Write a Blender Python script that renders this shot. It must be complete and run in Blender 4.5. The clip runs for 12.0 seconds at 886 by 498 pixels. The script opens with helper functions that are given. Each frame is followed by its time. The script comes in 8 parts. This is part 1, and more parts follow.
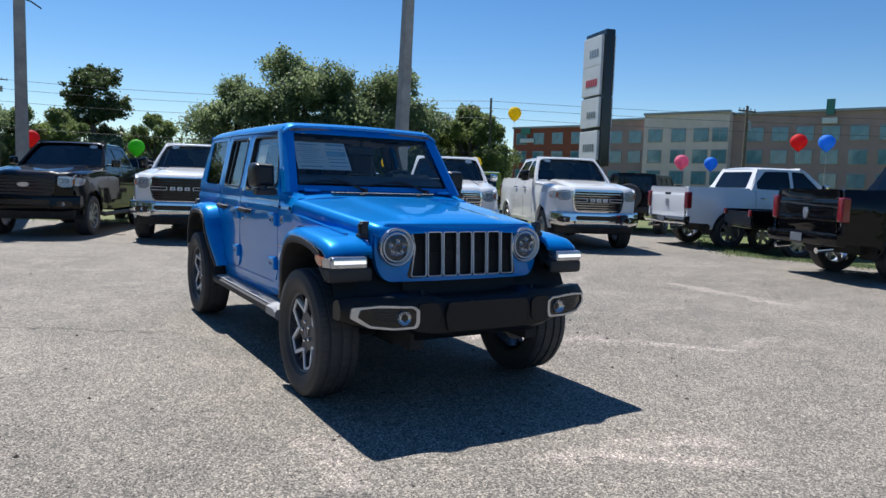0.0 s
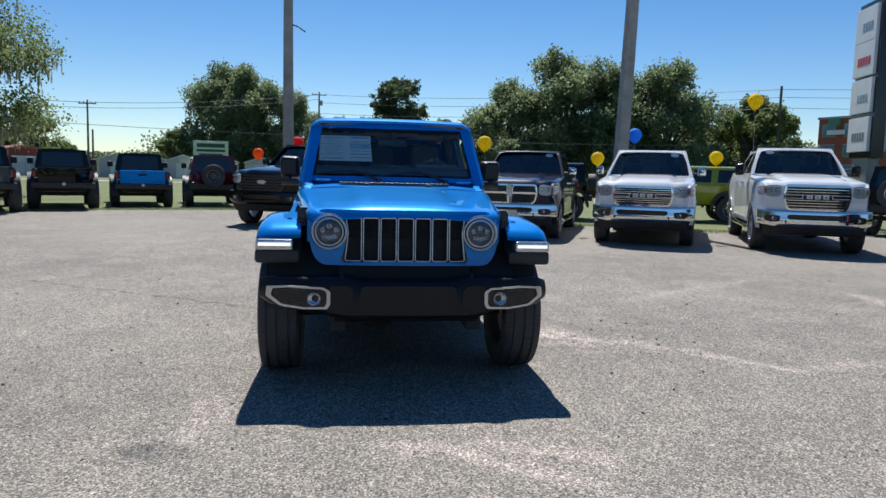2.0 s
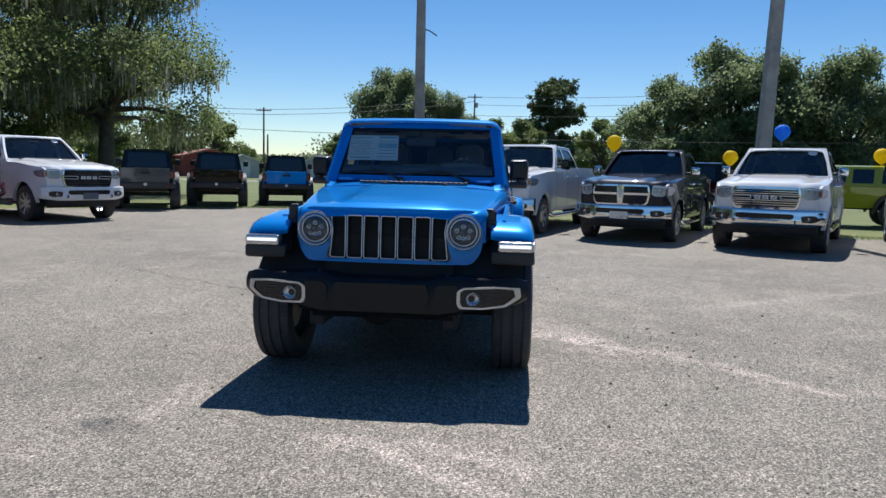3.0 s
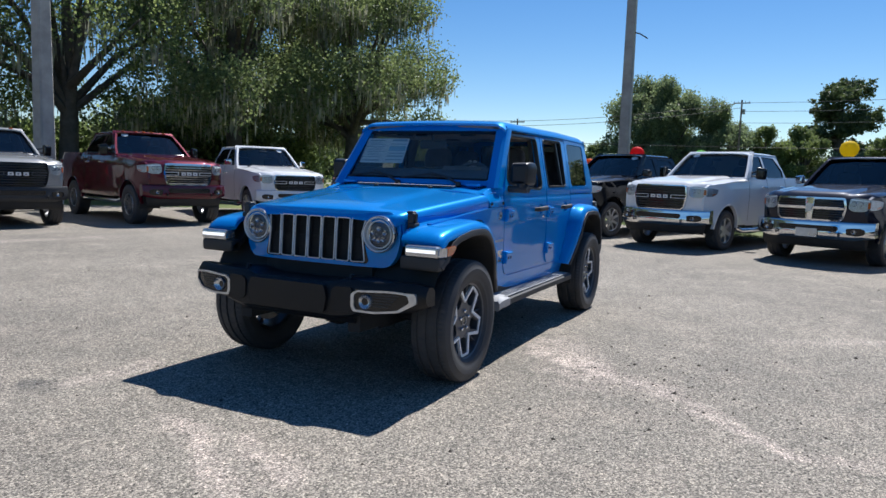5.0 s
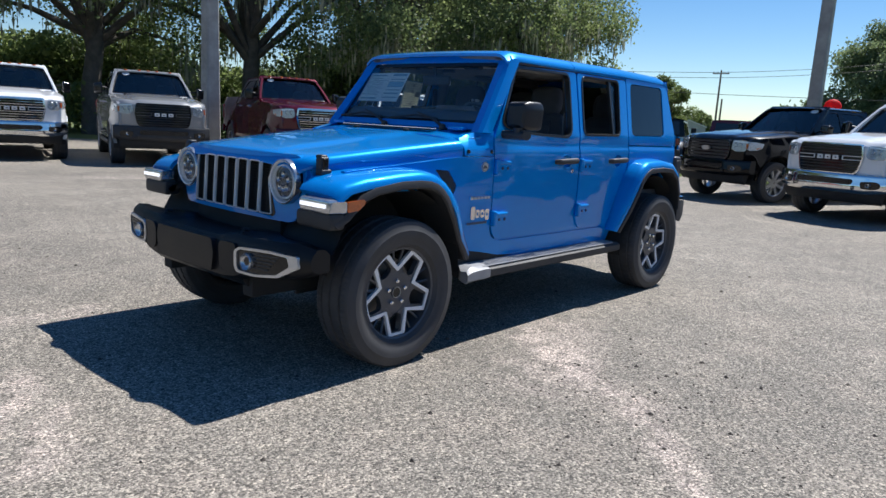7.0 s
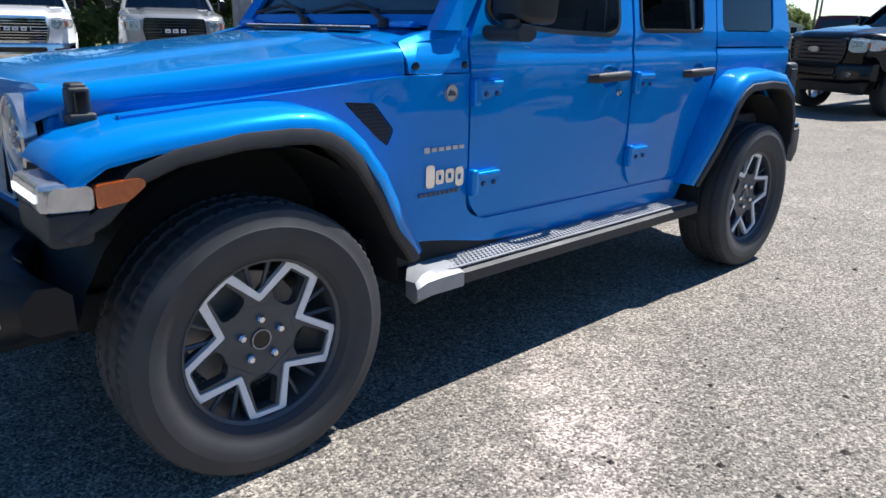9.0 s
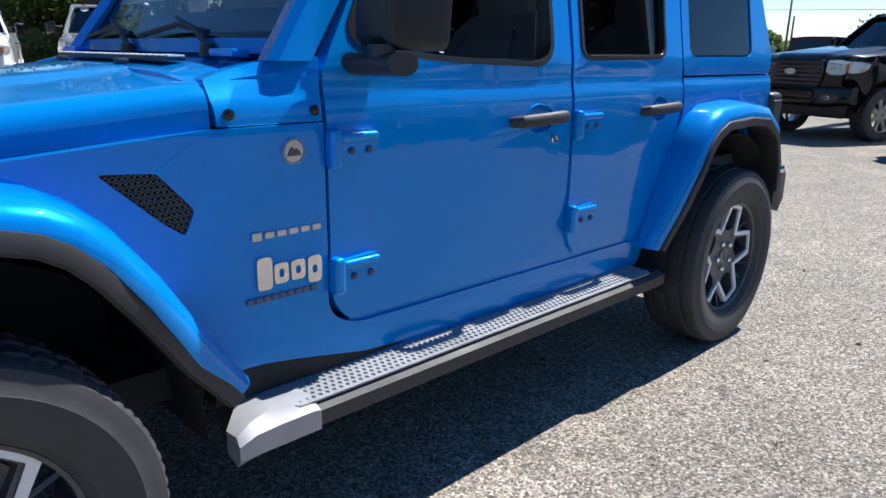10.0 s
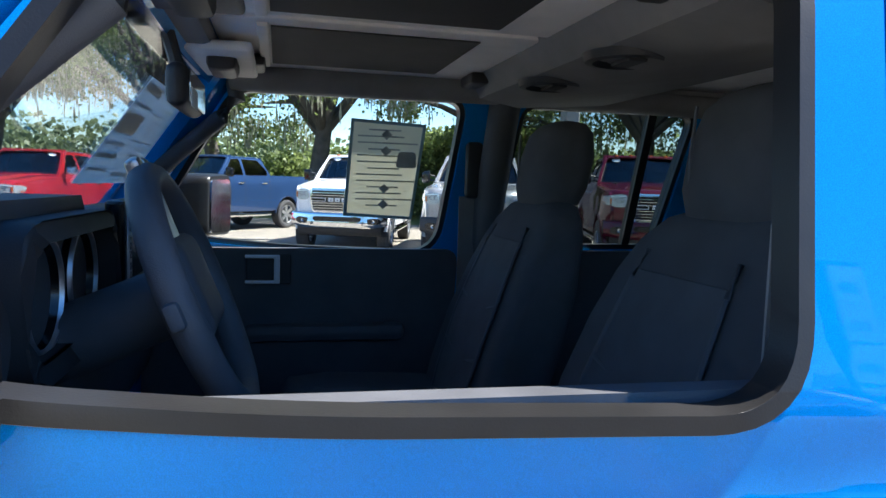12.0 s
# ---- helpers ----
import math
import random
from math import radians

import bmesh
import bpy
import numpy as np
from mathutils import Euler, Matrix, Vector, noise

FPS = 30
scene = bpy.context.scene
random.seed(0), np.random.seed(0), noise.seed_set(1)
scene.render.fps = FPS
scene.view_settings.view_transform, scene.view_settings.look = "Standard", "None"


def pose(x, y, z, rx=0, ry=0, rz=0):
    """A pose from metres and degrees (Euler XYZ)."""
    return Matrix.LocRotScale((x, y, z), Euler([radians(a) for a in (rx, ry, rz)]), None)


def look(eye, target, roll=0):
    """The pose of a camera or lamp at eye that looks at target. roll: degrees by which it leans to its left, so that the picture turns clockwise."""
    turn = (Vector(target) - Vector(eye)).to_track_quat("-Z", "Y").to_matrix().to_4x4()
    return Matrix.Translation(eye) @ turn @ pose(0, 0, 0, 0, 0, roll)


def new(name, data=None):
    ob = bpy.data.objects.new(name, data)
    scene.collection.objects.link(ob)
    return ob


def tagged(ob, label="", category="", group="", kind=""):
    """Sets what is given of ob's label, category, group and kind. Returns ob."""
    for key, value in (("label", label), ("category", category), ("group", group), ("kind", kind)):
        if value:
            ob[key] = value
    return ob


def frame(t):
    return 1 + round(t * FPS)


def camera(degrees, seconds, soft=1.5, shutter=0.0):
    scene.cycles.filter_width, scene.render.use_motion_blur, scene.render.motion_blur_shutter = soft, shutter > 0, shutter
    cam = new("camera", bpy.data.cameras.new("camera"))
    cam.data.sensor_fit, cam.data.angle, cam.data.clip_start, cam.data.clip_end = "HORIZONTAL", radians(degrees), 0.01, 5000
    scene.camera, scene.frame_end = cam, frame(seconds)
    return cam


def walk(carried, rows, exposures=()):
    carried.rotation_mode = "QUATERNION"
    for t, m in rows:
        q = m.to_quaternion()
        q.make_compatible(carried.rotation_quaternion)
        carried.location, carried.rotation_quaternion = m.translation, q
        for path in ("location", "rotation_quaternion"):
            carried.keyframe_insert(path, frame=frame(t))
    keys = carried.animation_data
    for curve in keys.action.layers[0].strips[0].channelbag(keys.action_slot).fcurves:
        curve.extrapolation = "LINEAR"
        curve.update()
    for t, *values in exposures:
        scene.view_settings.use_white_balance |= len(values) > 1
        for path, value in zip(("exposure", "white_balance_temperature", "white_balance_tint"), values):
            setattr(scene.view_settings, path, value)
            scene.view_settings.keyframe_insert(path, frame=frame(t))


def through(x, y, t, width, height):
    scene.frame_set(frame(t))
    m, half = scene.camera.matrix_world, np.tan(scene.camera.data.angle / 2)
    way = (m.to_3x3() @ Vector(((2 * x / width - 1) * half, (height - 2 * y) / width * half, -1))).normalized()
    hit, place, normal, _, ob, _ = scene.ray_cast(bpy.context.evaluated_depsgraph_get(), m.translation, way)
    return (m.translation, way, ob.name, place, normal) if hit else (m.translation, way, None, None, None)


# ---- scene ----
cam = camera(64.3, 12.0)
PATH = [
    (0, (-2.412, -4.211, 1.368), (-1.386, -2.504, 1.18), 1.9),
    (0.5, (-1.956, -4.509, 1.371), (-1.1, -2.712, 1.176), 1.9),
    (1, (-1.45, -4.673, 1.369), (-0.779, -2.8, 1.167), 1.7),
    (1.5, (-0.925, -4.828, 1.365), (-0.452, -2.896, 1.156), 1.5),
    (2, (-0.382, -4.925, 1.35), (-0.11, -2.955, 1.138), 1.4),
    (2.5, (0.173, -4.945, 1.368), (0.22, -2.958, 1.149), 1.3),
    (3, (0.739, -4.921, 1.356), (0.563, -2.941, 1.137), 1.3),
    (5, (2.743, -4.193, 1.35), (1.865, -2.407, 1.141), 1.8),
    (5.5, (3.104, -3.868, 1.34), (2.086, -2.16, 1.126), 2.1),
    (6, (3.402, -3.497, 1.339), (2.263, -1.869, 1.105), 2.7),
    (6.5, (3.527, -3.073, 1.329), (2.294, -1.524, 1.047), 3.1),
    (7, (3.487, -2.627, 1.327), (2.184, -1.153, 0.967), 3.1),
    (9, (2.584, -0.896, 1.27), (1.18, 0.396, 0.671), 1.2),
    (9.5, (2.356, -0.505, 1.296), (0.976, 0.819, 0.71), 1.2),
    (10, (2.207, -0.099, 1.288), (0.824, 1.241, 0.748), 0.8),
    (10.5, (2.017, 0.331, 1.323), (0.592, 1.648, 0.838), 0.6),
    (11, (1.843, 0.754, 1.372), (0.306, 1.975, 0.989), 0.5),
    (11.5, (1.491, 1.06, 1.43), (-0.21, 2.086, 1.198), 1.1),
    (11.8, (1.351, 1.221, 1.438), (-0.508, 1.938, 1.268), 2.1),
    (12, (1.293, 1.316, 1.454), (-0.645, 1.773, 1.275), 1.8),
]
walk(cam, [(t, look(eye, target, roll)) for t, eye, target, roll in PATH], [(0, 0.38), (3, 0.28), (5, 0.40), (7, 0.42), (9, 0.72), (10.5, 0.75), (11.0, 0.9), (11.5, 1.05), (11.8, 1.5), (12, 1.8)])

# ---- sky, sun and exposure ----
SUN_EL, SUN_AZ = 54.0, 2.0
world = bpy.data.worlds.new("daylight")
scene.world = world
world.use_nodes = True
wn = world.node_tree.nodes
sky = wn.new("ShaderNodeTexSky")
sky.sky_type = "NISHITA"
sky.sun_disc = False
sky.sun_elevation, sky.sun_rotation = radians(SUN_EL), radians(SUN_AZ)
sky.altitude = 1000
sky.air_density, sky.dust_density, sky.ozone_density = 1.0, 0.1, 2.5
deep = wn.new("ShaderNodeHueSaturation")
deep.inputs["Hue"].default_value, deep.inputs["Saturation"].default_value = 0.504, 1.30
world.node_tree.links.new(sky.outputs[0], deep.inputs["Color"])
world.node_tree.links.new(deep.outputs[0], wn["Background"].inputs[0])
wn["Background"].inputs[1].default_value = 0.087
sun = new("sun", bpy.data.lights.new("sun", "SUN"))
sun.data.energy, sun.data.angle, sun.data.color = 5.0, radians(0.53), (1.0, 0.985, 0.965)
sun.matrix_world = look((0, 0, 60), (-math.sin(radians(SUN_AZ)) * 60 * math.cos(radians(SUN_EL)) / math.sin(radians(SUN_EL)),
                                    -math.cos(radians(SUN_AZ)) * 60 * math.cos(radians(SUN_EL)) / math.sin(radians(SUN_EL)), 0))



# ---- materials ----
def nodes_of(name):
    m = bpy.data.materials.new(name)
    m.use_nodes = True
    t = m.node_tree
    return m, t, t.nodes["Principled BSDF"]


def noise_node(t, scale, detail=4.0, rough=0.55, kind="Object"):
    co = t.nodes.new("ShaderNodeTexCoord")
    n = t.nodes.new("ShaderNodeTexNoise")
    n.inputs["Scale"].default_value, n.inputs["Detail"].default_value, n.inputs["Roughness"].default_value = scale, detail, rough
    t.links.new(co.outputs[kind], n.inputs["Vector"])
    return n


def ramp(t, src, stops):
    r = t.nodes.new("ShaderNodeValToRGB")
    el = r.color_ramp.elements
    while len(el) < len(stops):
        el.new(0.5)
    for e, (p, c) in zip(el, stops):
        e.position, e.color = p, (*c, 1) if len(c) == 3 else c
    t.links.new(src, r.inputs[0])
    return r


def mix(t, a, b, f, how="MIX"):
    m = t.nodes.new("ShaderNodeMixRGB")
    m.blend_type = how
    for s, v in zip(("Fac", "Color1", "Color2"), (f, a, b)):
        if hasattr(v, "links"):
            t.links.new(v, m.inputs[s])
        else:
            m.inputs[s].default_value = v if s == "Fac" else (*v, 1)
    return m.outputs[0]


def surf(name, base, rough=0.5, metal=0.0, vary=0.15, scale=6.0, fine=150.0, bump=0.05, coat=0.0, dirt=None, spec=0.5):
    """A painted, plastic, metal or fabric surface: broad mottling, fine grain in relief, uneven gloss."""
    m, t, p = nodes_of(name)
    n1, n2 = noise_node(t, scale), noise_node(t, fine, 2.0)
    lo, hi = tuple(c * (1 - vary) for c in base), tuple(min(1, c * (1 + vary)) for c in base)
    col = ramp(t, n1.outputs["Fac"], [(0.3, lo), (0.7, hi)]).outputs[0]
    if dirt:
        nd = noise_node(t, scale * 0.6, 6.0, 0.7)
        f = ramp(t, nd.outputs["Fac"], [(0.5, (0, 0, 0)), (0.75, (0.5, 0.5, 0.5))]).outputs[0]
        col = mix(t, col, dirt, f)
    t.links.new(col, p.inputs["Base Color"])
    rr = ramp(t, n1.outputs["Fac"], [(0.25, (rough * 0.85,) * 3), (0.75, (min(1, rough * 1.15),) * 3)])
    t.links.new(rr.outputs[0], p.inputs["Roughness"])
    p.inputs["Metallic"].default_value = metal
    p.inputs["Specular IOR Level"].default_value = spec
    p.inputs["Coat Weight"].default_value, p.inputs["Coat Roughness"].default_value = coat, 0.03
    if bump:
        b = t.nodes.new("ShaderNodeBump")
        b.inputs["Strength"].default_value, b.inputs["Distance"].default_value = bump, 0.002
        t.links.new(n2.outputs["Fac"], b.inputs["Height"])
        t.links.new(b.outputs[0], p.inputs["Normal"])
    return m


def paint(name, base, flake=0.25, metal=0.3, rough=0.35, dusty=0.05, ior=1.5):
    """Car paint: metal flakes under a clear coat, a little road dust and slight waviness of the panels."""
    m, t, p = nodes_of(name)
    fl = noise_node(t, 900.0, 1.0)
    dust = noise_node(t, 3.0, 6.0, 0.7)
    c = ramp(t, fl.outputs["Fac"], [(0.35, tuple(v * (1 - flake) for v in base)), (0.65, tuple(min(1, v * (1 + flake)) for v in base))]).outputs[0]
    f = ramp(t, dust.outputs["Fac"], [(0.5, (0, 0, 0)), (0.85, (dusty, dusty, dusty))]).outputs[0]
    t.links.new(mix(t, c, (0.45, 0.43, 0.4), f), p.inputs["Base Color"])
    p.inputs["Metallic"].default_value, p.inputs["Roughness"].default_value = metal, rough
    p.inputs["Coat Weight"].default_value, p.inputs["Coat Roughness"].default_value, p.inputs["Coat IOR"].default_value = 1.0, 0.02, ior
    p.inputs["Specular IOR Level"].default_value = 0.02
    wave = noise_node(t, 2.2, 1.0)
    b = t.nodes.new("ShaderNodeBump")
    b.inputs["Strength"].default_value, b.inputs["Distance"].default_value = 0.12, 0.02
    t.links.new(wave.outputs["Fac"], b.inputs["Height"])
    t.links.new(b.outputs[0], p.inputs["Coat Normal"])
    return m


def glass(name, tint, rough=0.0, ior=1.45):
    """Thin glass: a tinted see-through pane whose mirror gloss grows towards grazing angles."""
    m = bpy.data.materials.new(name)
    m.use_nodes = True
    t = m.node_tree
    t.nodes.clear()
    out, mx = t.nodes.new("ShaderNodeOutputMaterial"), t.nodes.new("ShaderNodeMixShader")
    tr, gl, lw = t.nodes.new("ShaderNodeBsdfTransparent"), t.nodes.new("ShaderNodeBsdfGlossy"), t.nodes.new("ShaderNodeLayerWeight")
    pw, ma = t.nodes.new("ShaderNodeMath"), t.nodes.new("ShaderNodeMath")
    f0 = ((ior - 1) / (ior + 1)) ** 2
    lw.inputs["Blend"].default_value = 0.5
    pw.operation, pw.inputs[1].default_value = "POWER", 5.0
    ma.operation, ma.inputs[1].default_value, ma.inputs[2].default_value = "MULTIPLY_ADD", 1 - f0, f0
    tr.inputs[0].default_value, gl.inputs["Roughness"].default_value = (*tint, 1), rough
    t.links.new(lw.outputs["Facing"], pw.inputs[0])
    t.links.new(pw.outputs[0], ma.inputs[0])
    t.links.new(ma.outputs[0], mx.inputs[0])
    t.links.new(tr.outputs[0], mx.inputs[1])
    t.links.new(gl.outputs[0], mx.inputs[2])
    t.links.new(mx.outputs[0], out.inputs[0])
    return m


def glow(name, base, power):
    m, t, p = nodes_of(name)
    p.inputs["Base Color"].default_value = (*base, 1)
    p.inputs["Emission Color"].default_value, p.inputs["Emission Strength"].default_value = (*base, 1), power
    return m


BLUE = paint("blue_metallic_paint", (0.0, 0.235, 0.68), 0.14, 0.2, 0.32, 0.0, 1.38)
WHITE = paint("white_paint", (0.78, 0.79, 0.80), 0.02, 0.0, 0.4)
BLACK = paint("black_paint", (0.003, 0.003, 0.004), 0.3, 0.0, 0.3, 0.004, 1.36)
NAVY = paint("navy_paint", (0.005, 0.009, 0.024), 0.4, 0.2, 0.4, 0.004, 1.4)
RED = paint("dark_red_paint", (0.078, 0.003, 0.012), 0.3, 0.3, 0.4, 0.01)
BRIGHT_RED = paint("red_paint", (0.35, 0.012, 0.018), 0.2, 0.2, 0.4)
GREY = paint("grey_paint", (0.29, 0.295, 0.30), 0.2, 0.3, 0.4)
SLATE = paint("slate_paint", (0.06, 0.07, 0.08), 0.2, 0.3, 0.4)
LIME = paint("yellow_green_paint", (0.28, 0.3, 0.02), 0.2, 0.2, 0.4)
DULL_BLUE = paint("dull_blue_paint", (0.022, 0.055, 0.14), 0.2, 0.4, 0.4, 0.01)
PLASTIC = surf("black_grained_plastic", (0.023, 0.024, 0.027), 0.5, 0, 0.2, 5, 500, 0.25)
BUMPER = surf("black_bumper_plastic", (0.009, 0.0095, 0.0115), 0.42, 0, 0.2, 5, 500, 0.2, spec=0.3)
MIRROR_CAP = surf("satin_mirror_cap", (0.017, 0.018, 0.021), 0.36, 0, 0.15, 5, 500, 0.12, spec=0.35)
SLOT_SILVER = surf("bright_silver_trim", (0.80, 0.81, 0.82), 0.3, 0.1, 0.05, 8, 300, 0)
PLASTIC_GREY = surf("weathered_grey_plastic", (0.030, 0.030, 0.032), 0.6, 0, 0.2, 5, 500, 0.2)
GLOSS_BLACK = surf("gloss_black_trim", (0.008, 0.008, 0.009), 0.15, 0, 0.1, 5, 200, 0)
RUBBER = surf("tyre_rubber", (0.047, 0.047, 0.05), 0.65, 0, 0.25, 8, 300, 0.25, dirt=(0.045, 0.042, 0.040))
SEAL = surf("window_seal_rubber", (0.017, 0.0165, 0.0165), 0.36, 0, 0.15, 10, 400, 0.1)
CHROME = surf("chrome", (0.72, 0.73, 0.75), 0.08, 1.0, 0.05, 5, 200, 0)
SATIN = surf("satin_silver", (0.55, 0.56, 0.58), 0.3, 0.85, 0.08, 8, 300, 0.03)
MACHINED = surf("machined_alloy", (0.88, 0.88, 0.88), 0.36, 0.08, 0.06, 15, 600, 0.05)
RIM_DARK = surf("dark_grey_alloy", (0.085, 0.09, 0.102), 0.35, 0.35, 0.15, 10, 300, 0.05)
DISC = surf("brake_disc_steel", (0.42, 0.38, 0.34), 0.45, 0.4, 0.2, 20, 200, 0.1)
STEP_GREY = surf("ribbed_step_pad", (0.30, 0.305, 0.315), 0.45, 0.1, 0.12, 10, 350, 0.3)
UNDER = surf("underbody_black", (0.02, 0.02, 0.021), 0.8, 0, 0.3, 6, 120, 0.2, dirt=(0.05, 0.045, 0.04))
CLOTH = surf("charcoal_seat_cloth", (0.08, 0.081, 0.088), 0.9, 0, 0.2, 12, 900, 0.5)
CLOTH_LIGHT = surf("grey_seat_centre", (0.10, 0.101, 0.108), 0.9, 0, 0.2, 12, 900, 0.5)
DASH = surf("dark_dashboard", (0.085, 0.088, 0.098), 0.55, 0, 0.2, 8, 600, 0.3)
LINER = surf("pale_headliner", (0.86, 0.81, 0.76), 0.85, 0, 0.08, 8, 500, 0.3)
LINER_DARK = surf("dark_headliner", (0.22, 0.215, 0.21), 0.85, 0, 0.15, 8, 500, 0.3)
PAPER = surf("printed_paper", (0.78, 0.82, 0.84), 0.7, 0, 0.05, 20, 300, 0.02)
def thin_paper(name, base):
    m, t, p = nodes_of(name)
    n = noise_node(t, 20.0)
    c = ramp(t, n.outputs["Fac"], [(0.3, tuple(v * 0.95 for v in base)), (0.7, base)]).outputs[0]
    t.links.new(c, p.inputs["Base Color"])
    p.inputs["Roughness"].default_value = 0.7
    tr, mx = t.nodes.new("ShaderNodeBsdfTranslucent"), t.nodes.new("ShaderNodeMixShader")
    t.links.new(c, tr.inputs[0])
    mx.inputs[0].default_value = 0.5
    t.links.new(p.outputs[0], mx.inputs[1])
    t.links.new(tr.outputs[0], mx.inputs[2])
    t.links.new(mx.outputs[0], t.nodes["Material Output"].inputs[0])
    return m


SHEET = thin_paper("thin_printed_paper", (0.86, 0.9, 0.9))
FORM = thin_paper("thin_form_paper", (0.86, 0.86, 0.74))
INK = surf("dark_ink", (0.12, 0.14, 0.17), 0.7, 0, 0.1, 30, 300, 0)
INK_SOFT = surf("soft_grey_ink", (0.42, 0.45, 0.44), 0.7, 0, 0.1, 30, 300, 0)
INK_BLUE = surf("pale_blue_ink", (0.25, 0.42, 0.5), 0.7, 0, 0.1, 30, 300, 0)
LENS = glass("clear_lamp_lens", (0.92, 0.94, 0.95), 0.02)
PANE = glass("clear_pane", (0.96, 0.98, 0.97))
PANE_TINT = glass("tinted_pane", (0.62, 0.66, 0.65), 0.0, 1.5)
PANE_DARK = glass("dark_tinted_pane", (0.10, 0.105, 0.11), 0.0, 1.75)
PANE_TRUCK = glass("dusty_windscreen", (0.66, 0.70, 0.69), 0.015, 1.75)
PANE_SCREEN = glass("windscreen_pane", (0.93, 0.96, 0.96), 0.0, 1.5)
AMBER = surf("amber_lens", (0.55, 0.10, 0.008), 0.2, 0, 0.15, 60, 300, 0.1, coat=1.0)
RED_LENS = surf("red_lamp_lens", (0.20, 0.004, 0.010), 0.15, 0, 0.15, 60, 300, 0.1, coat=1.0)
WHITE_LENS = glow("lit_white_strip", (0.95, 0.97, 1.0), 0.7)
LAMP_RING = surf("lamp_reflector", (0.55, 0.56, 0.58), 0.18, 0.8, 0.15, 30, 200, 0.05)


# ---- mesh helpers ----
def part(name, bm, material, parent=None, label="", sharp=32.0):
    """Links a bmesh as one mesh object under a thing or part; edges sharper than the angle stay crisp."""
    bmesh.ops.recalc_face_normals(bm, faces=bm.faces)
    for f in bm.faces:
        f.smooth = True
    for e in bm.edges:
        e.smooth = len(e.link_faces) == 2 and e.calc_face_angle(4) < radians(sharp)
    me = bpy.data.meshes.new(name)
    bm.to_mesh(me)
    bm.free()
    me.materials.append(material)
    ob = new(name, me)
    if parent is not None:
        ob.parent = parent
    if label:
        ob["label"] = label
    if 24 <= len(me.polygons) < 6000:
        wn_mod = ob.modifiers.new("even_normals", "WEIGHTED_NORMAL")
        wn_mod.keep_sharp = True
    return ob


def shared(name, me, parent, m):
    ob = new(name, me)
    ob.parent = parent
    ob.matrix_basis = m
    return ob


def thing(name, label, category, m, group="", kind=""):
    ob = new(name)
    ob.empty_display_size = 0.2
    ob.matrix_basis = m
    return tagged(ob, label, category, group, kind)


def bevel(bm, edges, w, seg=2):
    edges = [e for e in edges if e.is_valid]
    if w > 0 and edges:
        bmesh.ops.bevel(bm, geom=edges, offset=w, segments=seg, affect="EDGES", profile=0.5, clamp_overlap=True)


def box(bm, c, s, w=0.0, seg=2, rot=None, taper=None):
    """A block with centre c and sizes s, its edges rounded by w; taper scales the top in x and y."""
    tmp = bmesh.new()
    bmesh.ops.create_cube(tmp, size=1.0)
    for v in tmp.verts:
        if taper and v.co.z > 0:
            v.co.x *= taper[0]
            v.co.y *= taper[1]
        v.co = Vector((v.co.x * s[0], v.co.y * s[1], v.co.z * s[2]))
    bevel(tmp, list(tmp.edges), w, seg)
    m = Matrix.Translation(c) @ (rot.to_4x4() if rot else Matrix())
    tmp.transform(m)
    merge(bm, tmp)
    return bm


def merge(bm, tmp):
    me = bpy.data.meshes.new("tmp")
    tmp.to_mesh(me)
    tmp.free()
    bm.from_mesh(me)
    bpy.data.meshes.remove(me)


def boxes(*rows, w=0.0, seg=2):
    bm = bmesh.new()
    for c, s in rows:
        box(bm, c, s, w, seg)
    return bm


def rpoly(pts, r=0.03, n=4):
    """A closed outline with its corners rounded; a point may carry its own radius."""
    out, k = [], len(pts)
    for i, q in enumerate(pts):
        p, a, b = Vector(q[:2]), Vector(pts[i - 1][:2]), Vector(pts[(i + 1) % k][:2])
        rr = q[2] if len(q) > 2 else r
        u, v = (a - p), (b - p)
        d = min(rr, u.length * 0.49, v.length * 0.49)
        if d < 1e-4:
            out.append((p.x, p.y))
            continue
        s, e = p + u.normalized() * d, p + v.normalized() * d
        for j in range(n + 1):
            f = j / n
            c = s * (1 - f) ** 2 + p * 2 * f * (1 - f) + e * f * f
            out.append((c.x, c.y))
    return out


def arc(cy, cz, r, a0, a1, n=14, ry=None):
    return [(cy + r * math.cos(radians(a0 + (a1 - a0) * i / n)), cz + (ry or r) * math.sin(radians(a0 + (a1 - a0) * i / n))) for i in range(n + 1)]


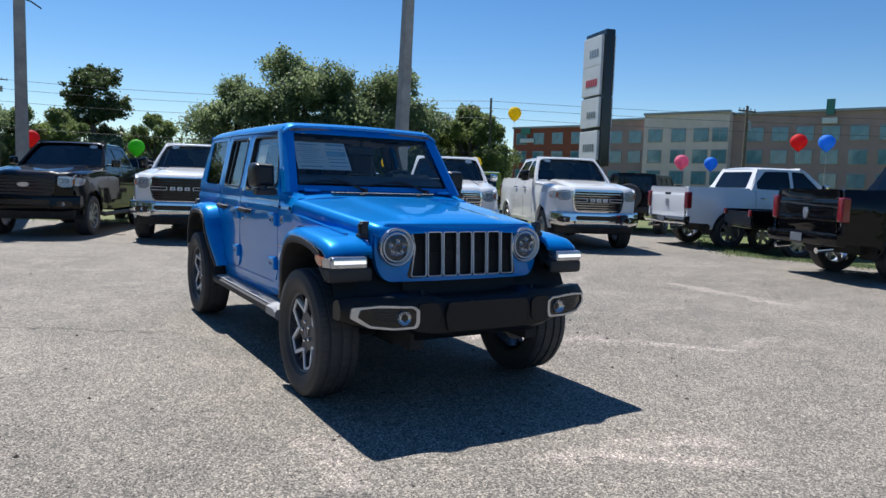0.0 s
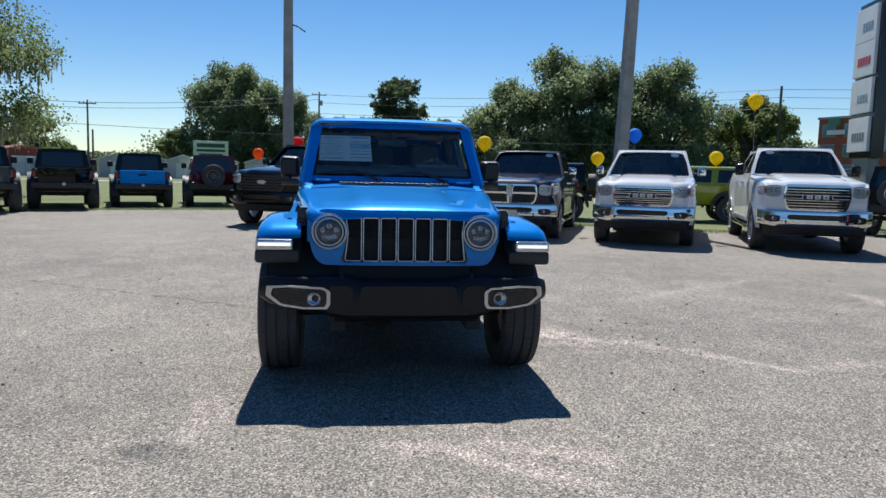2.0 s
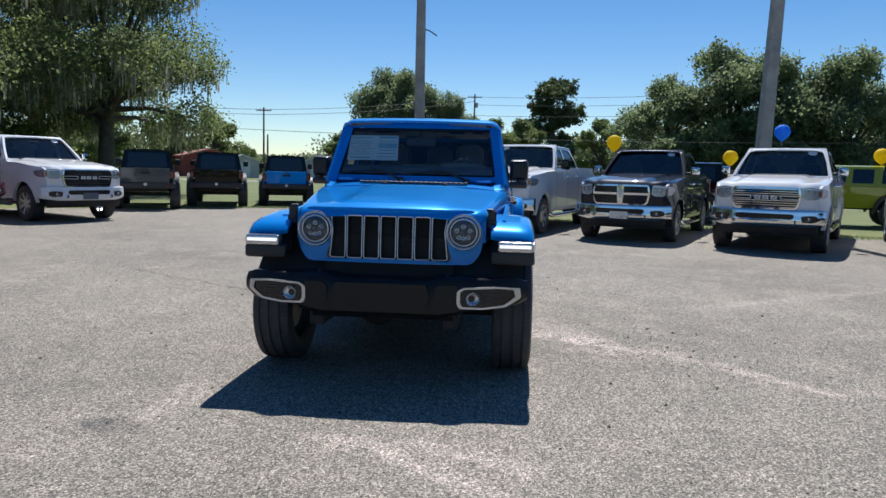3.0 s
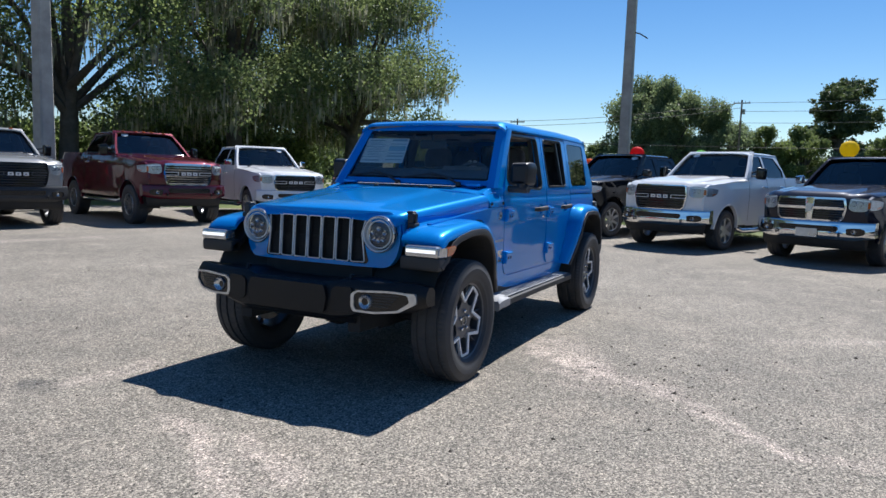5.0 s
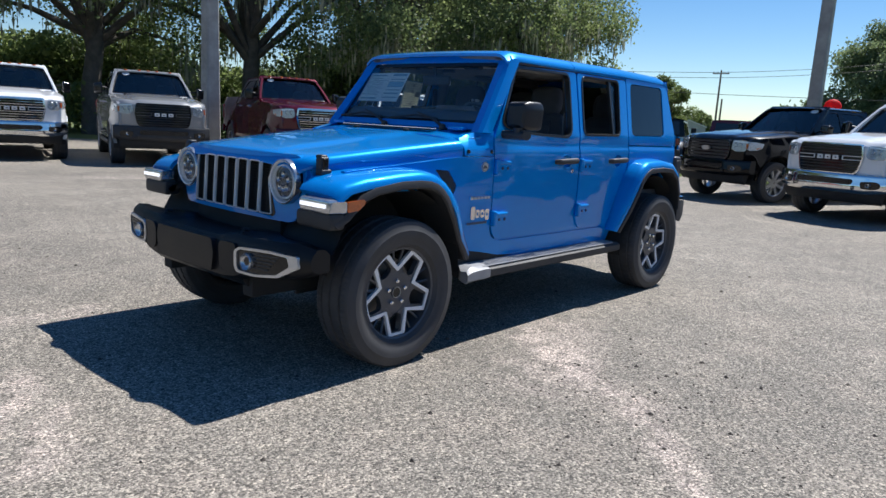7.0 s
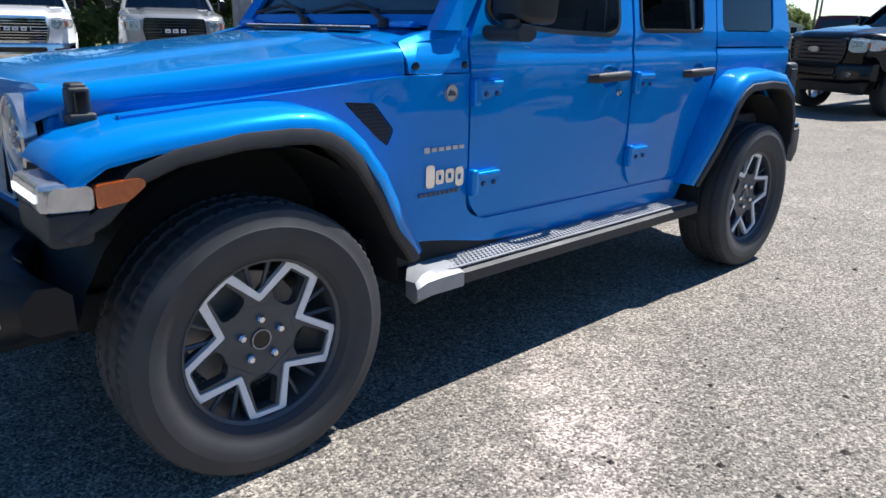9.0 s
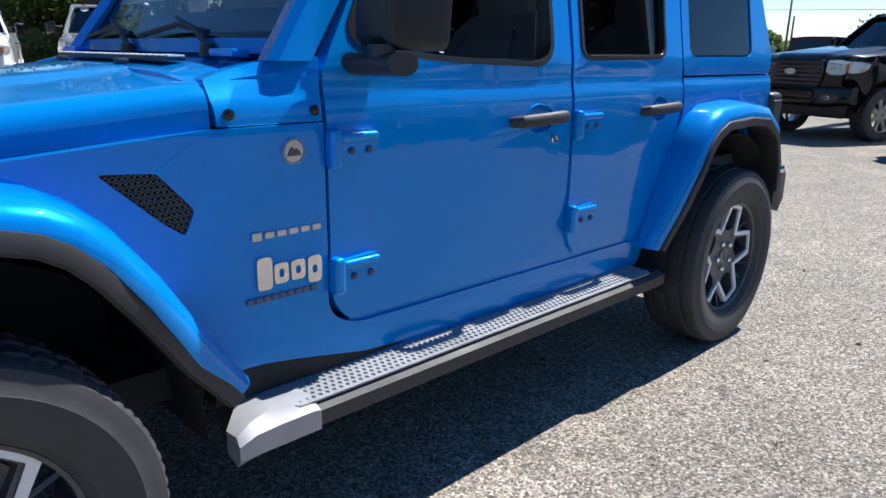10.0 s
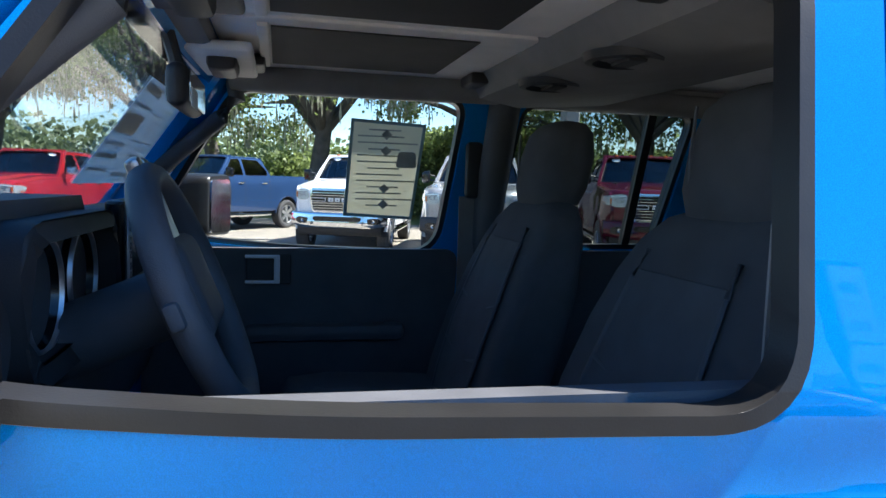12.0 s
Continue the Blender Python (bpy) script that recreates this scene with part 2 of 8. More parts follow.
def plate(outline, holes=(), th=0.03, place=None, cuts=(), edge=0.003, cut_axis=1):
    """A sheet cut from an outline with holes. place(u, v, d) gives the point of the sheet at depth d; cuts add rows along the second axis, so that it can curve."""
    bm = bmesh.new()
    for loop in (outline, *holes):
        vs = [bm.verts.new((u, v, 0)) for u, v in loop]
        for i, v in enumerate(vs):
            bm.edges.new((vs[i - 1], v))
    bmesh.ops.triangle_fill(bm, use_beauty=True, edges=list(bm.edges))
    for c in cuts:
        axis = Vector((0, 1, 0)) if cut_axis == 1 else Vector((1, 0, 0))
        bmesh.ops.bisect_plane(bm, geom=list(bm.verts) + list(bm.edges) + list(bm.faces), plane_co=axis * c, plane_no=axis)
    front = list(bm.faces)
    ret = bmesh.ops.extrude_face_region(bm, geom=front)
    back = [g for g in ret["geom"] if isinstance(g, bmesh.types.BMVert)]
    for v in back:
        v.co.z = 1.0
    rim = [e for e in bm.edges if e.verts[0].co.z < 0.5 and e.verts[1].co.z < 0.5 and any(abs(f.normal.z) < 0.5 for f in (bm.normal_update() or e.link_faces))] if edge else []
    flat = {v: v.co.copy() for v in bm.verts}
    for v, co in flat.items():
        v.co = Vector(place(co.x, co.y, th * co.z))
    if edge:
        bevel(bm, rim, edge, 2)
    return bm


def grid(nu, nv, f, th=0.0, down=(0, 0, -1)):
    """A curved sheet f(u, v), u and v from 0 to 1, with thickness th."""
    bm = bmesh.new()
    vs = [[bm.verts.new(f(i / nu, j / nv)) for j in range(nv + 1)] for i in range(nu + 1)]
    for i in range(nu):
        for j in range(nv):
            bm.faces.new((vs[i][j], vs[i + 1][j], vs[i + 1][j + 1], vs[i][j + 1]))
    if th:
        ret = bmesh.ops.extrude_face_region(bm, geom=list(bm.faces))
        for g in ret["geom"]:
            if isinstance(g, bmesh.types.BMVert):
                g.co += Vector(down) * th
    return bm


def loft(rings, closed=True, caps=True):
    """Skins rings of equal length."""
    bm = bmesh.new()
    vs = [[bm.verts.new(p) for p in r] for r in rings]
    n = len(vs[0])
    for a, b in zip(vs, vs[1:]):
        for j in range(n if closed else n - 1):
            k = (j + 1) % n
            bm.faces.new((a[j], a[k], b[k], b[j]))
    if caps and closed:
        bm.faces.new(vs[0][::-1])
        bm.faces.new(vs[-1])
    return bm


def tube(path, r, n=8, caps=True, flat=1.0):
    """A round bar along a path; r may be a number or one per point."""
    rings, path = [], [Vector(p) for p in path]
    for i, p in enumerate(path):
        d = (path[min(i + 1, len(path) - 1)] - path[max(i - 1, 0)]).normalized()
        up = Vector((0, 0, 1)) if abs(d.z) < 0.9 else Vector((0, 1, 0))
        a = d.cross(up).normalized()
        b = a.cross(d).normalized()
        rr = r[i] if isinstance(r, (list, tuple)) else r
        rings.append([p + a * rr * math.cos(2 * math.pi * j / n) + b * rr * flat * math.sin(2 * math.pi * j / n) for j in range(n)])
    return loft(rings, True, caps)


def lathe(profile, n=48, axis="x"):
    """Turns a profile of (along, radius) about an axis."""
    rings = []
    for i in range(n):
        a = 2 * math.pi * i / n
        if axis == "x":
            rings.append([(d, r * math.cos(a), r * math.sin(a)) for d, r in profile])
        elif axis == "y":
            rings.append([(r * math.cos(a), d, r * math.sin(a)) for d, r in profile])
        else:
            rings.append([(r * math.cos(a), r * math.sin(a), d) for d, r in profile])
    rings.append(rings[0])
    bm = loft(rings, False, False)
    bmesh.ops.remove_doubles(bm, verts=bm.verts, dist=1e-6)
    return bm


def moved(bm, x=0, y=0, z=0, rx=0, ry=0, rz=0):
    bm.transform(pose(x, y, z, rx, ry, rz))
    return bm


def lerp(table, x):
    """Straight-line look-up in a table of (x, value)."""
    if x <= table[0][0]:
        return table[0][1]
    for (a, p), (b, q) in zip(table, table[1:]):
        if x <= b:
            return p + (q - p) * (x - a) / (b - a)
    return table[-1][1]


# ---- ground ----
def band(t, a, b, w, warp):
    """A soft ragged mark on the ground from a to b, w wide: 1 along its middle, 0 beyond."""
    a, b = Vector(a), Vector(b)
    d = b - a
    mp, sp, ab = t.nodes.new("ShaderNodeMapping"), t.nodes.new("ShaderNodeSeparateXYZ"), []
    mp.vector_type = "TEXTURE"
    mp.inputs["Location"].default_value = (*((a + b) / 2), 0)
    mp.inputs["Rotation"].default_value = (0, 0, math.atan2(d.y, d.x))
    mp.inputs["Scale"].default_value = (d.length / 2, w / 2, 1)
    t.links.new(warp, mp.inputs["Vector"])
    t.links.new(mp.outputs[0], sp.inputs[0])
    out = None
    for k in (0, 1):
        m1, m2 = t.nodes.new("ShaderNodeMath"), t.nodes.new("ShaderNodeMapRange")
        m1.operation = "ABSOLUTE"
        t.links.new(sp.outputs[k], m1.inputs[0])
        m2.interpolation_type = "SMOOTHSTEP"
        m2.inputs["From Min"].default_value, m2.inputs["From Max"].default_value = (1.15, 0.7) if k == 0 else (1.3, 0.0)
        t.links.new(m1.outputs[0], m2.inputs["Value"])
        ab.append(m2.outputs[0])
    mu = t.nodes.new("ShaderNodeMath")
    mu.operation = "MULTIPLY"
    t.links.new(ab[0], mu.inputs[0])
    t.links.new(ab[1], mu.inputs[1])
    return mu.outputs[0]


def asphalt():
    m, t, p = nodes_of("worn_chip_asphalt")
    big, mid, grit = noise_node(t, 0.28, 5.0, 0.6), noise_node(t, 1.7, 6.0, 0.65), noise_node(t, 90.0, 4.0, 0.8)
    co = t.nodes.new("ShaderNodeTexCoord")
    base = ramp(t, big.outputs["Fac"], [(0.35, (0.190, 0.173, 0.149)), (0.65, (0.262, 0.237, 0.202))]).outputs[0]
    worn = ramp(t, mid.outputs["Fac"], [(0.46, (0, 0, 0)), (0.76, (0.5, 0.5, 0.5))]).outputs[0]
    base = mix(t, base, (0.395, 0.34, 0.285), worn)
    # pale worn tracks and one dark seam
    wob, add = noise_node(t, 3.5, 4.0, 0.6), t.nodes.new("ShaderNodeVectorMath")
    add.operation = "MULTIPLY_ADD"
    add.inputs[1].default_value, off = (0.45, 0.45, 0.0), t.nodes.new("ShaderNodeVectorMath")
    t.links.new(wob.outputs["Color"], add.inputs[0])
    t.links.new(co.outputs["Object"], off.inputs[0])
    off.inputs[1].default_value = (-0.225, -0.225, 0.0)
    t.links.new(off.outputs[0], add.inputs[2])
    patchy = ramp(t, noise_node(t, 7.0, 5.0, 0.7).outputs["Fac"], [(0.36, (0.1, 0.1, 0.1)), (0.6, (1, 1, 1))]).outputs[0]
    for a, b, w, k in (((0.9, 1.12), (2.2, 0.40), 0.30, 0.75), ((2.1, 0.45), (2.9, -0.45), 0.24, 0.7), ((-0.2, -1.5), (0.8, -2.07), 0.26, 0.7), ((0.3, -1.52), (1.0, -1.85), 0.22, 0.6), ((5.8, 3.0), (5.7, 0.9), 0.35, 0.6), ((-1.1, -0.7), (-1.15, -1.5), 0.3, 0.5),
                       ((2.75, -0.4), (3.8, -0.12), 0.22, 0.5), ((1.0, 1.6), (1.7, 0.2), 0.6, 0.45), ((-9.5, 2.0), (-8.6, 5.2), 0.7, 0.4), ((2.6, 2.4), (5.4, 4.2), 0.3, 0.35)):
        f = mix(t, (0, 0, 0), patchy, band(t, a, b, w, add.outputs[0]))
        f = mix(t, (0, 0, 0), f, k)
        base = mix(t, base, (0.52, 0.435, 0.385), f)
    f = mix(t, (0, 0, 0), patchy, band(t, (-4.2, 3.85), (-1.25, 2.05), 0.07, add.outputs[0]))
    base = mix(t, base, (0.07, 0.062, 0.055), f)
    f = mix(t, (0, 0, 0), patchy, band(t, (-1.5, -1.6), (-1.1, -1.5), 0.3, add.outputs[0]))
    base = mix(t, base, (0.10, 0.095, 0.09), f)
    # stone chips in bitumen: single chips lighter or darker, dark gaps between
    for scale, lo, hi, k in ((118.0, 0.26, 2.05, 1.0), (62.0, 0.7, 1.38, 0.7), (27.0, 0.82, 1.2, 0.6)):
        v = t.nodes.new("ShaderNodeTexVoronoi")
        v.inputs["Scale"].default_value = scale
        t.links.new(co.outputs["Object"], v.inputs["Vector"])
        c = ramp(t, v.outputs["Color"], [(0.1, (lo, lo, lo)), (0.55, (1.0, 1.0, 1.0)), (0.95, (hi, hi * 0.985, hi * 0.96))]).outputs[0]
        base = mix(t, base, c, k, "MULTIPLY")
        chips = v if scale > 100 else chips
    g = ramp(t, grit.outputs["Fac"], [(0.36, (0.28, 0.28, 0.28)), (0.5, (1.0, 1.0, 1.0)), (0.66, (1.8, 1.79, 1.77))]).outputs[0]
    base = mix(t, base, g, 0.85, "MULTIPLY")
    t.links.new(base, p.inputs["Base Color"])
    p.inputs["Roughness"].default_value = 0.85
    p.inputs["Specular IOR Level"].default_value = 0.35
    b1, b = t.nodes.new("ShaderNodeBump"), t.nodes.new("ShaderNodeBump")
    b1.invert = True
    b1.inputs["Strength"].default_value, b1.inputs["Distance"].default_value = 0.6, 0.004
    t.links.new(chips.outputs["Distance"], b1.inputs["Height"])
    b.inputs["Strength"].default_value, b.inputs["Distance"].default_value = 0.7, 0.006
    t.links.new(grit.outputs["Fac"], b.inputs["Height"])
    t.links.new(b1.outputs[0], b.inputs["Normal"])
    t.links.new(b.outputs[0], p.inputs["Normal"])
    return m


def turf():
    m, t, p = nodes_of("mown_grass")
    a, b2 = noise_node(t, 0.4, 5.0), noise_node(t, 25.0, 4.0)
    c1 = ramp(t, a.outputs["Fac"], [(0.3, (0.075, 0.11, 0.022)), (0.7, (0.16, 0.17, 0.05))]).outputs[0]
    c2 = ramp(t, b2.outputs["Fac"], [(0.3, (0.55, 0.55, 0.55)), (0.7, (1.4, 1.4, 1.4))]).outputs[0]
    t.links.new(mix(t, c1, c2, 1.0, "MULTIPLY"), p.inputs["Base Color"])
    p.inputs["Roughness"].default_value = 0.9
    return m


ASPHALT, TURF = asphalt(), turf()
flat_sheet = lambda z: (lambda u, v, d: (u, v, z - d))
tagged(part("ground", boxes(((0, 0, -1.008), (1400, 1400, 2.0))), TURF), "mown grass field beyond the lot", "ground", kind="structure")
LOT = [(-60, -70), (-34, -14), (-27, 0), (-23.5, 7), (-16.5, 12.5), (-12.5, 15.2), (-7.0, 18.2), (-4, 19.2), (-1.5, 17.6), (2, 15.6), (6.5, 13.9), (9.2, 12.3), (14.5, 12.6), (16, 11.8), (10.9, 5.6), (11.6, 3.0), (16, -4), (60, -70)]
tagged(part("lot_pavement", plate(LOT, [], 0.004, flat_sheet(0.0), (), 0), ASPHALT), "worn grey chip asphalt of the car lot", "pavement", kind="structure")


# loose grit on the lot
rnd = random.Random(11)
vs, fs = [], []
for i in range(2000):
    x, y = rnd.uniform(-7, 9), rnd.uniform(-5.5, 9)
    if rnd.random() < 0.12:
        x, y = rnd.gauss(2.2, 0.5), rnd.gauss(0.6, 0.5)
    r = rnd.uniform(0.003, 0.010) * (1.9 if rnd.random() < 0.15 else 1)
    k = len(vs)
    a = rnd.uniform(0, 6.3)
    for j in range(4):
        vs.append((x + r * math.cos(a + j * 1.57) * rnd.uniform(0.6, 1.3), y + r * math.sin(a + j * 1.57) * rnd.uniform(0.6, 1.3), 0.0))
    vs.append((x, y, r * rnd.uniform(0.5, 0.9)))
    fs += [(k, k + 1, k + 4), (k + 1, k + 2, k + 4), (k + 2, k + 3, k + 4), (k + 3, k, k + 4)]
me = bpy.data.meshes.new("loose_grit")
me.from_pydata(vs, [], fs)
me.materials.append(surf("dark_grit", (0.06, 0.05, 0.042), 0.9, 0, 0.4, 3, 50, 0))
tagged(new("loose_grit", me), "dark loose grit and leaf crumbs on the asphalt", "grit", kind="stuff")


# ---- wheels ----
def tyre_mesh(r, w, rim, n=240):
    """A tyre with three grooves, shoulder blocks with sipes and stepped rings on its wall."""
    h = w / 2
    wall = [(-0.70, rim - 0.004), (-0.80, rim + 0.004), (-0.86, rim + 0.016), (-0.885, rim + 0.018), (-0.93, rim + (r - rim) * 0.30), (-0.945, rim + (r - rim) * 0.32), (-0.985, rim + (r - rim) * 0.50), (-0.995, rim + (r - rim) * 0.62),
            (-0.982, rim + (r - rim) * 0.635), (-0.955, r - 0.034), (-0.90, r - 0.013), (-0.80, r - 0.004), (-0.58, r - 0.001)]
    prof = [(h * a, b) for a, b in wall]
    prof += [(-h * 0.555, r - 0.011), (-h * 0.47, r - 0.011), (-h * 0.445, r), (-h * 0.10, r + 0.001), (-h * 0.08, r - 0.010)]
    k0 = len(prof)
    prof = prof + [(-a, b) for a, b in prof[::-1]]
    rings = []
    for i in range(n):
        a = 2 * math.pi * i / n
        ring = []
        for k, (d, q) in enumerate(prof):
            e = min(k, len(prof) - 1 - k)
            j = i if k < k0 else i + 2
            if e in (10, 11, 12) and j % 3 == 0:
                q -= 0.005 if e > 10 else 0.0
            if e in (15, 16) and (i + e) % 5 == 0:
                q -= 0.006
            ring.append((d, q * math.cos(a), q * math.sin(a)))
        rings.append(ring)
    rings.append(rings[0])
    bm = loft(rings, False, False)
    bmesh.ops.remove_doubles(bm, verts=bm.verts, dist=1e-6)
    return bm


def polar(r, a):
    return r * math.cos(radians(a)), r * math.sin(radians(a))


def star(R, tip, half, valley, arms=5, a0=-90.0):
    out = []
    for k in range(arms):
        a = a0 + 360 / arms * k
        out += [polar(R * tip, a - half), polar(R * tip, a + half), polar(R * valley, a + 180 / arms)]
    return out


def wheel(parent, x, y, z, side, r=0.40, w=0.255, rim=0.262, style="star", spin=0.0):
    """A wheel under a thing: tyre, dark barrel, face, nuts. side: 1 where its face looks to +x."""
    hub = new("wheel")
    hub.parent = parent
    hub.matrix_basis = pose(x, y, z, 0, 0, 0 if side > 0 else 180) @ pose(0, 0, 0, spin, 0, 0)
    part("tyre", tyre_mesh(r, w, rim), RUBBER, hub, sharp=28)
    f = w / 2 - (0.045 if style == "star" else 0.02)
    part("rim", lathe([(-w * 0.36, rim), (f - 0.005, rim + 0.004), (f + 0.012, rim - 0.002), (f + 0.006, rim - 0.012), (-w * 0.3, rim - 0.02)], 56), RIM_DARK if style == "star" else SATIN, hub)
    part("brake_disc", lathe([(-0.03, 0.02), (-0.03, rim * 0.72), (-0.055, rim * 0.72), (-0.055, 0.02)], 32), DISC, hub)
    dish = lambda u, v, d: (f - 0.004 - 0.028 * max(0.0, 1 - math.hypot(u, v) / rim) - d, u, v)
    if style == "star":
        band = plate(rpoly(star(rim, 0.965, 14.0, 0.555), 0.006, 2), [rpoly(star(rim, 0.897, 9.9, 0.468), 0.006, 2)[::-1]], 0.02, dish, edge=0.0015)
        part("spoke_face", band, MACHINED, hub, "machined silver star outline")
        back = lambda u, v, d: (f - 0.012 - 0.028 * max(0.0, 1 - math.hypot(u, v) / rim) - d, u, v)
        holes = []
        for k in range(5):
            a = -90 + 72 * k
            holes.append(rpoly([polar(rim * 0.87, a - 8.2), polar(rim * 0.87, a + 8.2), polar(rim * 0.56, a + 19), polar(rim * 0.47, a + 10), polar(rim * 0.47, a - 10), polar(rim * 0.56, a - 19)], 0.008, 3))
        part("spoke", plate(star(rim, 0.955, 14, 0.535), holes, 0.035, back, edge=0.002), RIM_DARK, hub)
        for k in range(5):
            for s in (-9, 9):
                a = -90 + 72 * k + 36 + s
                p, q = polar(rim * 0.42, a - s * 0.6), polar(rim * 0.97, a)
                part("thin_spoke", tube([(f - 0.045, *p), (f - 0.02, *q)], 0.007, 6), RIM_DARK, hub)
    else:
        arms = 6 if style == "six" else 8
        bm = plate(star(rim, 0.97, 11 if arms == 6 else 7, 0.33, arms), [], 0.03, dish, edge=0.003)
        part("spoke", bm, SATIN if style != "dark" else RIM_DARK, hub)
    part("centre_cap", moved(lathe([(0.0, 0.0), (0.012, 0.0), (0.012, 0.026), (0.006, 0.031), (-0.03, 0.033)], 24), f - 0.035), GLOSS_BLACK, hub)
    if style == "star":
        part("cap_ring", moved(lathe([(0.0, 0.027), (0.004, 0.028), (0.004, 0.030), (0.0, 0.031)], 24), f - 0.0225), SATIN, hub)
    nut = lathe([(0.0, 0.0), (0.020, 0.0), (0.020, 0.009), (0.015, 0.0135), (0.0, 0.0135)], 6)
    first = part("wheel_nut", nut, CHROME, hub)
    first.matrix_basis = pose(f - 0.03, *polar(0.0635, 90))
    for k in range(1, 5):
        shared("wheel_nut", first.data, hub, pose(f - 0.03, *polar(0.0635, 90 + 72 * k)))
    return hub


# ---- the blue car: nose towards -y, front axle at y = 0 ----
OFFROADER = thing("off_road_car", "metallic blue four-door off-road car with an open driver's window", "car", pose(-0.008, 0, 0))
SIDE = [(0.40, 0.765), (0.52, 0.775), (0.62, 0.786), (0.8, 0.790), (1.10, 0.790), (1.16, 0.786), (1.19, 0.777), (1.25, 0.776), (1.28, 0.772), (1.80, 0.648)]
SCUTS = [0.52, 0.62, 0.8, 1.1, 1.14, 1.16, 1.175, 1.19, 1.22, 1.25, 1.28]


def on_side(s, out=0.0):
    """The car's flank: y and z on the sheet, depth inwards. The body narrows a little towards the nose."""
    return lambda u, v, d: (s * (lerp(SIDE, v) + out - d - max(0, 1.9 - u) * 0.018), u + 0.014 * lerp([(0.5, 0), (0.87, 1), (2.1, 1), (2.6, 0)], u), v)


def flank(name, outline, holes, s, th=0.035, out=0.0, material=BLUE, parent=OFFROADER, label="", edge=0.004, cuts=SCUTS):
    return part(name, plate(outline, holes, th, on_side(s, out), cuts, edge), material, parent, label)


WIN_F = rpoly([(0.975, 1.322), (1.10, 1.293, 0.06), (1.32, 1.272, 0.1), (1.757, 1.257, 0.085), (1.806, 1.69), (1.195, 1.685)], 0.05, 8)
WIN_R = rpoly([(1.935, 1.28), (2.475, 1.285), (2.545, 1.69), (1.99, 1.685)], 0.04)
WIN_Q = rpoly([(2.69, 1.285), (3.27, 1.29), (3.325, 1.69), (2.755, 1.69)], 0.045)


def grown(loop, g):
    c = (sum(p[0] for p in loop) / len(loop), sum(p[1] for p in loop) / len(loop))
    out = []
    for i, p in enumerate(loop):
        a, b = Vector(loop[i - 2]), Vector(loop[(i + 2) % len(loop)])
        t = (b - a).normalized()
        n = Vector((t.y, -t.x))
        if n.dot(Vector(p) - Vector(c)) < 0:
            n = -n
        out.append((p[0] + n.x * g, p[1] + n.y * g))
    return out


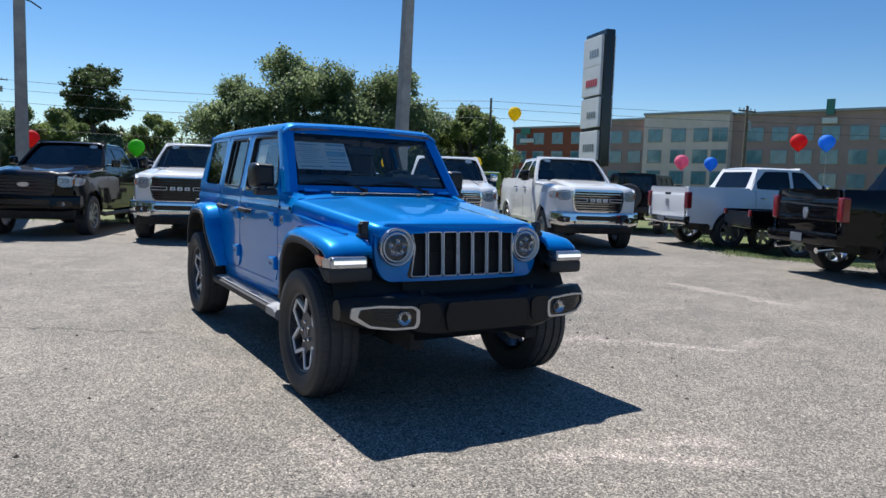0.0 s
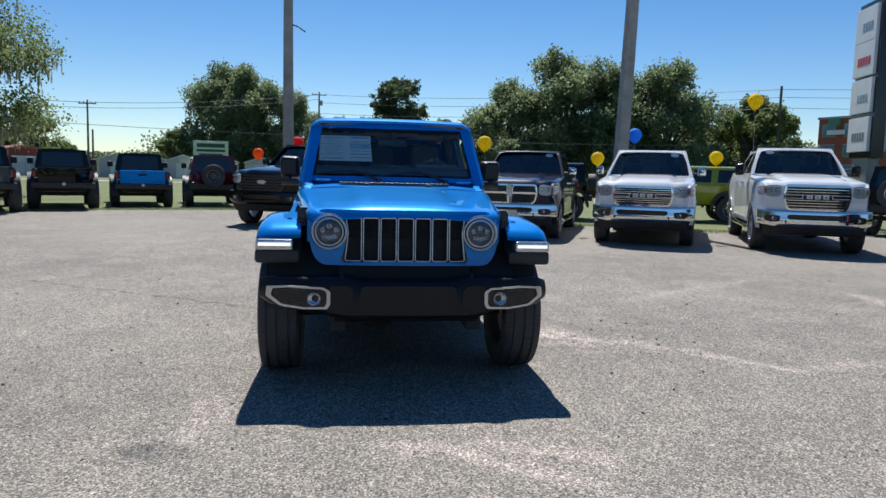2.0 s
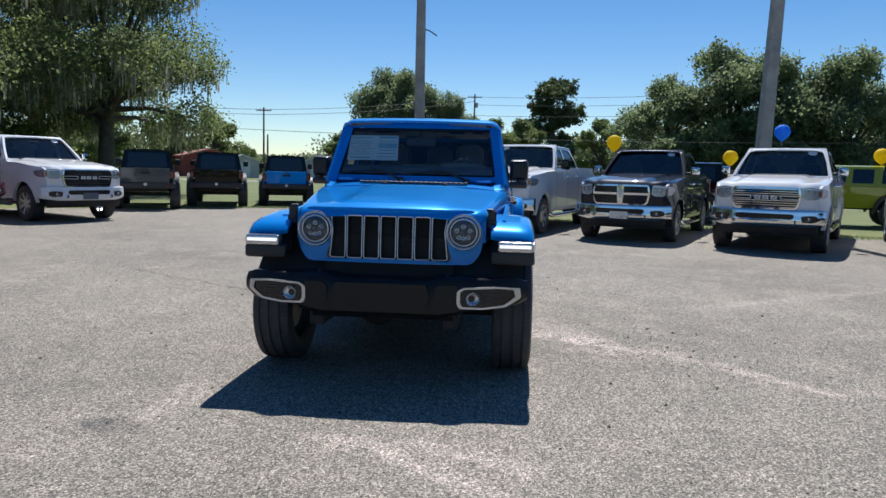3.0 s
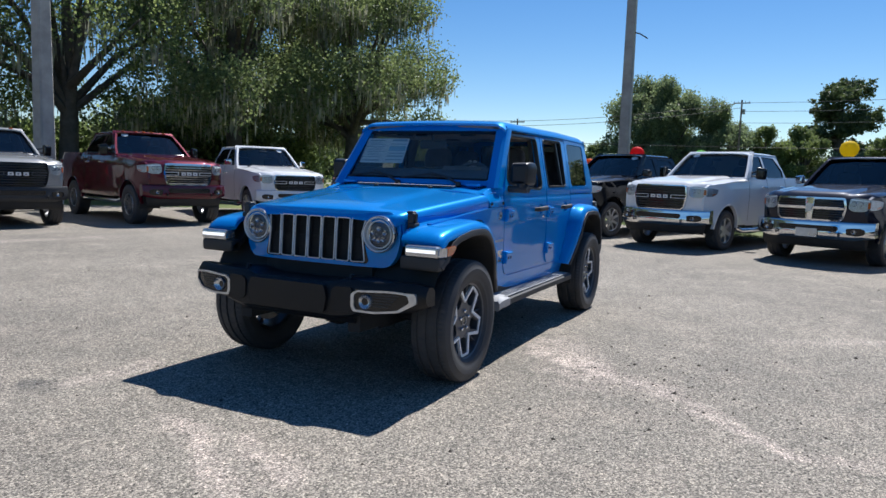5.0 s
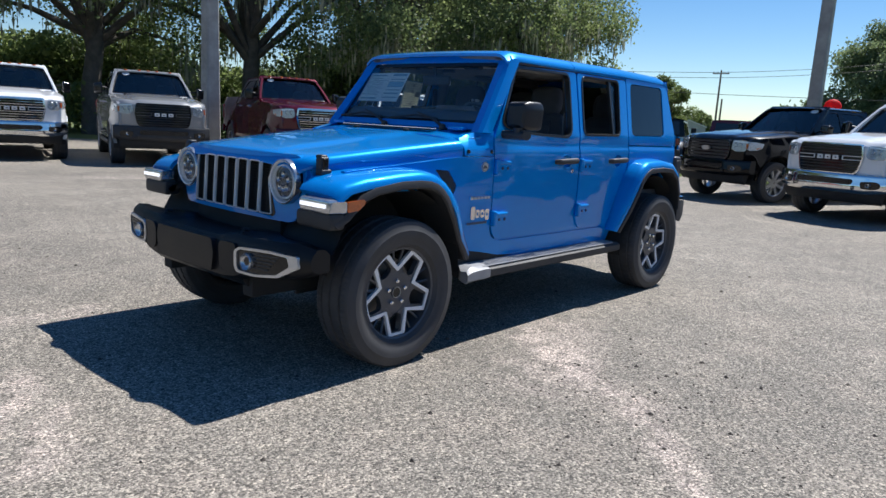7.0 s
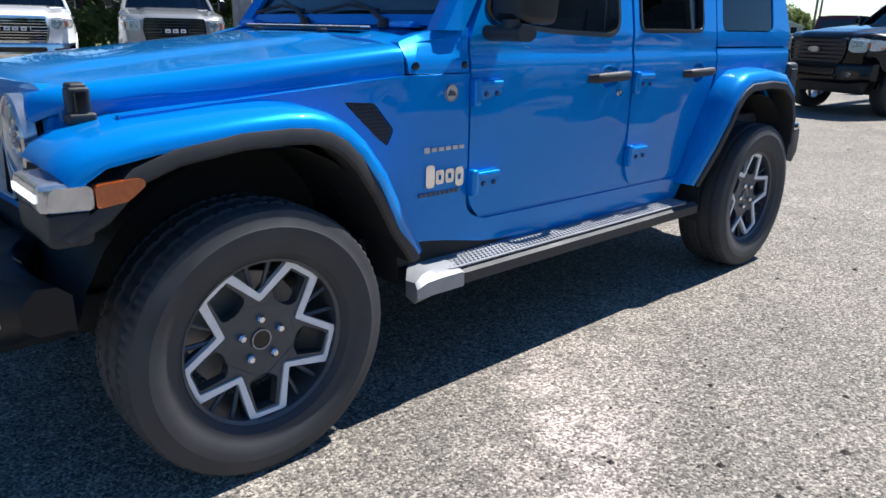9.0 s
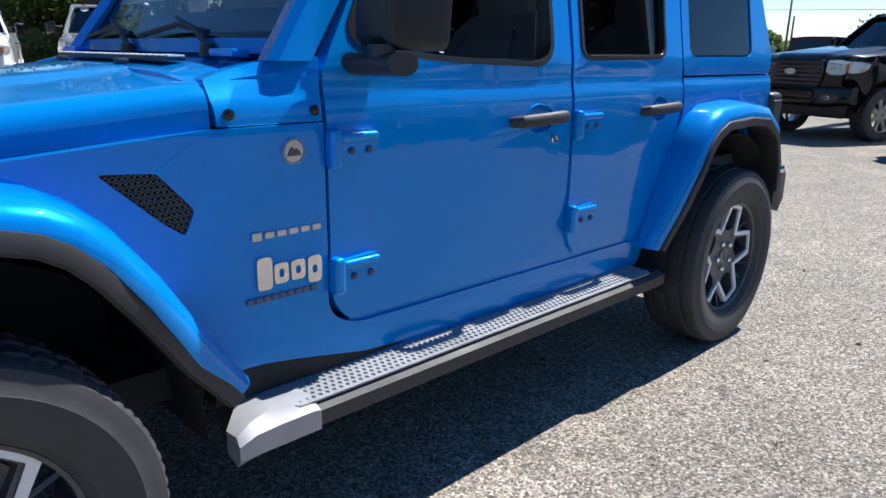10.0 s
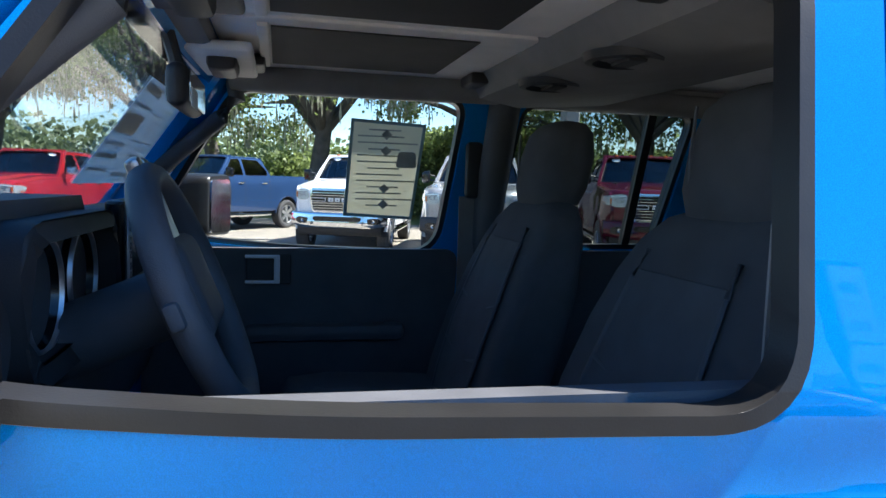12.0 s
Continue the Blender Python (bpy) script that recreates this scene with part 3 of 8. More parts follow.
for s in (1, -1):
    # cowl side with the badge area, sill and rear quarter: one painted tub side
    cowl = rpoly([(-0.30, 1.045, 0), (-0.30, 0.93), (0.36, 0.93, 0), (0.58, 0.48), (0.62, 0.455), (2.40, 0.455), (2.46, 0.567, 0), (0.96, 0.574, 0.05), (0.877, 0.62, 0.05), (0.877, 1.119, 0), (0.59, 1.118, 0)], 0.02)
    flank("sill_filler", rpoly([(0.95, 0.555), (2.42, 0.555), (2.46, 0.70), (2.05, 0.95), (1.80, 0.95), (1.40, 0.63), (0.95, 0.61)], 0.01), [], s, 0.02, -0.008, cuts=[0.62, 0.8], edge=0)
    VENT = rpoly([(0.36, 1.045), (0.478, 1.037), (0.552, 0.948), (0.527, 0.894), (0.48, 0.93)], 0.012)
    flank("side_panel", cowl, [VENT[::-1]], s, 0.03)
    vg = plate(VENT, [], 0.01, on_side(s, -0.012), SCUTS, 0)
    part("side_vent", vg, GLOSS_BLACK, OFFROADER, "black honeycomb vent")
    bm = bmesh.new()
    inside = lambda y, z: sum((q[1] > z) != (p[1] > z) and y < (p[0] - q[0]) * (z - q[1]) / (p[1] - q[1]) + q[0] for q, p in zip(VENT, VENT[1:] + VENT[:1])) % 2
    for i in range(18):
        for j in range(12):
            y, z = 0.36 + i * 0.0125 + (j % 2) * 0.00625, 0.895 + j * 0.0125
            if inside(y, z):
                q = lathe([(0, 0.0066), (0.008, 0.0066), (0.008, 0.0045), (0, 0.0045)], 6)
                merge(bm, moved(q, s * (lerp(SIDE, z) - 0.0115 - max(0, 1.9 - y) * 0.018), y, z))
    if len(bm.verts):
        part("vent_mesh", bm, RIM_DARK, OFFROADER, "honeycomb mesh")
    quarter = rpoly([(2.48, 0.567, 0), (2.55, 0.80), (2.68, 0.95), (3.2, 0.98), (3.36, 0.85), (3.40, 0.62), (3.47, 0.62), (3.49, 1.198, 0), (2.637, 1.198, 0), (2.637, 1.06, 0.03), (2.50, 0.80)], 0.02)
    flank("rear_quarter_panel", quarter, [], s, 0.03)
    # upper cowl corner below the screen pillar
    up = rpoly([(0.616, 1.1225, 0), (0.877, 1.1215, 0), (0.882, 1.272, 0), (0.80, 1.268, 0), (0.70, 1.245), (0.618, 1.222, 0.01), (0.612, 1.18, 0)], 0.01)
    side_at = on_side(s, -0.004)
    rolled = lambda u, v, d: (side_at(u, v, d)[0] - s * 0.055 * max(0.0, (v - 1.15) / 0.075) ** 2 * lerp([(0.62, 1.0), (0.80, 0.35), (0.88, 0.0)], u), side_at(u, v, d)[1], v)
    part("cowl_corner", plate(up, [], 0.05, rolled, [1.15, 1.17, 1.185, 1.2, 1.215, 1.235], 0.004), BLUE, OFFROADER, "", 50)
    for y in (0.648, 0.87):
        b = moved(lathe([(0, 0.0), (0.008, 0.0), (0.008, 0.006), (0.004, 0.013), (-0.004, 0.013)], 12), s * 0.764, y, 1.148, 0, 0, 0 if s > 0 else 180)
        part("cowl_bolt", b, GLOSS_BLACK, OFFROADER)
    # doors
    for k, (outl, win, hy, kind) in enumerate((
            (rpoly([(0.887, 0.66, 0.06), (0.94, 0.588, 0.07), (1.62, 0.586, 0.10), (1.860, 0.74, 0.16), (1.860, 1.25, 0), (1.908, 1.715), (1.185, 1.70), (0.905, 1.275), (0.887, 1.24, 0)], 0.03), WIN_F, 1.572, "front"),
            (rpoly([(1.876, 0.66, 0.05), (1.93, 0.584, 0.07), (2.36, 0.578, 0.05), (2.47, 0.80, 0.1), (2.60, 1.0, 0.08), (2.625, 1.12, 0.03), (2.617, 1.27, 0), (2.675, 1.715), (1.924, 1.715), (1.876, 1.25, 0)], 0.03), WIN_R, 2.315, "rear"))):
        SCOOP = [(hy + 0.13 + 0.062 * math.cos(a * math.pi / 14), 1.083 + 0.046 * math.sin(a * math.pi / 14)) for a in range(28)]
        door = flank("door", outl, [grown(win, 0.012)[::-1], SCOOP[::-1]], s, 0.045, 0.0)
        seal = plate(grown(win, 0.015), [grown(win, -0.002)[::-1]], 0.038, on_side(s, 0.004), [1.28, 1.4, 1.55], 0.004)
        part("window_seal", seal, SEAL, door, "", 50)
        low = lambda y: lerp([(0.98, 1.30), (1.2, 1.66), (1.75, 1.67)], y)
        if k == 1 or s < 0:
            pane = plate(win, [], 0.005, on_side(s, -0.018), [1.28, 1.4, 1.55], 0)
            if k == 1 and s > 0:
                bm = plate(rpoly([(2.385, 1.28), (2.475, 1.285), (2.545, 1.69), (2.41, 1.688)], 0.02), [], 0.005, on_side(s, -0.018), [1.28, 1.4, 1.55], 0)
                pane.free()
                pane = bm
            part("pane", pane, PANE if k == 0 else PANE_TINT, door).visible_shadow = False
        if k == 1:
            part("window_divider", plate([(2.372, 1.275), (2.398, 1.275), (2.42, 1.69), (2.394, 1.69)], [], 0.025, on_side(s, -0.004), [1.28, 1.5], 0.003), SEAL, door)
        # inner door trim
        trim = plate(rpoly([(o[0] * 0.97 + (1.37 if k == 0 else 2.2) * 0.03, min(o[1], 1.268)) for o in ([(0.93, 0.64), (1.6, 0.64), (1.82, 0.78), (1.83, 1.268), (0.94, 1.268)] if k == 0 else [(1.92, 0.64), (2.36, 0.64), (2.55, 1.0), (2.58, 1.268), (1.92, 1.268)])], 0.04),
                     [], 0.03, on_side(s, -0.05), [0.8, 1.1, 1.2], 0.008)
        part("inner_trim", trim, DASH, door)
        # handle: bar, scoop, lock
        hx = s * 0.794
        bar = tube([(hx - s * 0.012, hy, 1.080), (hx + s * 0.022, hy + 0.02, 1.083), (hx + s * 0.029, hy + 0.05, 1.085), (hx + s * 0.030, hy + 0.13, 1.087), (hx + s * 0.030, hy + 0.20, 1.089), (hx + s * 0.022, hy + 0.232, 1.089), (hx - s * 0.008, hy + 0.246, 1.088)],
                   [0.013, 0.0155, 0.016, 0.016, 0.0165, 0.016, 0.014], 16, True, 1.25)
        part("handle", bar, PLASTIC_GREY, door, "satin grey-black pull handle")
        scoop = moved(lathe([(-0.034, 0.0), (-0.033, 0.03), (-0.026, 0.048), (-0.014, 0.058), (-0.003, 0.0625), (-0.006, 0.067)], 36), s * 0.790, hy + 0.13, 1.083, 0, 0, 0 if s > 0 else 180)
        for v in scoop.verts:
            v.co.z = 1.083 + (v.co.z - 1.083) * 0.75
        part("handle_scoop", scoop, BLUE, door)
        if k == 0:
            part("lock", moved(lathe([(0.004, 0), (0.004, 0.009), (0.008, 0.0095), (0.008, 0.0135), (0.003, 0.016), (-0.003, 0.016)], 24), s * 0.791, 1.782, 1.016, 0, 0, 0 if s > 0 else 180), CHROME, door, "small chrome key lock")
        for hz in (1.062, 0.735):
            yy = (0.898 if k == 0 else 1.89)
            bm = bmesh.new()
            hx2 = s * (0.786 - max(0, 1.9 - yy) * 0.012)
            leaf = rpoly([(yy + 0.02, hz - 0.034), (yy + 0.075, hz - 0.034), (yy + 0.15, hz - 0.012), (yy + 0.152, hz + 0.030), (yy + 0.13, hz + 0.036), (yy + 0.02, hz + 0.030)], 0.012)
            bm.free()
            bm = plate(leaf, [], 0.03, lambda u, v, d: (hx2 + s * (0.017 - d), u, v), (), 0.006)
            hinge = part("hinge", bm, BLUE, OFFROADER, "body-coloured exposed hinge")
            part("hinge_rib", boxes(((hx2 + s * 0.016, yy + 0.085, hz + 0.018), (0.022, 0.12, 0.024)), w=0.009, seg=3), BLUE, hinge)
            part("hinge_knuckle", boxes(((hx2 + s * 0.010, yy + 0.012, hz - 0.008), (0.04, 0.036, 0.10)), w=0.012, seg=3), BLUE, hinge)
            for q in (0.06, 0.115):
                part("hinge_screw", moved(lathe([(0, 0), (0.004, 0), (0.004, 0.006), (0.002, 0.010), (-0.002, 0.010)], 10), hx2 + s * 0.019, yy + q, hz - 0.016, 0, 0, 0 if s > 0 else 180), DULL_BLUE, hinge)
            part("hinge_pin", boxes(((hx2 + s * 0.012, yy + 0.001, hz - 0.02), (0.014, 0.012, 0.06)), w=0.003), PLASTIC, hinge)
    # hard top side with quarter pane
    top = rpoly([(2.645, 1.206, 0), (3.478, 1.206), (3.49, 1.30), (3.425, 1.735), (2.69, 1.735, 0), (2.627, 1.27, 0)], 0.03)
    flank("hardtop_side", top, [grown(WIN_Q, 0.006)[::-1]], s, 0.035)
    q = part("quarter_pane", plate(WIN_Q, [], 0.006, on_side(s, -0.006), [1.28, 1.4, 1.55], 0), PANE_DARK, OFFROADER, "dark tinted fixed side pane")
    # roof rail above the doors
    flank("roof_rail", [(1.13, 1.722), (2.69, 1.722), (2.69, 1.752), (1.13, 1.752)], [], s, 0.05, -0.002, edge=0.006, cuts=[])
    # screen pillar
    pil = loft([[Vector((s * (0.70 - 0.075 * f) + s * dx, 0.80 + 0.345 * f + dy, 1.262 + 0.475 * f)) for dx, dy in ((0.052, 0.02), (0.052, 0.075), (0.012, 0.085), (-0.04, 0.05), (-0.045, -0.012), (0.02, -0.028), (0.046, -0.01))] for f in (0, 0.25, 0.5, 0.75, 1.0)])
    part("screen_pillar", pil, BLUE, OFFROADER)
    # front flare: painted cap over black trim
    capline = [(-0.50, 0.945), (-0.48, 0.972), (-0.43, 1.003), (-0.30, 1.028), (-0.05, 1.05), (0.08, 1.055), (0.16, 1.05), (0.23, 1.033), (0.29, 1.002), (0.345, 0.955), (0.42, 0.856), (0.53, 0.685), (0.63, 0.545)]
    trimline = [(-0.50, 0.80), (-0.47, 0.815), (-0.42, 0.84), (-0.33, 0.925), (-0.235, 0.958), (-0.06, 0.982), (0.08, 0.984), (0.15, 0.978), (0.205, 0.962), (0.25, 0.935), (0.295, 0.89), (0.38, 0.78), (0.47, 0.645), (0.575, 0.515)]

    taper = lambda z: 0.07 * max(0.0, min(1.0, (0.85 - z) / 0.32))

    def sweep(line, inner, full, drop, centre):
        rings = []
        for i, (y, z) in enumerate(line):
            n = Vector((y - centre[0], z - centre[1])).normalized()
            outer = full - (taper(z) if 0 < y < 2.7 else 0)
            prof = ((inner, 0.012), (outer - 0.10, 0.006), (outer - 0.045, -0.002), (outer - 0.014, -0.016), (outer, -0.04), (outer, -drop), (outer - 0.02, -drop - 0.004), (outer - 0.06, -drop + 0.012), (inner, -0.012))
            rings.append([(s * x, y + n.x * d, z + n.y * d) for x, d in prof])
        return loft(rings)
    part("front_flare", sweep(capline, 0.655, 0.925, 0.062, (0.0, 0.35)), BLUE, OFFROADER, "painted wheel-arch flare", 40)
    rings = []
    for y, z in trimline:
        n = Vector((y, z - 0.35)).normalized()
        rings.append([(s * x, y + n.x * d, z + n.y * d) for x, d in ((0.66, 0.03), (0.928 - (taper(z) if y > 0 else 0), 0.022), (0.934 - (taper(z) if y > 0 else 0), 0.006), (0.934 - (taper(z) if y > 0 else 0), -0.014), (0.925 - (taper(z) if y > 0 else 0), -0.022), (0.86 - (taper(z) if y > 0 else 0), -0.02), (0.66, -0.01))])
    part("flare_trim", loft(rings), PLASTIC_GREY, OFFROADER, "weathered black flare lip", 40)
    part("flare_front", boxes(((s * 0.795, -0.485, 0.822), (0.27, 0.10, 0.085)), w=0.02), PLASTIC_GREY, OFFROADER, "blunt black end of the flare")
    lamp = part("marker_lamp", boxes(((s * 0.81, -0.495, 0.895), (0.22, 0.10, 0.07)), w=0.016), LAMP_RING, OFFROADER, "clear daytime lamp in the flare")
    part("light_strip", boxes(((s * 0.81, -0.546, 0.898), (0.195, 0.006, 0.02)), w=0.002), WHITE_LENS, lamp, "lit white strip")
    part("side_marker", plate(rpoly([(-0.43, 0.864), (-0.36, 0.872), (-0.315, 0.905), (-0.325, 0.925), (-0.43, 0.918)], 0.012), [], 0.03, lambda u, v, d: (s * (0.936 - d), u, v), (), 0.004), AMBER, lamp, "amber side marker lens")
    part("lamp_side", plate(rpoly([(-0.53, 0.866), (-0.434, 0.864), (-0.434, 0.918), (-0.52, 0.918)], 0.012), [], 0.04, lambda u, v, d: (s * (0.934 - d - 0.25 * max(0, -0.48 - u)), u, v), (), 0.004), LAMP_RING, lamp, "clear side lens")
    # rear flare
    capr = [(2.37, 0.54), (2.46, 0.74), (2.54, 0.90), (2.60, 0.985), (2.67, 1.045), (2.76, 1.082), (3.0, 1.094), (3.2, 1.075), (3.33, 1.0), (3.405, 0.86), (3.43, 0.72)]
    part("rear_flare", sweep(capr, 0.735, 0.925, 0.062, (2.98, 0.4)), BLUE, OFFROADER, "painted wheel-arch flare", 40)
    rings = []
    for y, z in capr:
        n = Vector((y - 2.98, z - 0.4)).normalized()
        rings.append([(s * x, y + n.x * d, z + n.y * d) for x, d in ((0.74, -0.03), (0.93 - (taper(z) if y < 2.7 else 0), -0.06), (0.935 - (taper(z) if y < 2.7 else 0), -0.066), (0.935 - (taper(z) if y < 2.7 else 0), -0.094), (0.925 - (taper(z) if y < 2.7 else 0), -0.10), (0.74, -0.06))])
    part("flare_trim", loft(rings), PLASTIC_GREY, OFFROADER, "weathered black flare lip", 40)
    # wheel wells
    for yc in (0.0, 2.985):
        rings = [[(s * x, yc + 0.50 * math.cos(radians(a)), 0.44 + 0.52 * math.sin(radians(a))) for x in (0.40, 0.86)] for a in range(0, 169 if yc < 1 else 193, 12)]
        part("wheel_liner", loft(rings, False, False), UNDER, OFFROADER)
        part("well_panel", boxes(((s * 0.42, yc + (0.05 if yc < 1 else 0), 0.65), (0.02, 0.8, 0.6))), UNDER, OFFROADER)
    # step
    st = loft([[(s * x, y, z) for x, z in ((0.68, 0.452), (0.86, 0.446), (0.885, 0.43), (0.885, 0.39), (0.85, 0.372), (0.70, 0.385))] for y in (0.60, 0.68, 2.36, 2.44)])
    part("step_bar", st, PLASTIC_GREY, OFFROADER, "black side step", 30)
    part("step_pad", plate(rpoly([(0.70, 0.735), (2.38, 0.735), (2.36, 0.868), (0.72, 0.868)], 0.02), [], 0.006, lambda u, v, d: (s * v, u, 0.456 - d - (v - 0.735) * 0.02), (), 0.002), STEP_GREY, OFFROADER, "pale ribbed step pad")
    bm = bmesh.new()
    ridge = loft([[(0.009 * q, 0, z), (0, 0.0085 * q, z), (-0.009 * q, 0, z), (0, -0.0085 * q, z)] for q, z in ((1, -0.002), (0.6, 0.0025))])
    for i in range(78):
        for j in range(6):
            t2 = ridge.copy()
            t2.transform(pose(s * (0.75 + j * 0.02), 0.73 + i * 0.021 + (j % 2) * 0.0105, 0.4575 - j * 0.0004))
            merge(bm, t2)
    ridge.free()
    part("step_tread", bm, STEP_GREY, OFFROADER)
    part("step_end", loft([[(s * x, y, z) for x, z in ((0.70 + e, 0.458 - g), (0.84 + e * 0.3, 0.462 - g), (0.892, 0.44 - g), (0.892, 0.385), (0.85 + e * 0.2, 0.365), (0.70 + e, 0.38))] for y, e, g in ((0.555, 0.13, 0.02), (0.60, 0.08, 0.004), (0.665, 0.01, 0.0), (0.76, 0.0, 0.0), (0.775, 0.0, 0.004))]), STEP_GREY, OFFROADER, "cast grey end of the step", 30)
    for y in (0.9, 1.6, 2.25):
        part("step_bracket", boxes(((s * 0.62, y, 0.42), (0.24, 0.07, 0.03)), w=0.006), UNDER, OFFROADER)
    part("rocker", boxes(((s * 0.72, 1.5, 0.50), (0.07, 1.86, 0.09)), w=0.01), UNDER, OFFROADER)
    # mirror
    rings = []
    for y, k in ((0.985, 0.62), (0.998, 0.85), (1.025, 0.97), (1.07, 1.0), (1.12, 1.0), (1.145, 0.98), (1.152, 0.94)):
        rings.append([(s * (0.840 + px * 0.080 * k), y + 0.026 * px * (y - 0.948) / 0.2, 1.377 + pz * 0.092 * k) for px, pz in rpoly([(-1, -0.92), (0.92, -1), (1.04, 0.55), (0.85, 1.0), (-0.95, 0.95)], 0.32, 5)])
    m1 = part("mirror", loft(rings), MIRROR_CAP, OFFROADER, "square black door mirror", 30)
    part("mirror_glass", plate(rpoly([(0.772, 1.298), (0.908, 1.298), (0.908, 1.452), (0.778, 1.450)], 0.02), [], 0.004, lambda u, v, d: (s * u, 1.155 + (u - 0.84) * 0.325 - d, v), (), 0), CHROME, m1)
    foot = loft([[(s * x, y + dy, z) for dy, z in rpoly([(-0.02, 1.282), (0.055, 1.284), (0.07, 1.25), (0.035, 1.226), (-0.015, 1.232), (-0.035, 1.262)], 0.025, 3)] for x, y in ((0.762, 0.985), (0.80, 0.988), (0.855, 0.998), (0.895, 1.01), (0.906, 1.014))])
    part("mirror_foot", foot, PLASTIC, m1, "", 40)
    part("mirror_neck", moved(lathe([(0, 0.034), (0.03, 0.034)], 20, "z"), s * 0.855, 1.005, 1.272), PLASTIC, m1)
    # tail lamp
    tl = part("tail_lamp", boxes(((s * 0.735, 3.535, 1.00), (0.155, 0.13, 0.23)), w=0.025, seg=3), PLASTIC, OFFROADER, "square black-framed tail lamp")
    part("lamp_lens", boxes(((s * 0.735, 3.585, 1.00), (0.12, 0.05, 0.18)), w=0.02), RED_LENS, tl)
    part("side_reflector", boxes(((s * 0.812, 3.535, 1.0), (0.012, 0.09, 0.16)), w=0.006), PLASTIC_GREY, tl)
    # bonnet catch
    latch = part("bonnet_catch", boxes(((s * 0.652, -0.365, 1.055), (0.045, 0.055, 0.115)), ((s * 0.662, -0.365, 1.035), (0.05, 0.07, 0.03)), ((s * 0.645, -0.365, 1.112), (0.05, 0.045, 0.02)), w=0.009, seg=3), PLASTIC, OFFROADER, "black rubber bonnet catch")
    part("catch_face", boxes(((s * 0.678, -0.365, 1.07), (0.012, 0.03, 0.07)), w=0.005), GLOSS_BLACK, latch)
    # badges as plain shapes: round plate, slim bar, bold bar, dark bar
    bx = lambda y: s * (0.7925 - max(0, 1.9 - y) * 0.018)
    part("round_badge", moved(lathe([(-0.004, 0.031), (0.004, 0.030), (0.0045, 0.026), (0.003, 0.025), (0.003, 0.0)], 32), bx(0.80), 0.802, 1.056, 0, 0, 0 if s > 0 else 180), SATIN, OFFROADER, "round silver plate")
    part("badge_relief", plate([(0.783, 1.046), (0.822, 1.046), (0.816, 1.058), (0.808, 1.064), (0.803, 1.058), (0.796, 1.068), (0.789, 1.058)], [], 0.002, lambda u, v, d: (bx(0.80) + s * (0.0052 - d), u, v), (), 0), RIM_DARK, OFFROADER)
    part("badge_ring", moved(lathe([(0.002, 0.0285), (0.0052, 0.0285), (0.0052, 0.0265), (0.002, 0.0265)], 32), bx(0.80), 0.802, 1.056, 0, 0, 0 if s > 0 else 180), RIM_DARK, OFFROADER)
    for i in range(6):
        part("slim_badge", boxes(((bx(0.77), 0.694 + i * 0.033, 0.865), (0.006, 0.026, 0.016 if i else 0.022)), w=0.003), SATIN, OFFROADER)
    for i, (a, h, dz) in enumerate(((0.0, 0.082, 0.004), (0.045, 0.052, -0.002), (0.092, 0.052, -0.002), (0.140, 0.070, -0.010))):
        yy, zz = 0.708 + a, 0.768 + dz
        hole = rpoly([(yy - 0.007, zz - 0.010), (yy - 0.007, zz + 0.010), (yy + 0.007, zz + 0.010), (yy + 0.007, zz - 0.010)], 0.005)
        part("bold_badge", plate(rpoly([(yy - 0.020, zz - h / 2), (yy + 0.020, zz - h / 2), (yy + 0.020, zz + h / 2), (yy - 0.020, zz + h / 2)], 0.012), [hole] if i else [], 0.008, lambda u, v, d, q=bx(0.77): (q + s * (0.004 - d), u, v), (), 0.0015), CHROME, OFFROADER)
    for i in range(9):
        part("dark_badge", boxes(((bx(0.76), 0.668 + i * 0.022, 0.708), (0.004, 0.016, 0.014)), w=0.001), INK, OFFROADER)

# bonnet: crowned, with a raised middle and rolled sides
SEAM = [(-0.475, 1.03), (-0.40, 1.062), (-0.2, 1.086), (0.18, 1.096), (0.61, 1.124)]
HW = [(-0.47, 0.575), (-0.40, 0.615), (-0.30, 0.638), (0.1, 0.69), (0.61, 0.752)]


def hood_at(u, v):
    y = -0.475 + 1.083 * u
    w = lerp(HW, y)
    seam = lerp(SEAM, y)
    crown = lerp([(-0.475, 1.085), (-0.46, 1.112), (-0.42, 1.132), (-0.35, 1.145), (0.2, 1.205), (0.59, 1.245)], y)
    k = abs(2 * v - 1)
    sx = -1 if v < 0.5 else 1
    if k < 0.72:
        q = k / 0.72
        x = sx * q * (w - 0.055)
        bulge = 0.014 * (1 / (1 + math.exp((abs(x) - 0.34) * 45)))
        return x, y, crown - 0.020 * q ** 2.5 + bulge * min(1, (y + 0.475) / 0.25) - 0.012
    q = (k - 0.72) / 0.28
    top = crown - 0.032
    a = min(1.0, q / 0.6)
    x = sx * (w - 0.055 + 0.055 * math.sin(a * math.pi / 2))
    z = top - 0.05 * (1 - math.cos(a * math.pi / 2))
    if q > 0.6:
        z = (top - 0.05) + (seam - top + 0.05) * (q - 0.6) / 0.4
        x = sx * (w + 0.004 * (q - 0.6))
    return x, y, z


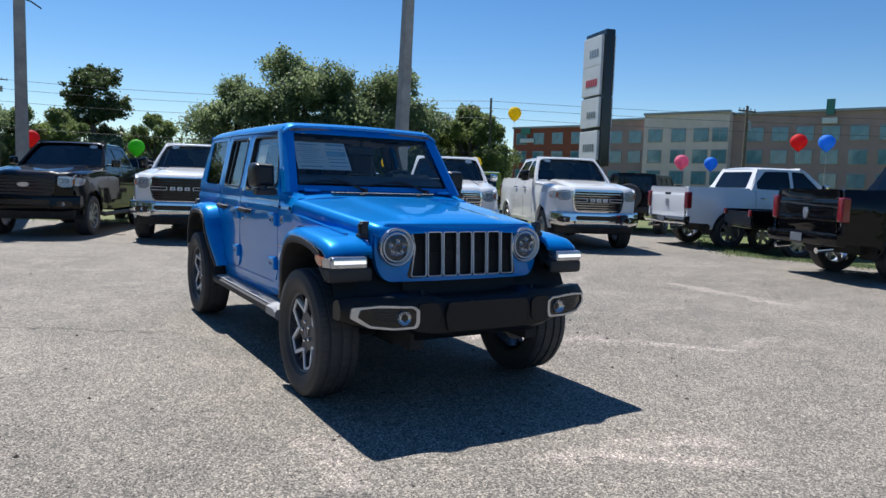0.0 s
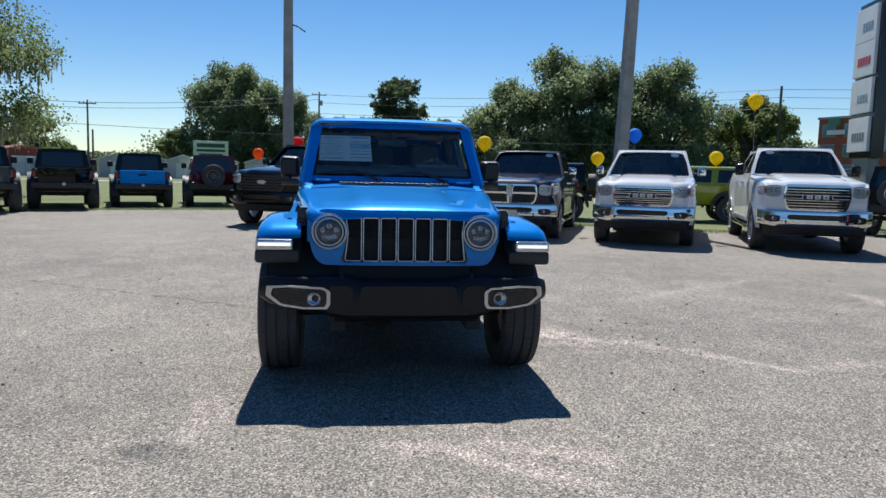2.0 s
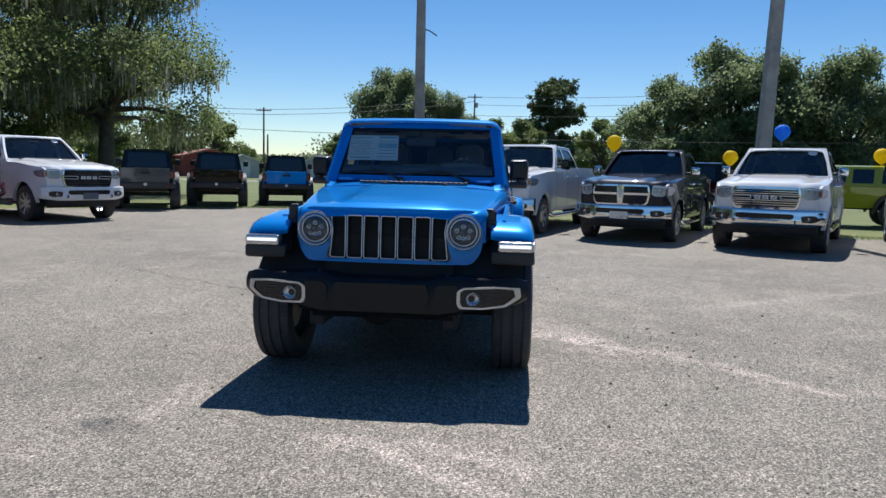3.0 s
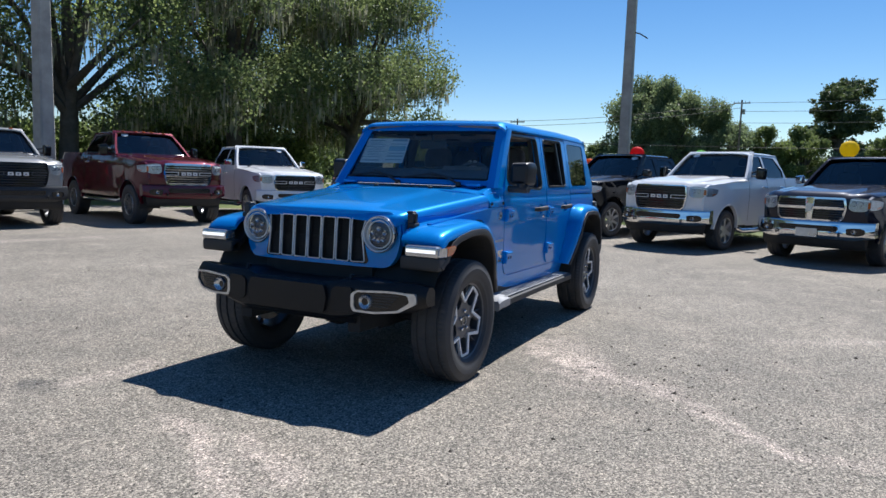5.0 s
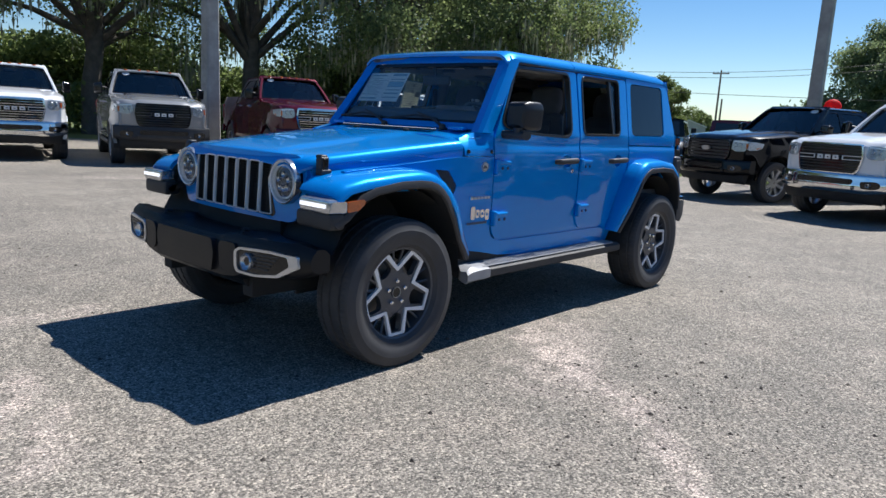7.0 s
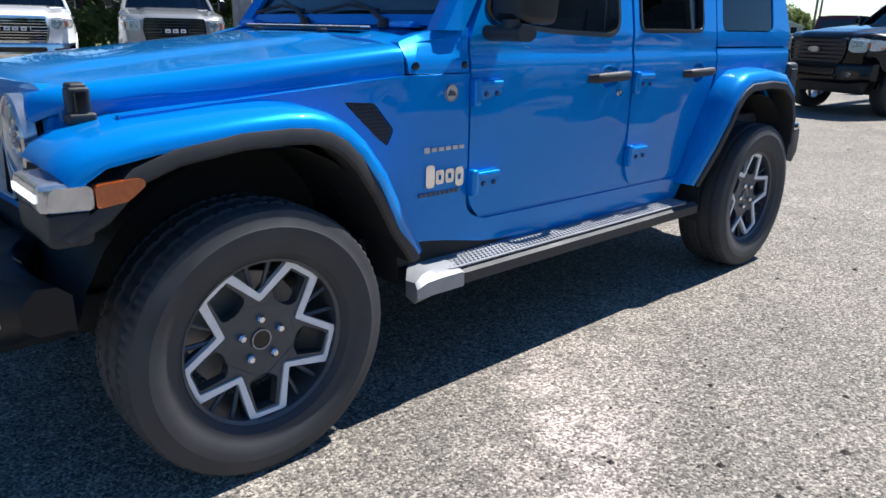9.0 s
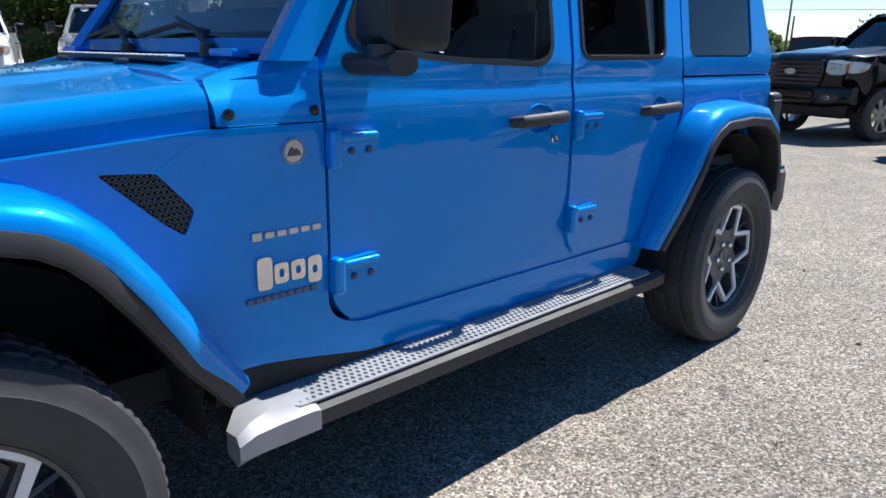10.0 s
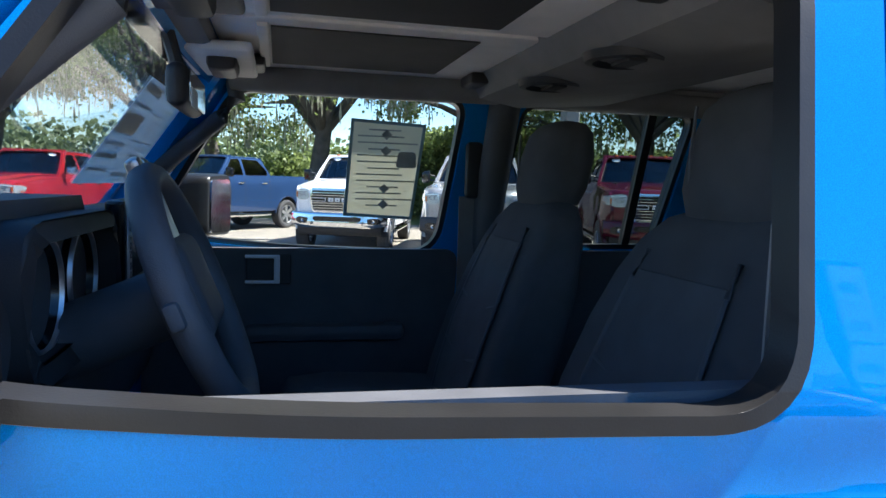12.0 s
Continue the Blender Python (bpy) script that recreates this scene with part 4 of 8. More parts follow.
part("bonnet", grid(44, 60, hood_at, 0.012), BLUE, OFFROADER, "crowned blue bonnet", 50)
for s in (1, -1):
    # inner wing below the bonnet seam
    part("inner_wing", grid(12, 3, lambda u, v: (s * (lerp(HW, -0.40 + 0.99 * u) + 0.004), -0.40 + 0.99 * u, lerp(SEAM, -0.40 + 0.99 * u) - 0.009 - 0.15 * v), 0.02, (-s, 0, 0)), BLUE, OFFROADER)
    part("bonnet_seam", grid(12, 1, lambda u, v: (s * (lerp(HW, -0.40 + 0.99 * u) - 0.006), -0.40 + 0.99 * u, lerp(SEAM, -0.40 + 0.99 * u) - 0.02 + 0.025 * v), 0.004, (-s, 0, 0)), UNDER, OFFROADER)
# cowl between bonnet and screen
part("cowl", grid(6, 24, lambda u, v: ((2 * v - 1) * (0.70 + 0.03 * u), 0.600 + 0.20 * u, 1.238 + 0.030 * u - 0.03 * abs(2 * v - 1) ** 5), 0.03), BLUE, OFFROADER)
part("cowl_vent", boxes(((0, 0.69, 1.262), (0.86, 0.05, 0.012)), w=0.004), PLASTIC, OFFROADER)
bm = bmesh.new()
for i in range(22):
    box(bm, (-0.42 + i * 0.04, 0.69, 1.268), (0.02, 0.045, 0.006), 0.002)
part("vent_rib", bm, SLOT_SILVER, OFFROADER)
for x in (-0.22, 0.26):
    part("washer_nozzle", boxes(((x, 0.615, 1.252), (0.035, 0.03, 0.016)), w=0.005), PLASTIC, OFFROADER)


# screen frame, glass, wipers
def on_screen(u, v, d):
    """u across, v up the sloping screen in metres, d inwards (towards the cabin)."""
    n = Vector((0, 0.83, -0.56))
    b = 0.02 * (u / 0.7) ** 2
    return Vector((u, 0.795 + 0.565 * v + b, 1.275 + 0.825 * v)) + n * d


SCREEN = rpoly([(-0.655, 0.045), (0.655, 0.045), (0.615, 0.535), (-0.615, 0.535)], 0.045)
part("screen_frame", plate(rpoly([(-0.735, 0.0), (0.735, 0.0), (0.668, 0.585), (-0.668, 0.585)], 0.03), [SCREEN[::-1]], 0.04, on_screen, [-0.4, -0.2, 0, 0.2, 0.4], 0.01, 0), BLUE, OFFROADER)
part("screen_band", plate(grown(SCREEN, 0.002), [grown(SCREEN, -0.028)[::-1]], 0.004, lambda u, v, d: on_screen(u, v, d + 0.009), [-0.4, -0.2, 0, 0.2, 0.4], 0, 0), GLOSS_BLACK, OFFROADER)
part("windscreen", plate(SCREEN, [], 0.005, lambda u, v, d: on_screen(u, v, d + 0.014), [-0.4, -0.2, 0, 0.2, 0.4], 0, 0), PANE_SCREEN, OFFROADER).visible_shadow = False
sheet = tagged(part("price_sheet", plate([(-0.60, 0.21), (-0.17, 0.21), (-0.185, 0.465), (-0.60, 0.465)], [], 0.001, lambda u, v, d: on_screen(u, v, d + 0.021), [-0.4, -0.3], 0, 0), SHEET), "printed price sheet taped inside the windscreen", "sticker")
sheet.matrix_basis = OFFROADER.matrix_basis.copy()
rows = [(-0.49, 0.44, 0.16, 0.01), (-0.27, 0.445, 0.15, 0.02), (-0.27, 0.36, 0.16, 0.05), (-0.27, 0.405, 0.15, 0.008), (-0.27, 0.31, 0.15, 0.008), (-0.27, 0.28, 0.15, 0.012), (-0.27, 0.245, 0.15, 0.008), (-0.49, 0.235, 0.17, 0.012)] + [(-0.50 + 0.03 * (i % 2), 0.415 - i * 0.018, 0.12 + 0.03 * (i % 3), 0.005) for i in range(9)]
bm = bmesh.new()
for u, v, w, h in rows:
    merge(bm, plate([(u - w / 2, v - h / 2), (u + w / 2, v - h / 2), (u + w / 2, v + h / 2), (u - w / 2, v + h / 2)], [], 0.0006, lambda u, v, d: on_screen(u, v, d + 0.0196), (), 0))
part("print", bm, INK_BLUE, sheet)
for x0, x1, y1 in ((-0.12, -0.50, 0.10), (0.42, 0.03, 0.095)):
    p = [Vector(on_screen(x0, 0.0, -0.015)), Vector(on_screen((x0 + x1) / 2 + 0.06, 0.06, -0.028)), Vector(on_screen(x1 + 0.12, y1, -0.03))]
    wip = part("wiper", tube(p, [0.011, 0.008, 0.006], 8), PLASTIC, OFFROADER, "black wiper arm")
    part("wiper_blade", tube([on_screen(x1 - 0.14, 0.052, -0.008), on_screen(x1 + 0.1, 0.085, -0.013), on_screen(x1 + 0.30, 0.062, -0.008)], 0.008, 6), PLASTIC, wip)
    part("wiper_pivot", moved(lathe([(0, 0.024), (0.03, 0.02), (0.036, 0.0)], 16, "z"), x0, 0.78, 1.268), PLASTIC, wip)
for x in (-0.56, 0.56):
    part("screen_hinge", boxes(((x, 0.765, 1.278), (0.12, 0.05, 0.02)), w=0.006), BLUE, OFFROADER)


# roof: two front panels and the rear shell
def roof_at(y0, y1):
    def f(u, v):
        y = y0 + (y1 - y0) * u
        k = 2 * v - 1
        zc = lerp([(1.09, 1.776), (1.12, 1.795), (1.2, 1.806), (2.6, 1.818), (3.35, 1.808), (3.43, 1.79), (3.46, 1.755)], y)
        x = k * 0.672
        edge = 0.0 if abs(k) < 0.86 else ((abs(k) - 0.86) / 0.14) ** 2
        return x, y, zc - 0.014 * k * k - 0.046 * edge
    return f


part("roof_panel", grid(14, 40, roof_at(1.095, 1.885), 0.02), BLUE, OFFROADER, "removable front roof panel", 50)
part("hardtop_roof", grid(26, 40, roof_at(1.893, 3.462), 0.02), BLUE, OFFROADER, "blue hard top", 50)
part("tailgate_glass", plate(rpoly([(-0.56, 1.24), (0.56, 1.24), (0.54, 1.70), (-0.54, 1.70)], 0.04), [], 0.006, lambda u, v, d: (u, 3.485 - (v - 1.24) * 0.12 - d, v), (), 0), PANE_DARK, OFFROADER)
part("hardtop_rear", plate([(-0.745, 1.206), (0.745, 1.206), (0.665, 1.755), (-0.665, 1.755)], [rpoly([(-0.56, 1.24), (0.56, 1.24), (0.54, 1.70), (-0.54, 1.70)], 0.04)[::-1]], 0.03, lambda u, v, d: (u, 3.492 - (v - 1.24) * 0.12 - d, v), (), 0.004), BLUE, OFFROADER)
part("tailgate", boxes(((0, 3.475, 0.90), (1.54, 0.05, 0.62)), w=0.015), BLUE, OFFROADER)
spare = wheel(OFFROADER, 0.02, 3.64, 0.98, 1, 0.40, 0.25, 0.262, "star")
spare.matrix_basis = pose(0.02, 3.63, 0.98, 0, 0, 90)
rb = loft([[(x, y, z) for y, z in ((3.42, 0.55), (3.62, 0.55), (3.68, 0.60), (3.68, 0.72), (3.62, 0.76), (3.42, 0.76))] for x in (-0.62, -0.3, 0.3, 0.62)])
part("rear_bumper", rb, PLASTIC, OFFROADER, "black rear bumper", 40)
for s in (1, -1):
    part("bumper_corner", loft([[(s * x, y, z) for y, z in ((yy, 0.56), (3.60 - k, 0.54), (3.65 - k, 0.60), (3.65 - k, 0.72), (3.60 - k, 0.77), (yy, 0.77))] for x, yy, k in ((0.60, 3.42, 0), (0.78, 3.42, 0.01), (0.86, 3.425, 0.04), (0.893, 3.43, 0.09))]), PLASTIC_GREY, OFFROADER, "", 40)
    part("bumper_tip", boxes(((s * 0.868, 3.475, 0.752), (0.06, 0.10, 0.045)), w=0.012, seg=3), CHROME, OFFROADER, "bright end cap")


# grille
def on_grille(u, v, d):
    return (u, -0.488 + max(0, v - 0.98) * 0.20 + 0.09 * (abs(u) / 0.6) ** 3 * 0.6 + d, v)


SLOTS = []
for i in range(7):
    c = -0.3285 + i * 0.1095
    w = 0.0485
    pts = [(c - w, 0.792), (c + w, 0.792), (c + w, 1.062), (c - w, 1.062)]
    if i == 0:
        pts = [(c - w - 0.004, 0.792), (c + w, 0.792), (c + w, 1.062), (c - w, 1.062), (c - w + 0.016, 0.97)]
    if i == 6:
        pts = [(c - w, 0.792), (c + w + 0.004, 0.792), (c + w - 0.016, 0.97), (c + w, 1.062), (c - w, 1.062)]
    SLOTS.append(rpoly(pts, 0.014))
FACE = rpoly([(-0.535, 0.762), (0.535, 0.762), (0.588, 0.83), (0.612, 0.95), (0.60, 1.05), (0.545, 1.112), (-0.545, 1.112), (-0.60, 1.05), (-0.612, 0.95), (-0.588, 0.83)], 0.05)
HEAD = [[(x + 0.110 * math.cos(a * math.pi / 20), 0.972 + 0.110 * math.sin(a * math.pi / 20)) for a in range(40)] for x in (-0.48, 0.48)]
INLAY = rpoly([(-0.392, 0.782), (0.392, 0.782), (0.405, 0.80), (0.378, 0.90), (0.372, 0.98), (0.392, 1.072), (-0.392, 1.072), (-0.372, 0.98), (-0.378, 0.90), (-0.405, 0.80)], 0.012)
part("grille_panel", plate(FACE, [h[::-1] for h in HEAD] + [grown(sl, 0.001)[::-1] for sl in SLOTS], 0.05, on_grille, [-0.5, -0.35, -0.2, 0, 0.2, 0.35, 0.5], 0.012, 0), BLUE, OFFROADER, "blue grille panel")
part("grille_inlay", plate(INLAY, [s[::-1] for s in SLOTS], 0.006, lambda u, v, d: on_grille(u, v, d - 0.003), (), 0), GLOSS_BLACK, OFFROADER)
for sl in SLOTS:
    part("slot_surround", plate(grown(sl, 0.0028), [grown(sl, -0.0028)[::-1]], 0.012, lambda u, v, d: on_grille(u, v, d - 0.009), (), 0.0015), SLOT_SILVER, OFFROADER, "thin silver slot frame")
for sl in SLOTS:
    part("slot_liner", plate(grown(sl, -0.0005), [grown(sl, -0.004)[::-1]], 0.05, lambda u, v, d: on_grille(u, v, d + 0.001), (), 0), UNDER, OFFROADER)
part("slot_backing", plate(INLAY, [], 0.004, lambda u, v, d: on_grille(u, v, d + 0.046), [-0.3, 0, 0.3], 0, 0), UNDER, OFFROADER)
part("radiator", boxes(((0, -0.36, 0.92), (0.86, 0.02, 0.30))), UNDER, OFFROADER)
bm = bmesh.new()
for i in range(18):
    box(bm, (0, -0.45, 0.805 + i * 0.0145), (0.78, 0.008, 0.003))
part("grille_mesh", bm, UNDER, OFFROADER)
for x in (-0.48, 0.48):
    hl = part("headlamp", moved(lathe([(0.05, 0.02), (0.04, 0.06), (0.015, 0.095), (-0.02, 0.106), (-0.028, 0.110), (-0.022, 0.116), (0.01, 0.116)], 44, "y"), x, -0.462, 0.972), LAMP_RING, OFFROADER, "round headlamp in a silver ring")
    part("lamp_ring", moved(lathe([(-0.012, 0.080), (-0.018, 0.083), (-0.018, 0.087), (-0.01, 0.090)], 44, "y"), x, -0.462, 0.972), SLOT_SILVER, hl, "silver halo ring")
    part("lamp_bezel", moved(lathe([(0.01, 0.097), (-0.014, 0.101), (-0.024, 0.105), (-0.026, 0.109), (-0.018, 0.1125)], 48, "y"), x, -0.462, 0.972), SLOT_SILVER, hl, "bright outer ring")
    part("lamp_core", moved(lathe([(0.0, 0.0), (-0.012, 0.02), (-0.004, 0.035), (-0.008, 0.05), (0.0, 0.074), (0.03, 0.078)], 36, "y"), x, -0.462, 0.972), RIM_DARK, hl)
    bm = bmesh.new()
    for dx, dz in ((0, 0.036), (0, -0.036), (0.042, 0.012), (-0.042, 0.012), (0.03, -0.03), (-0.03, -0.03)):
        merge(bm, moved(lathe([(0.0, 0.004), (-0.010, 0.014), (-0.012, 0.016), (0.0, 0.018)], 14, "y"), x + dx, -0.468, 0.972 + dz))
    part("reflector", bm, LAMP_RING, hl)
    part("lens", moved(lathe([(-0.038, 0.0), (-0.036, 0.05), (-0.030, 0.085), (-0.02, 0.104)], 40, "y"), x, -0.462, 0.972), LENS, hl).visible_shadow = False


# front bumper
def bump_ring(x):
    a = abs(x)
    a /= 1.03
    back = lerp([(0, 0), (0.35, 0.005), (0.55, 0.022), (0.70, 0.05), (0.80, 0.09), (0.86, 0.15)], a)
    lo = lerp([(0, 0.47), (0.42, 0.47), (0.50, 0.515), (0.80, 0.545), (0.86, 0.575)], a)
    hi = lerp([(0, 0.685), (0.28, 0.685), (0.34, 0.71), (0.80, 0.715), (0.86, 0.69)], a)
    f = -0.755 + back
    end = lerp([(0.45, -0.46), (0.62, f + 0.18), (0.86, f + 0.11)], a)
    return [(x, end, lo), (x, f + 0.03, lo), (x, f, lo + 0.025), (x, f - 0.004, (lo + hi) / 2), (x, f + 0.006, hi - 0.03), (x, f + 0.035, hi), (x, end - 0.03, hi - 0.004), (x, end, hi - 0.03)]


part("bumper", loft([bump_ring(x) for x in (-0.89, -0.865, -0.82, -0.74, -0.64, -0.54, -0.46, -0.36, -0.31, -0.27, -0.1, 0.1, 0.27, 0.31, 0.36, 0.46, 0.54, 0.64, 0.74, 0.82, 0.865, 0.89)]), BUMPER, OFFROADER, "black plastic front bumper", 40)
part("bumper_centre", plate(rpoly([(-0.28, 0.505), (0.28, 0.505), (0.30, 0.60), (0.28, 0.675), (-0.28, 0.675), (-0.30, 0.60)], 0.02), [], 0.03, lambda u, v, d: (u, -0.772 + d, v), (), 0.006), BUMPER, OFFROADER)
part("skid_plate", loft([[(x, -0.69, 0.48), (x, -0.66, 0.44), (x, -0.54, 0.425), (x, -0.46, 0.43), (x, -0.46, 0.48)] for x in (-0.44, -0.38, 0.38, 0.44)]), BUMPER, OFFROADER, "", 40)
for s in (1, -1):
    yy = lambda u: -0.760 + lerp([(0, 0), (0.35, 0.005), (0.55, 0.022), (0.70, 0.05), (0.80, 0.09), (0.86, 0.15)], abs(u) / 1.03)
    OUT = rpoly([(s * x, z) for x, z in ((0.465, 0.64), (0.505, 0.664), (0.72, 0.672), (0.845, 0.660), (0.852, 0.60), (0.76, 0.548), (0.62, 0.532), (0.482, 0.535), (0.465, 0.562))], 0.012)
    INN = rpoly([(s * x, z) for x, z in ((0.486, 0.637), (0.512, 0.653), (0.72, 0.661), (0.806, 0.651), (0.818, 0.608), (0.75, 0.560), (0.62, 0.544), (0.498, 0.547), (0.486, 0.569))], 0.01)
    pocket = plate(rpoly([(s * 0.33, 0.55), (s * 0.36, 0.525), (s * 0.47, 0.525), (s * 0.47, 0.675), (s * 0.36, 0.675), (s * 0.33, 0.65)], 0.02), [], 0.02, lambda u, v, d: (u, yy(u) - 0.006 + d, v), (), 0.006)
    part("bumper_pad", pocket, BUMPER, OFFROADER)
    bez = part("fog_bezel", plate(OUT, [INN[::-1]], 0.02, lambda u, v, d: (u, yy(u) - 0.010 + d, v), [s * 0.55, s * 0.62, s * 0.7, s * 0.78], 0.003, 0), SATIN, OFFROADER, "silver fog-lamp surround")
    part("fog_recess", plate(INN, [], 0.02, lambda u, v, d: (u, yy(u) - 0.001 + d, v), [s * 0.55, s * 0.62, s * 0.7], 0, 0), GLOSS_BLACK, bez)
    bm = bmesh.new()
    for i in range(5):
        merge(bm, plate([(s * 0.60, 0.572 + i * 0.017), (s * (0.70 + i * 0.015), 0.572 + i * 0.017), (s * (0.70 + i * 0.015), 0.580 + i * 0.017), (s * 0.60, 0.580 + i * 0.017)], [], 0.006, lambda u, v, d: (u, yy(u) - 0.005 + d, v), [s * 0.62, s * 0.7], 0, 0))
    part("recess_rib", bm, PLASTIC, bez)
    part("fog_lamp", moved(lathe([(0.01, 0.0), (0.0, 0.03), (-0.008, 0.037), (-0.014, 0.041), (-0.006, 0.044), (0.02, 0.044)], 28, "y"), s * 0.562, -0.742, 0.598), LAMP_RING, bez, "round fog lamp")
    hook = part("tow_hook", tube([(s * 0.40, -0.55, 0.695), (s * 0.40, -0.65, 0.70), (s * 0.40, -0.675, 0.713), (s * 0.40, -0.66, 0.728), (s * 0.40, -0.63, 0.724)], 0.010, 8), PLASTIC, OFFROADER, "black tow hook")

# underside: frame, axles, tank
part("floor_pan", boxes(((0, 1.55, 0.53), (1.38, 3.1, 0.08)), ((0, -0.1, 0.68), (0.84, 0.7, 0.5))), UNDER, OFFROADER)
for x in (-0.42, 0.42):
    part("frame_rail", boxes(((x, 1.45, 0.44), (0.09, 4.2, 0.12)), w=0.01), UNDER, OFFROADER)
    for y in (0.0, 3.008):
        part("spring", boxes(((x, y, 0.52), (0.11, 0.11, 0.2)), w=0.02), UNDER, OFFROADER)
for y in (0.0, 3.008):
    part("axle", tube([(-0.72, y, 0.395), (0.72, y, 0.395)], 0.045, 12), UNDER, OFFROADER)
    part("differential", moved(lathe([(-0.13, 0.03), (-0.08, 0.12), (0, 0.15), (0.08, 0.12), (0.13, 0.03)], 20, "y"), -0.15, y, 0.395), UNDER, OFFROADER)
part("exhaust", boxes(((0.1, 3.25, 0.50), (0.75, 0.22, 0.17)), w=0.06, seg=3), UNDER, OFFROADER)
part("tie_rod", tube([(-0.66, -0.16, 0.40), (0.66, -0.16, 0.42)], 0.02, 8), UNDER, OFFROADER)
for s in (1, -1):
    wheel(OFFROADER, s * 0.803, -0.016, 0.400, s, 0.404, 0.266, 0.252, spin=0 if s > 0 else 15)
    wheel(OFFROADER, s * 0.803, 3.004, 0.400, s, 0.404, 0.266, 0.252, spin=25)

# cabin
part("cabin_floor", boxes(((0, 1.6, 0.60), (1.42, 1.7, 0.05)), ((0, 2.95, 0.80), (1.42, 1.0, 0.05))), DASH, OFFROADER)
part("dashboard", loft([[(x, y, z) for y, z in ((0.84, 1.05), (0.84, 1.275), (0.89, 1.36), (0.95, 1.395), (1.02, 1.398), (1.055, 1.375), (1.055, 1.22), (0.98, 0.95), (0.86, 0.9))] for x in (-0.70, -0.3, 0.0, 0.3, 0.70)]), DASH, OFFROADER, "dark dashboard", 40)
part("dash_band", boxes(((-0.36, 1.06, 1.29), (0.62, 0.02, 0.10)), w=0.008), DASH, OFFROADER)
scr = part("centre_screen", boxes(((0.0, 1.075, 1.352), (0.30, 0.03, 0.13)), w=0.008), GLOSS_BLACK, OFFROADER, "dark centre screen")
part("film_strip", boxes(((0.125, 1.0915, 1.352), (0.028, 0.002, 0.115))), PAPER, scr, "clear film edge with a printed line")
part("cluster_hood", loft([[(0.37 + x, y, z) for x, z in ((-0.20, 1.22), (-0.20, 1.37), (-0.16, 1.425), (0.16, 1.425), (0.20, 1.37), (0.20, 1.22))] for y in (0.95, 1.045)]), DASH, OFFROADER, "", 40)
BZ = rpoly([(0.175, 1.235), (0.565, 1.235), (0.565, 1.405), (0.175, 1.405)], 0.05)
part("cluster_bezel", plate(BZ, [grown(BZ, -0.022)[::-1]], 0.04, lambda u, v, d: (u, 1.085 - d, v), (), 0.006), PLASTIC_GREY, OFFROADER, "hooded instrument frame")
for x in (0.29, 0.45):
    dial = part("gauge", moved(lathe([(0.0, 0.0), (0.0, 0.058), (0.012, 0.062), (0.012, 0.068), (-0.01, 0.07)], 28, "y"), x, 1.052, 1.32), GLOSS_BLACK, OFFROADER)
    part("gauge_ring", moved(lathe([(0.012, 0.061), (0.017, 0.063), (0.017, 0.066), (0.012, 0.069)], 28, "y"), x, 1.052, 1.32), SATIN, dial, "thin satin ring")
part("side_air_vent", moved(lathe([(0, 0.02), (0.01, 0.035), (0.016, 0.05), (0.0, 0.06)], 24, "y"), 0.64, 1.062, 1.30), PLASTIC_GREY, OFFROADER)
part("console", boxes(((0, 1.45, 0.80), (0.24, 0.95, 0.30)), ((0, 1.80, 0.95), (0.22, 0.3, 0.08)), w=0.03), DASH, OFFROADER)
sw = new("steering_wheel")
sw.parent = OFFROADER
sw.matrix_basis = pose(0.37, 1.218, 1.312, -67.5, 0, 0)
tor = lathe([(0.020 * math.sin(a * math.pi / 6), 0.152 + 0.019 * math.cos(a * math.pi / 6)) for a in range(13)], 56, "z")
part("rim", tor, DASH, sw, "leather-wrapped rim")
part("hub", boxes(((0, -0.01, -0.01), (0.16, 0.13, 0.05)), w=0.02, seg=3), DASH, sw)
for a in (0, 180, 262, 278):
    bm = boxes(((0.115, 0, -0.005), (0.13, 0.032, 0.018)), w=0.006)
    part("spoke", moved(bm, 0, 0, 0, 0, 0, a), DASH if a in (0, 180) else SATIN, sw)
part("column", tube([(0, 0, -0.02), (0, 0, -0.28)], 0.045, 12), DASH, sw)


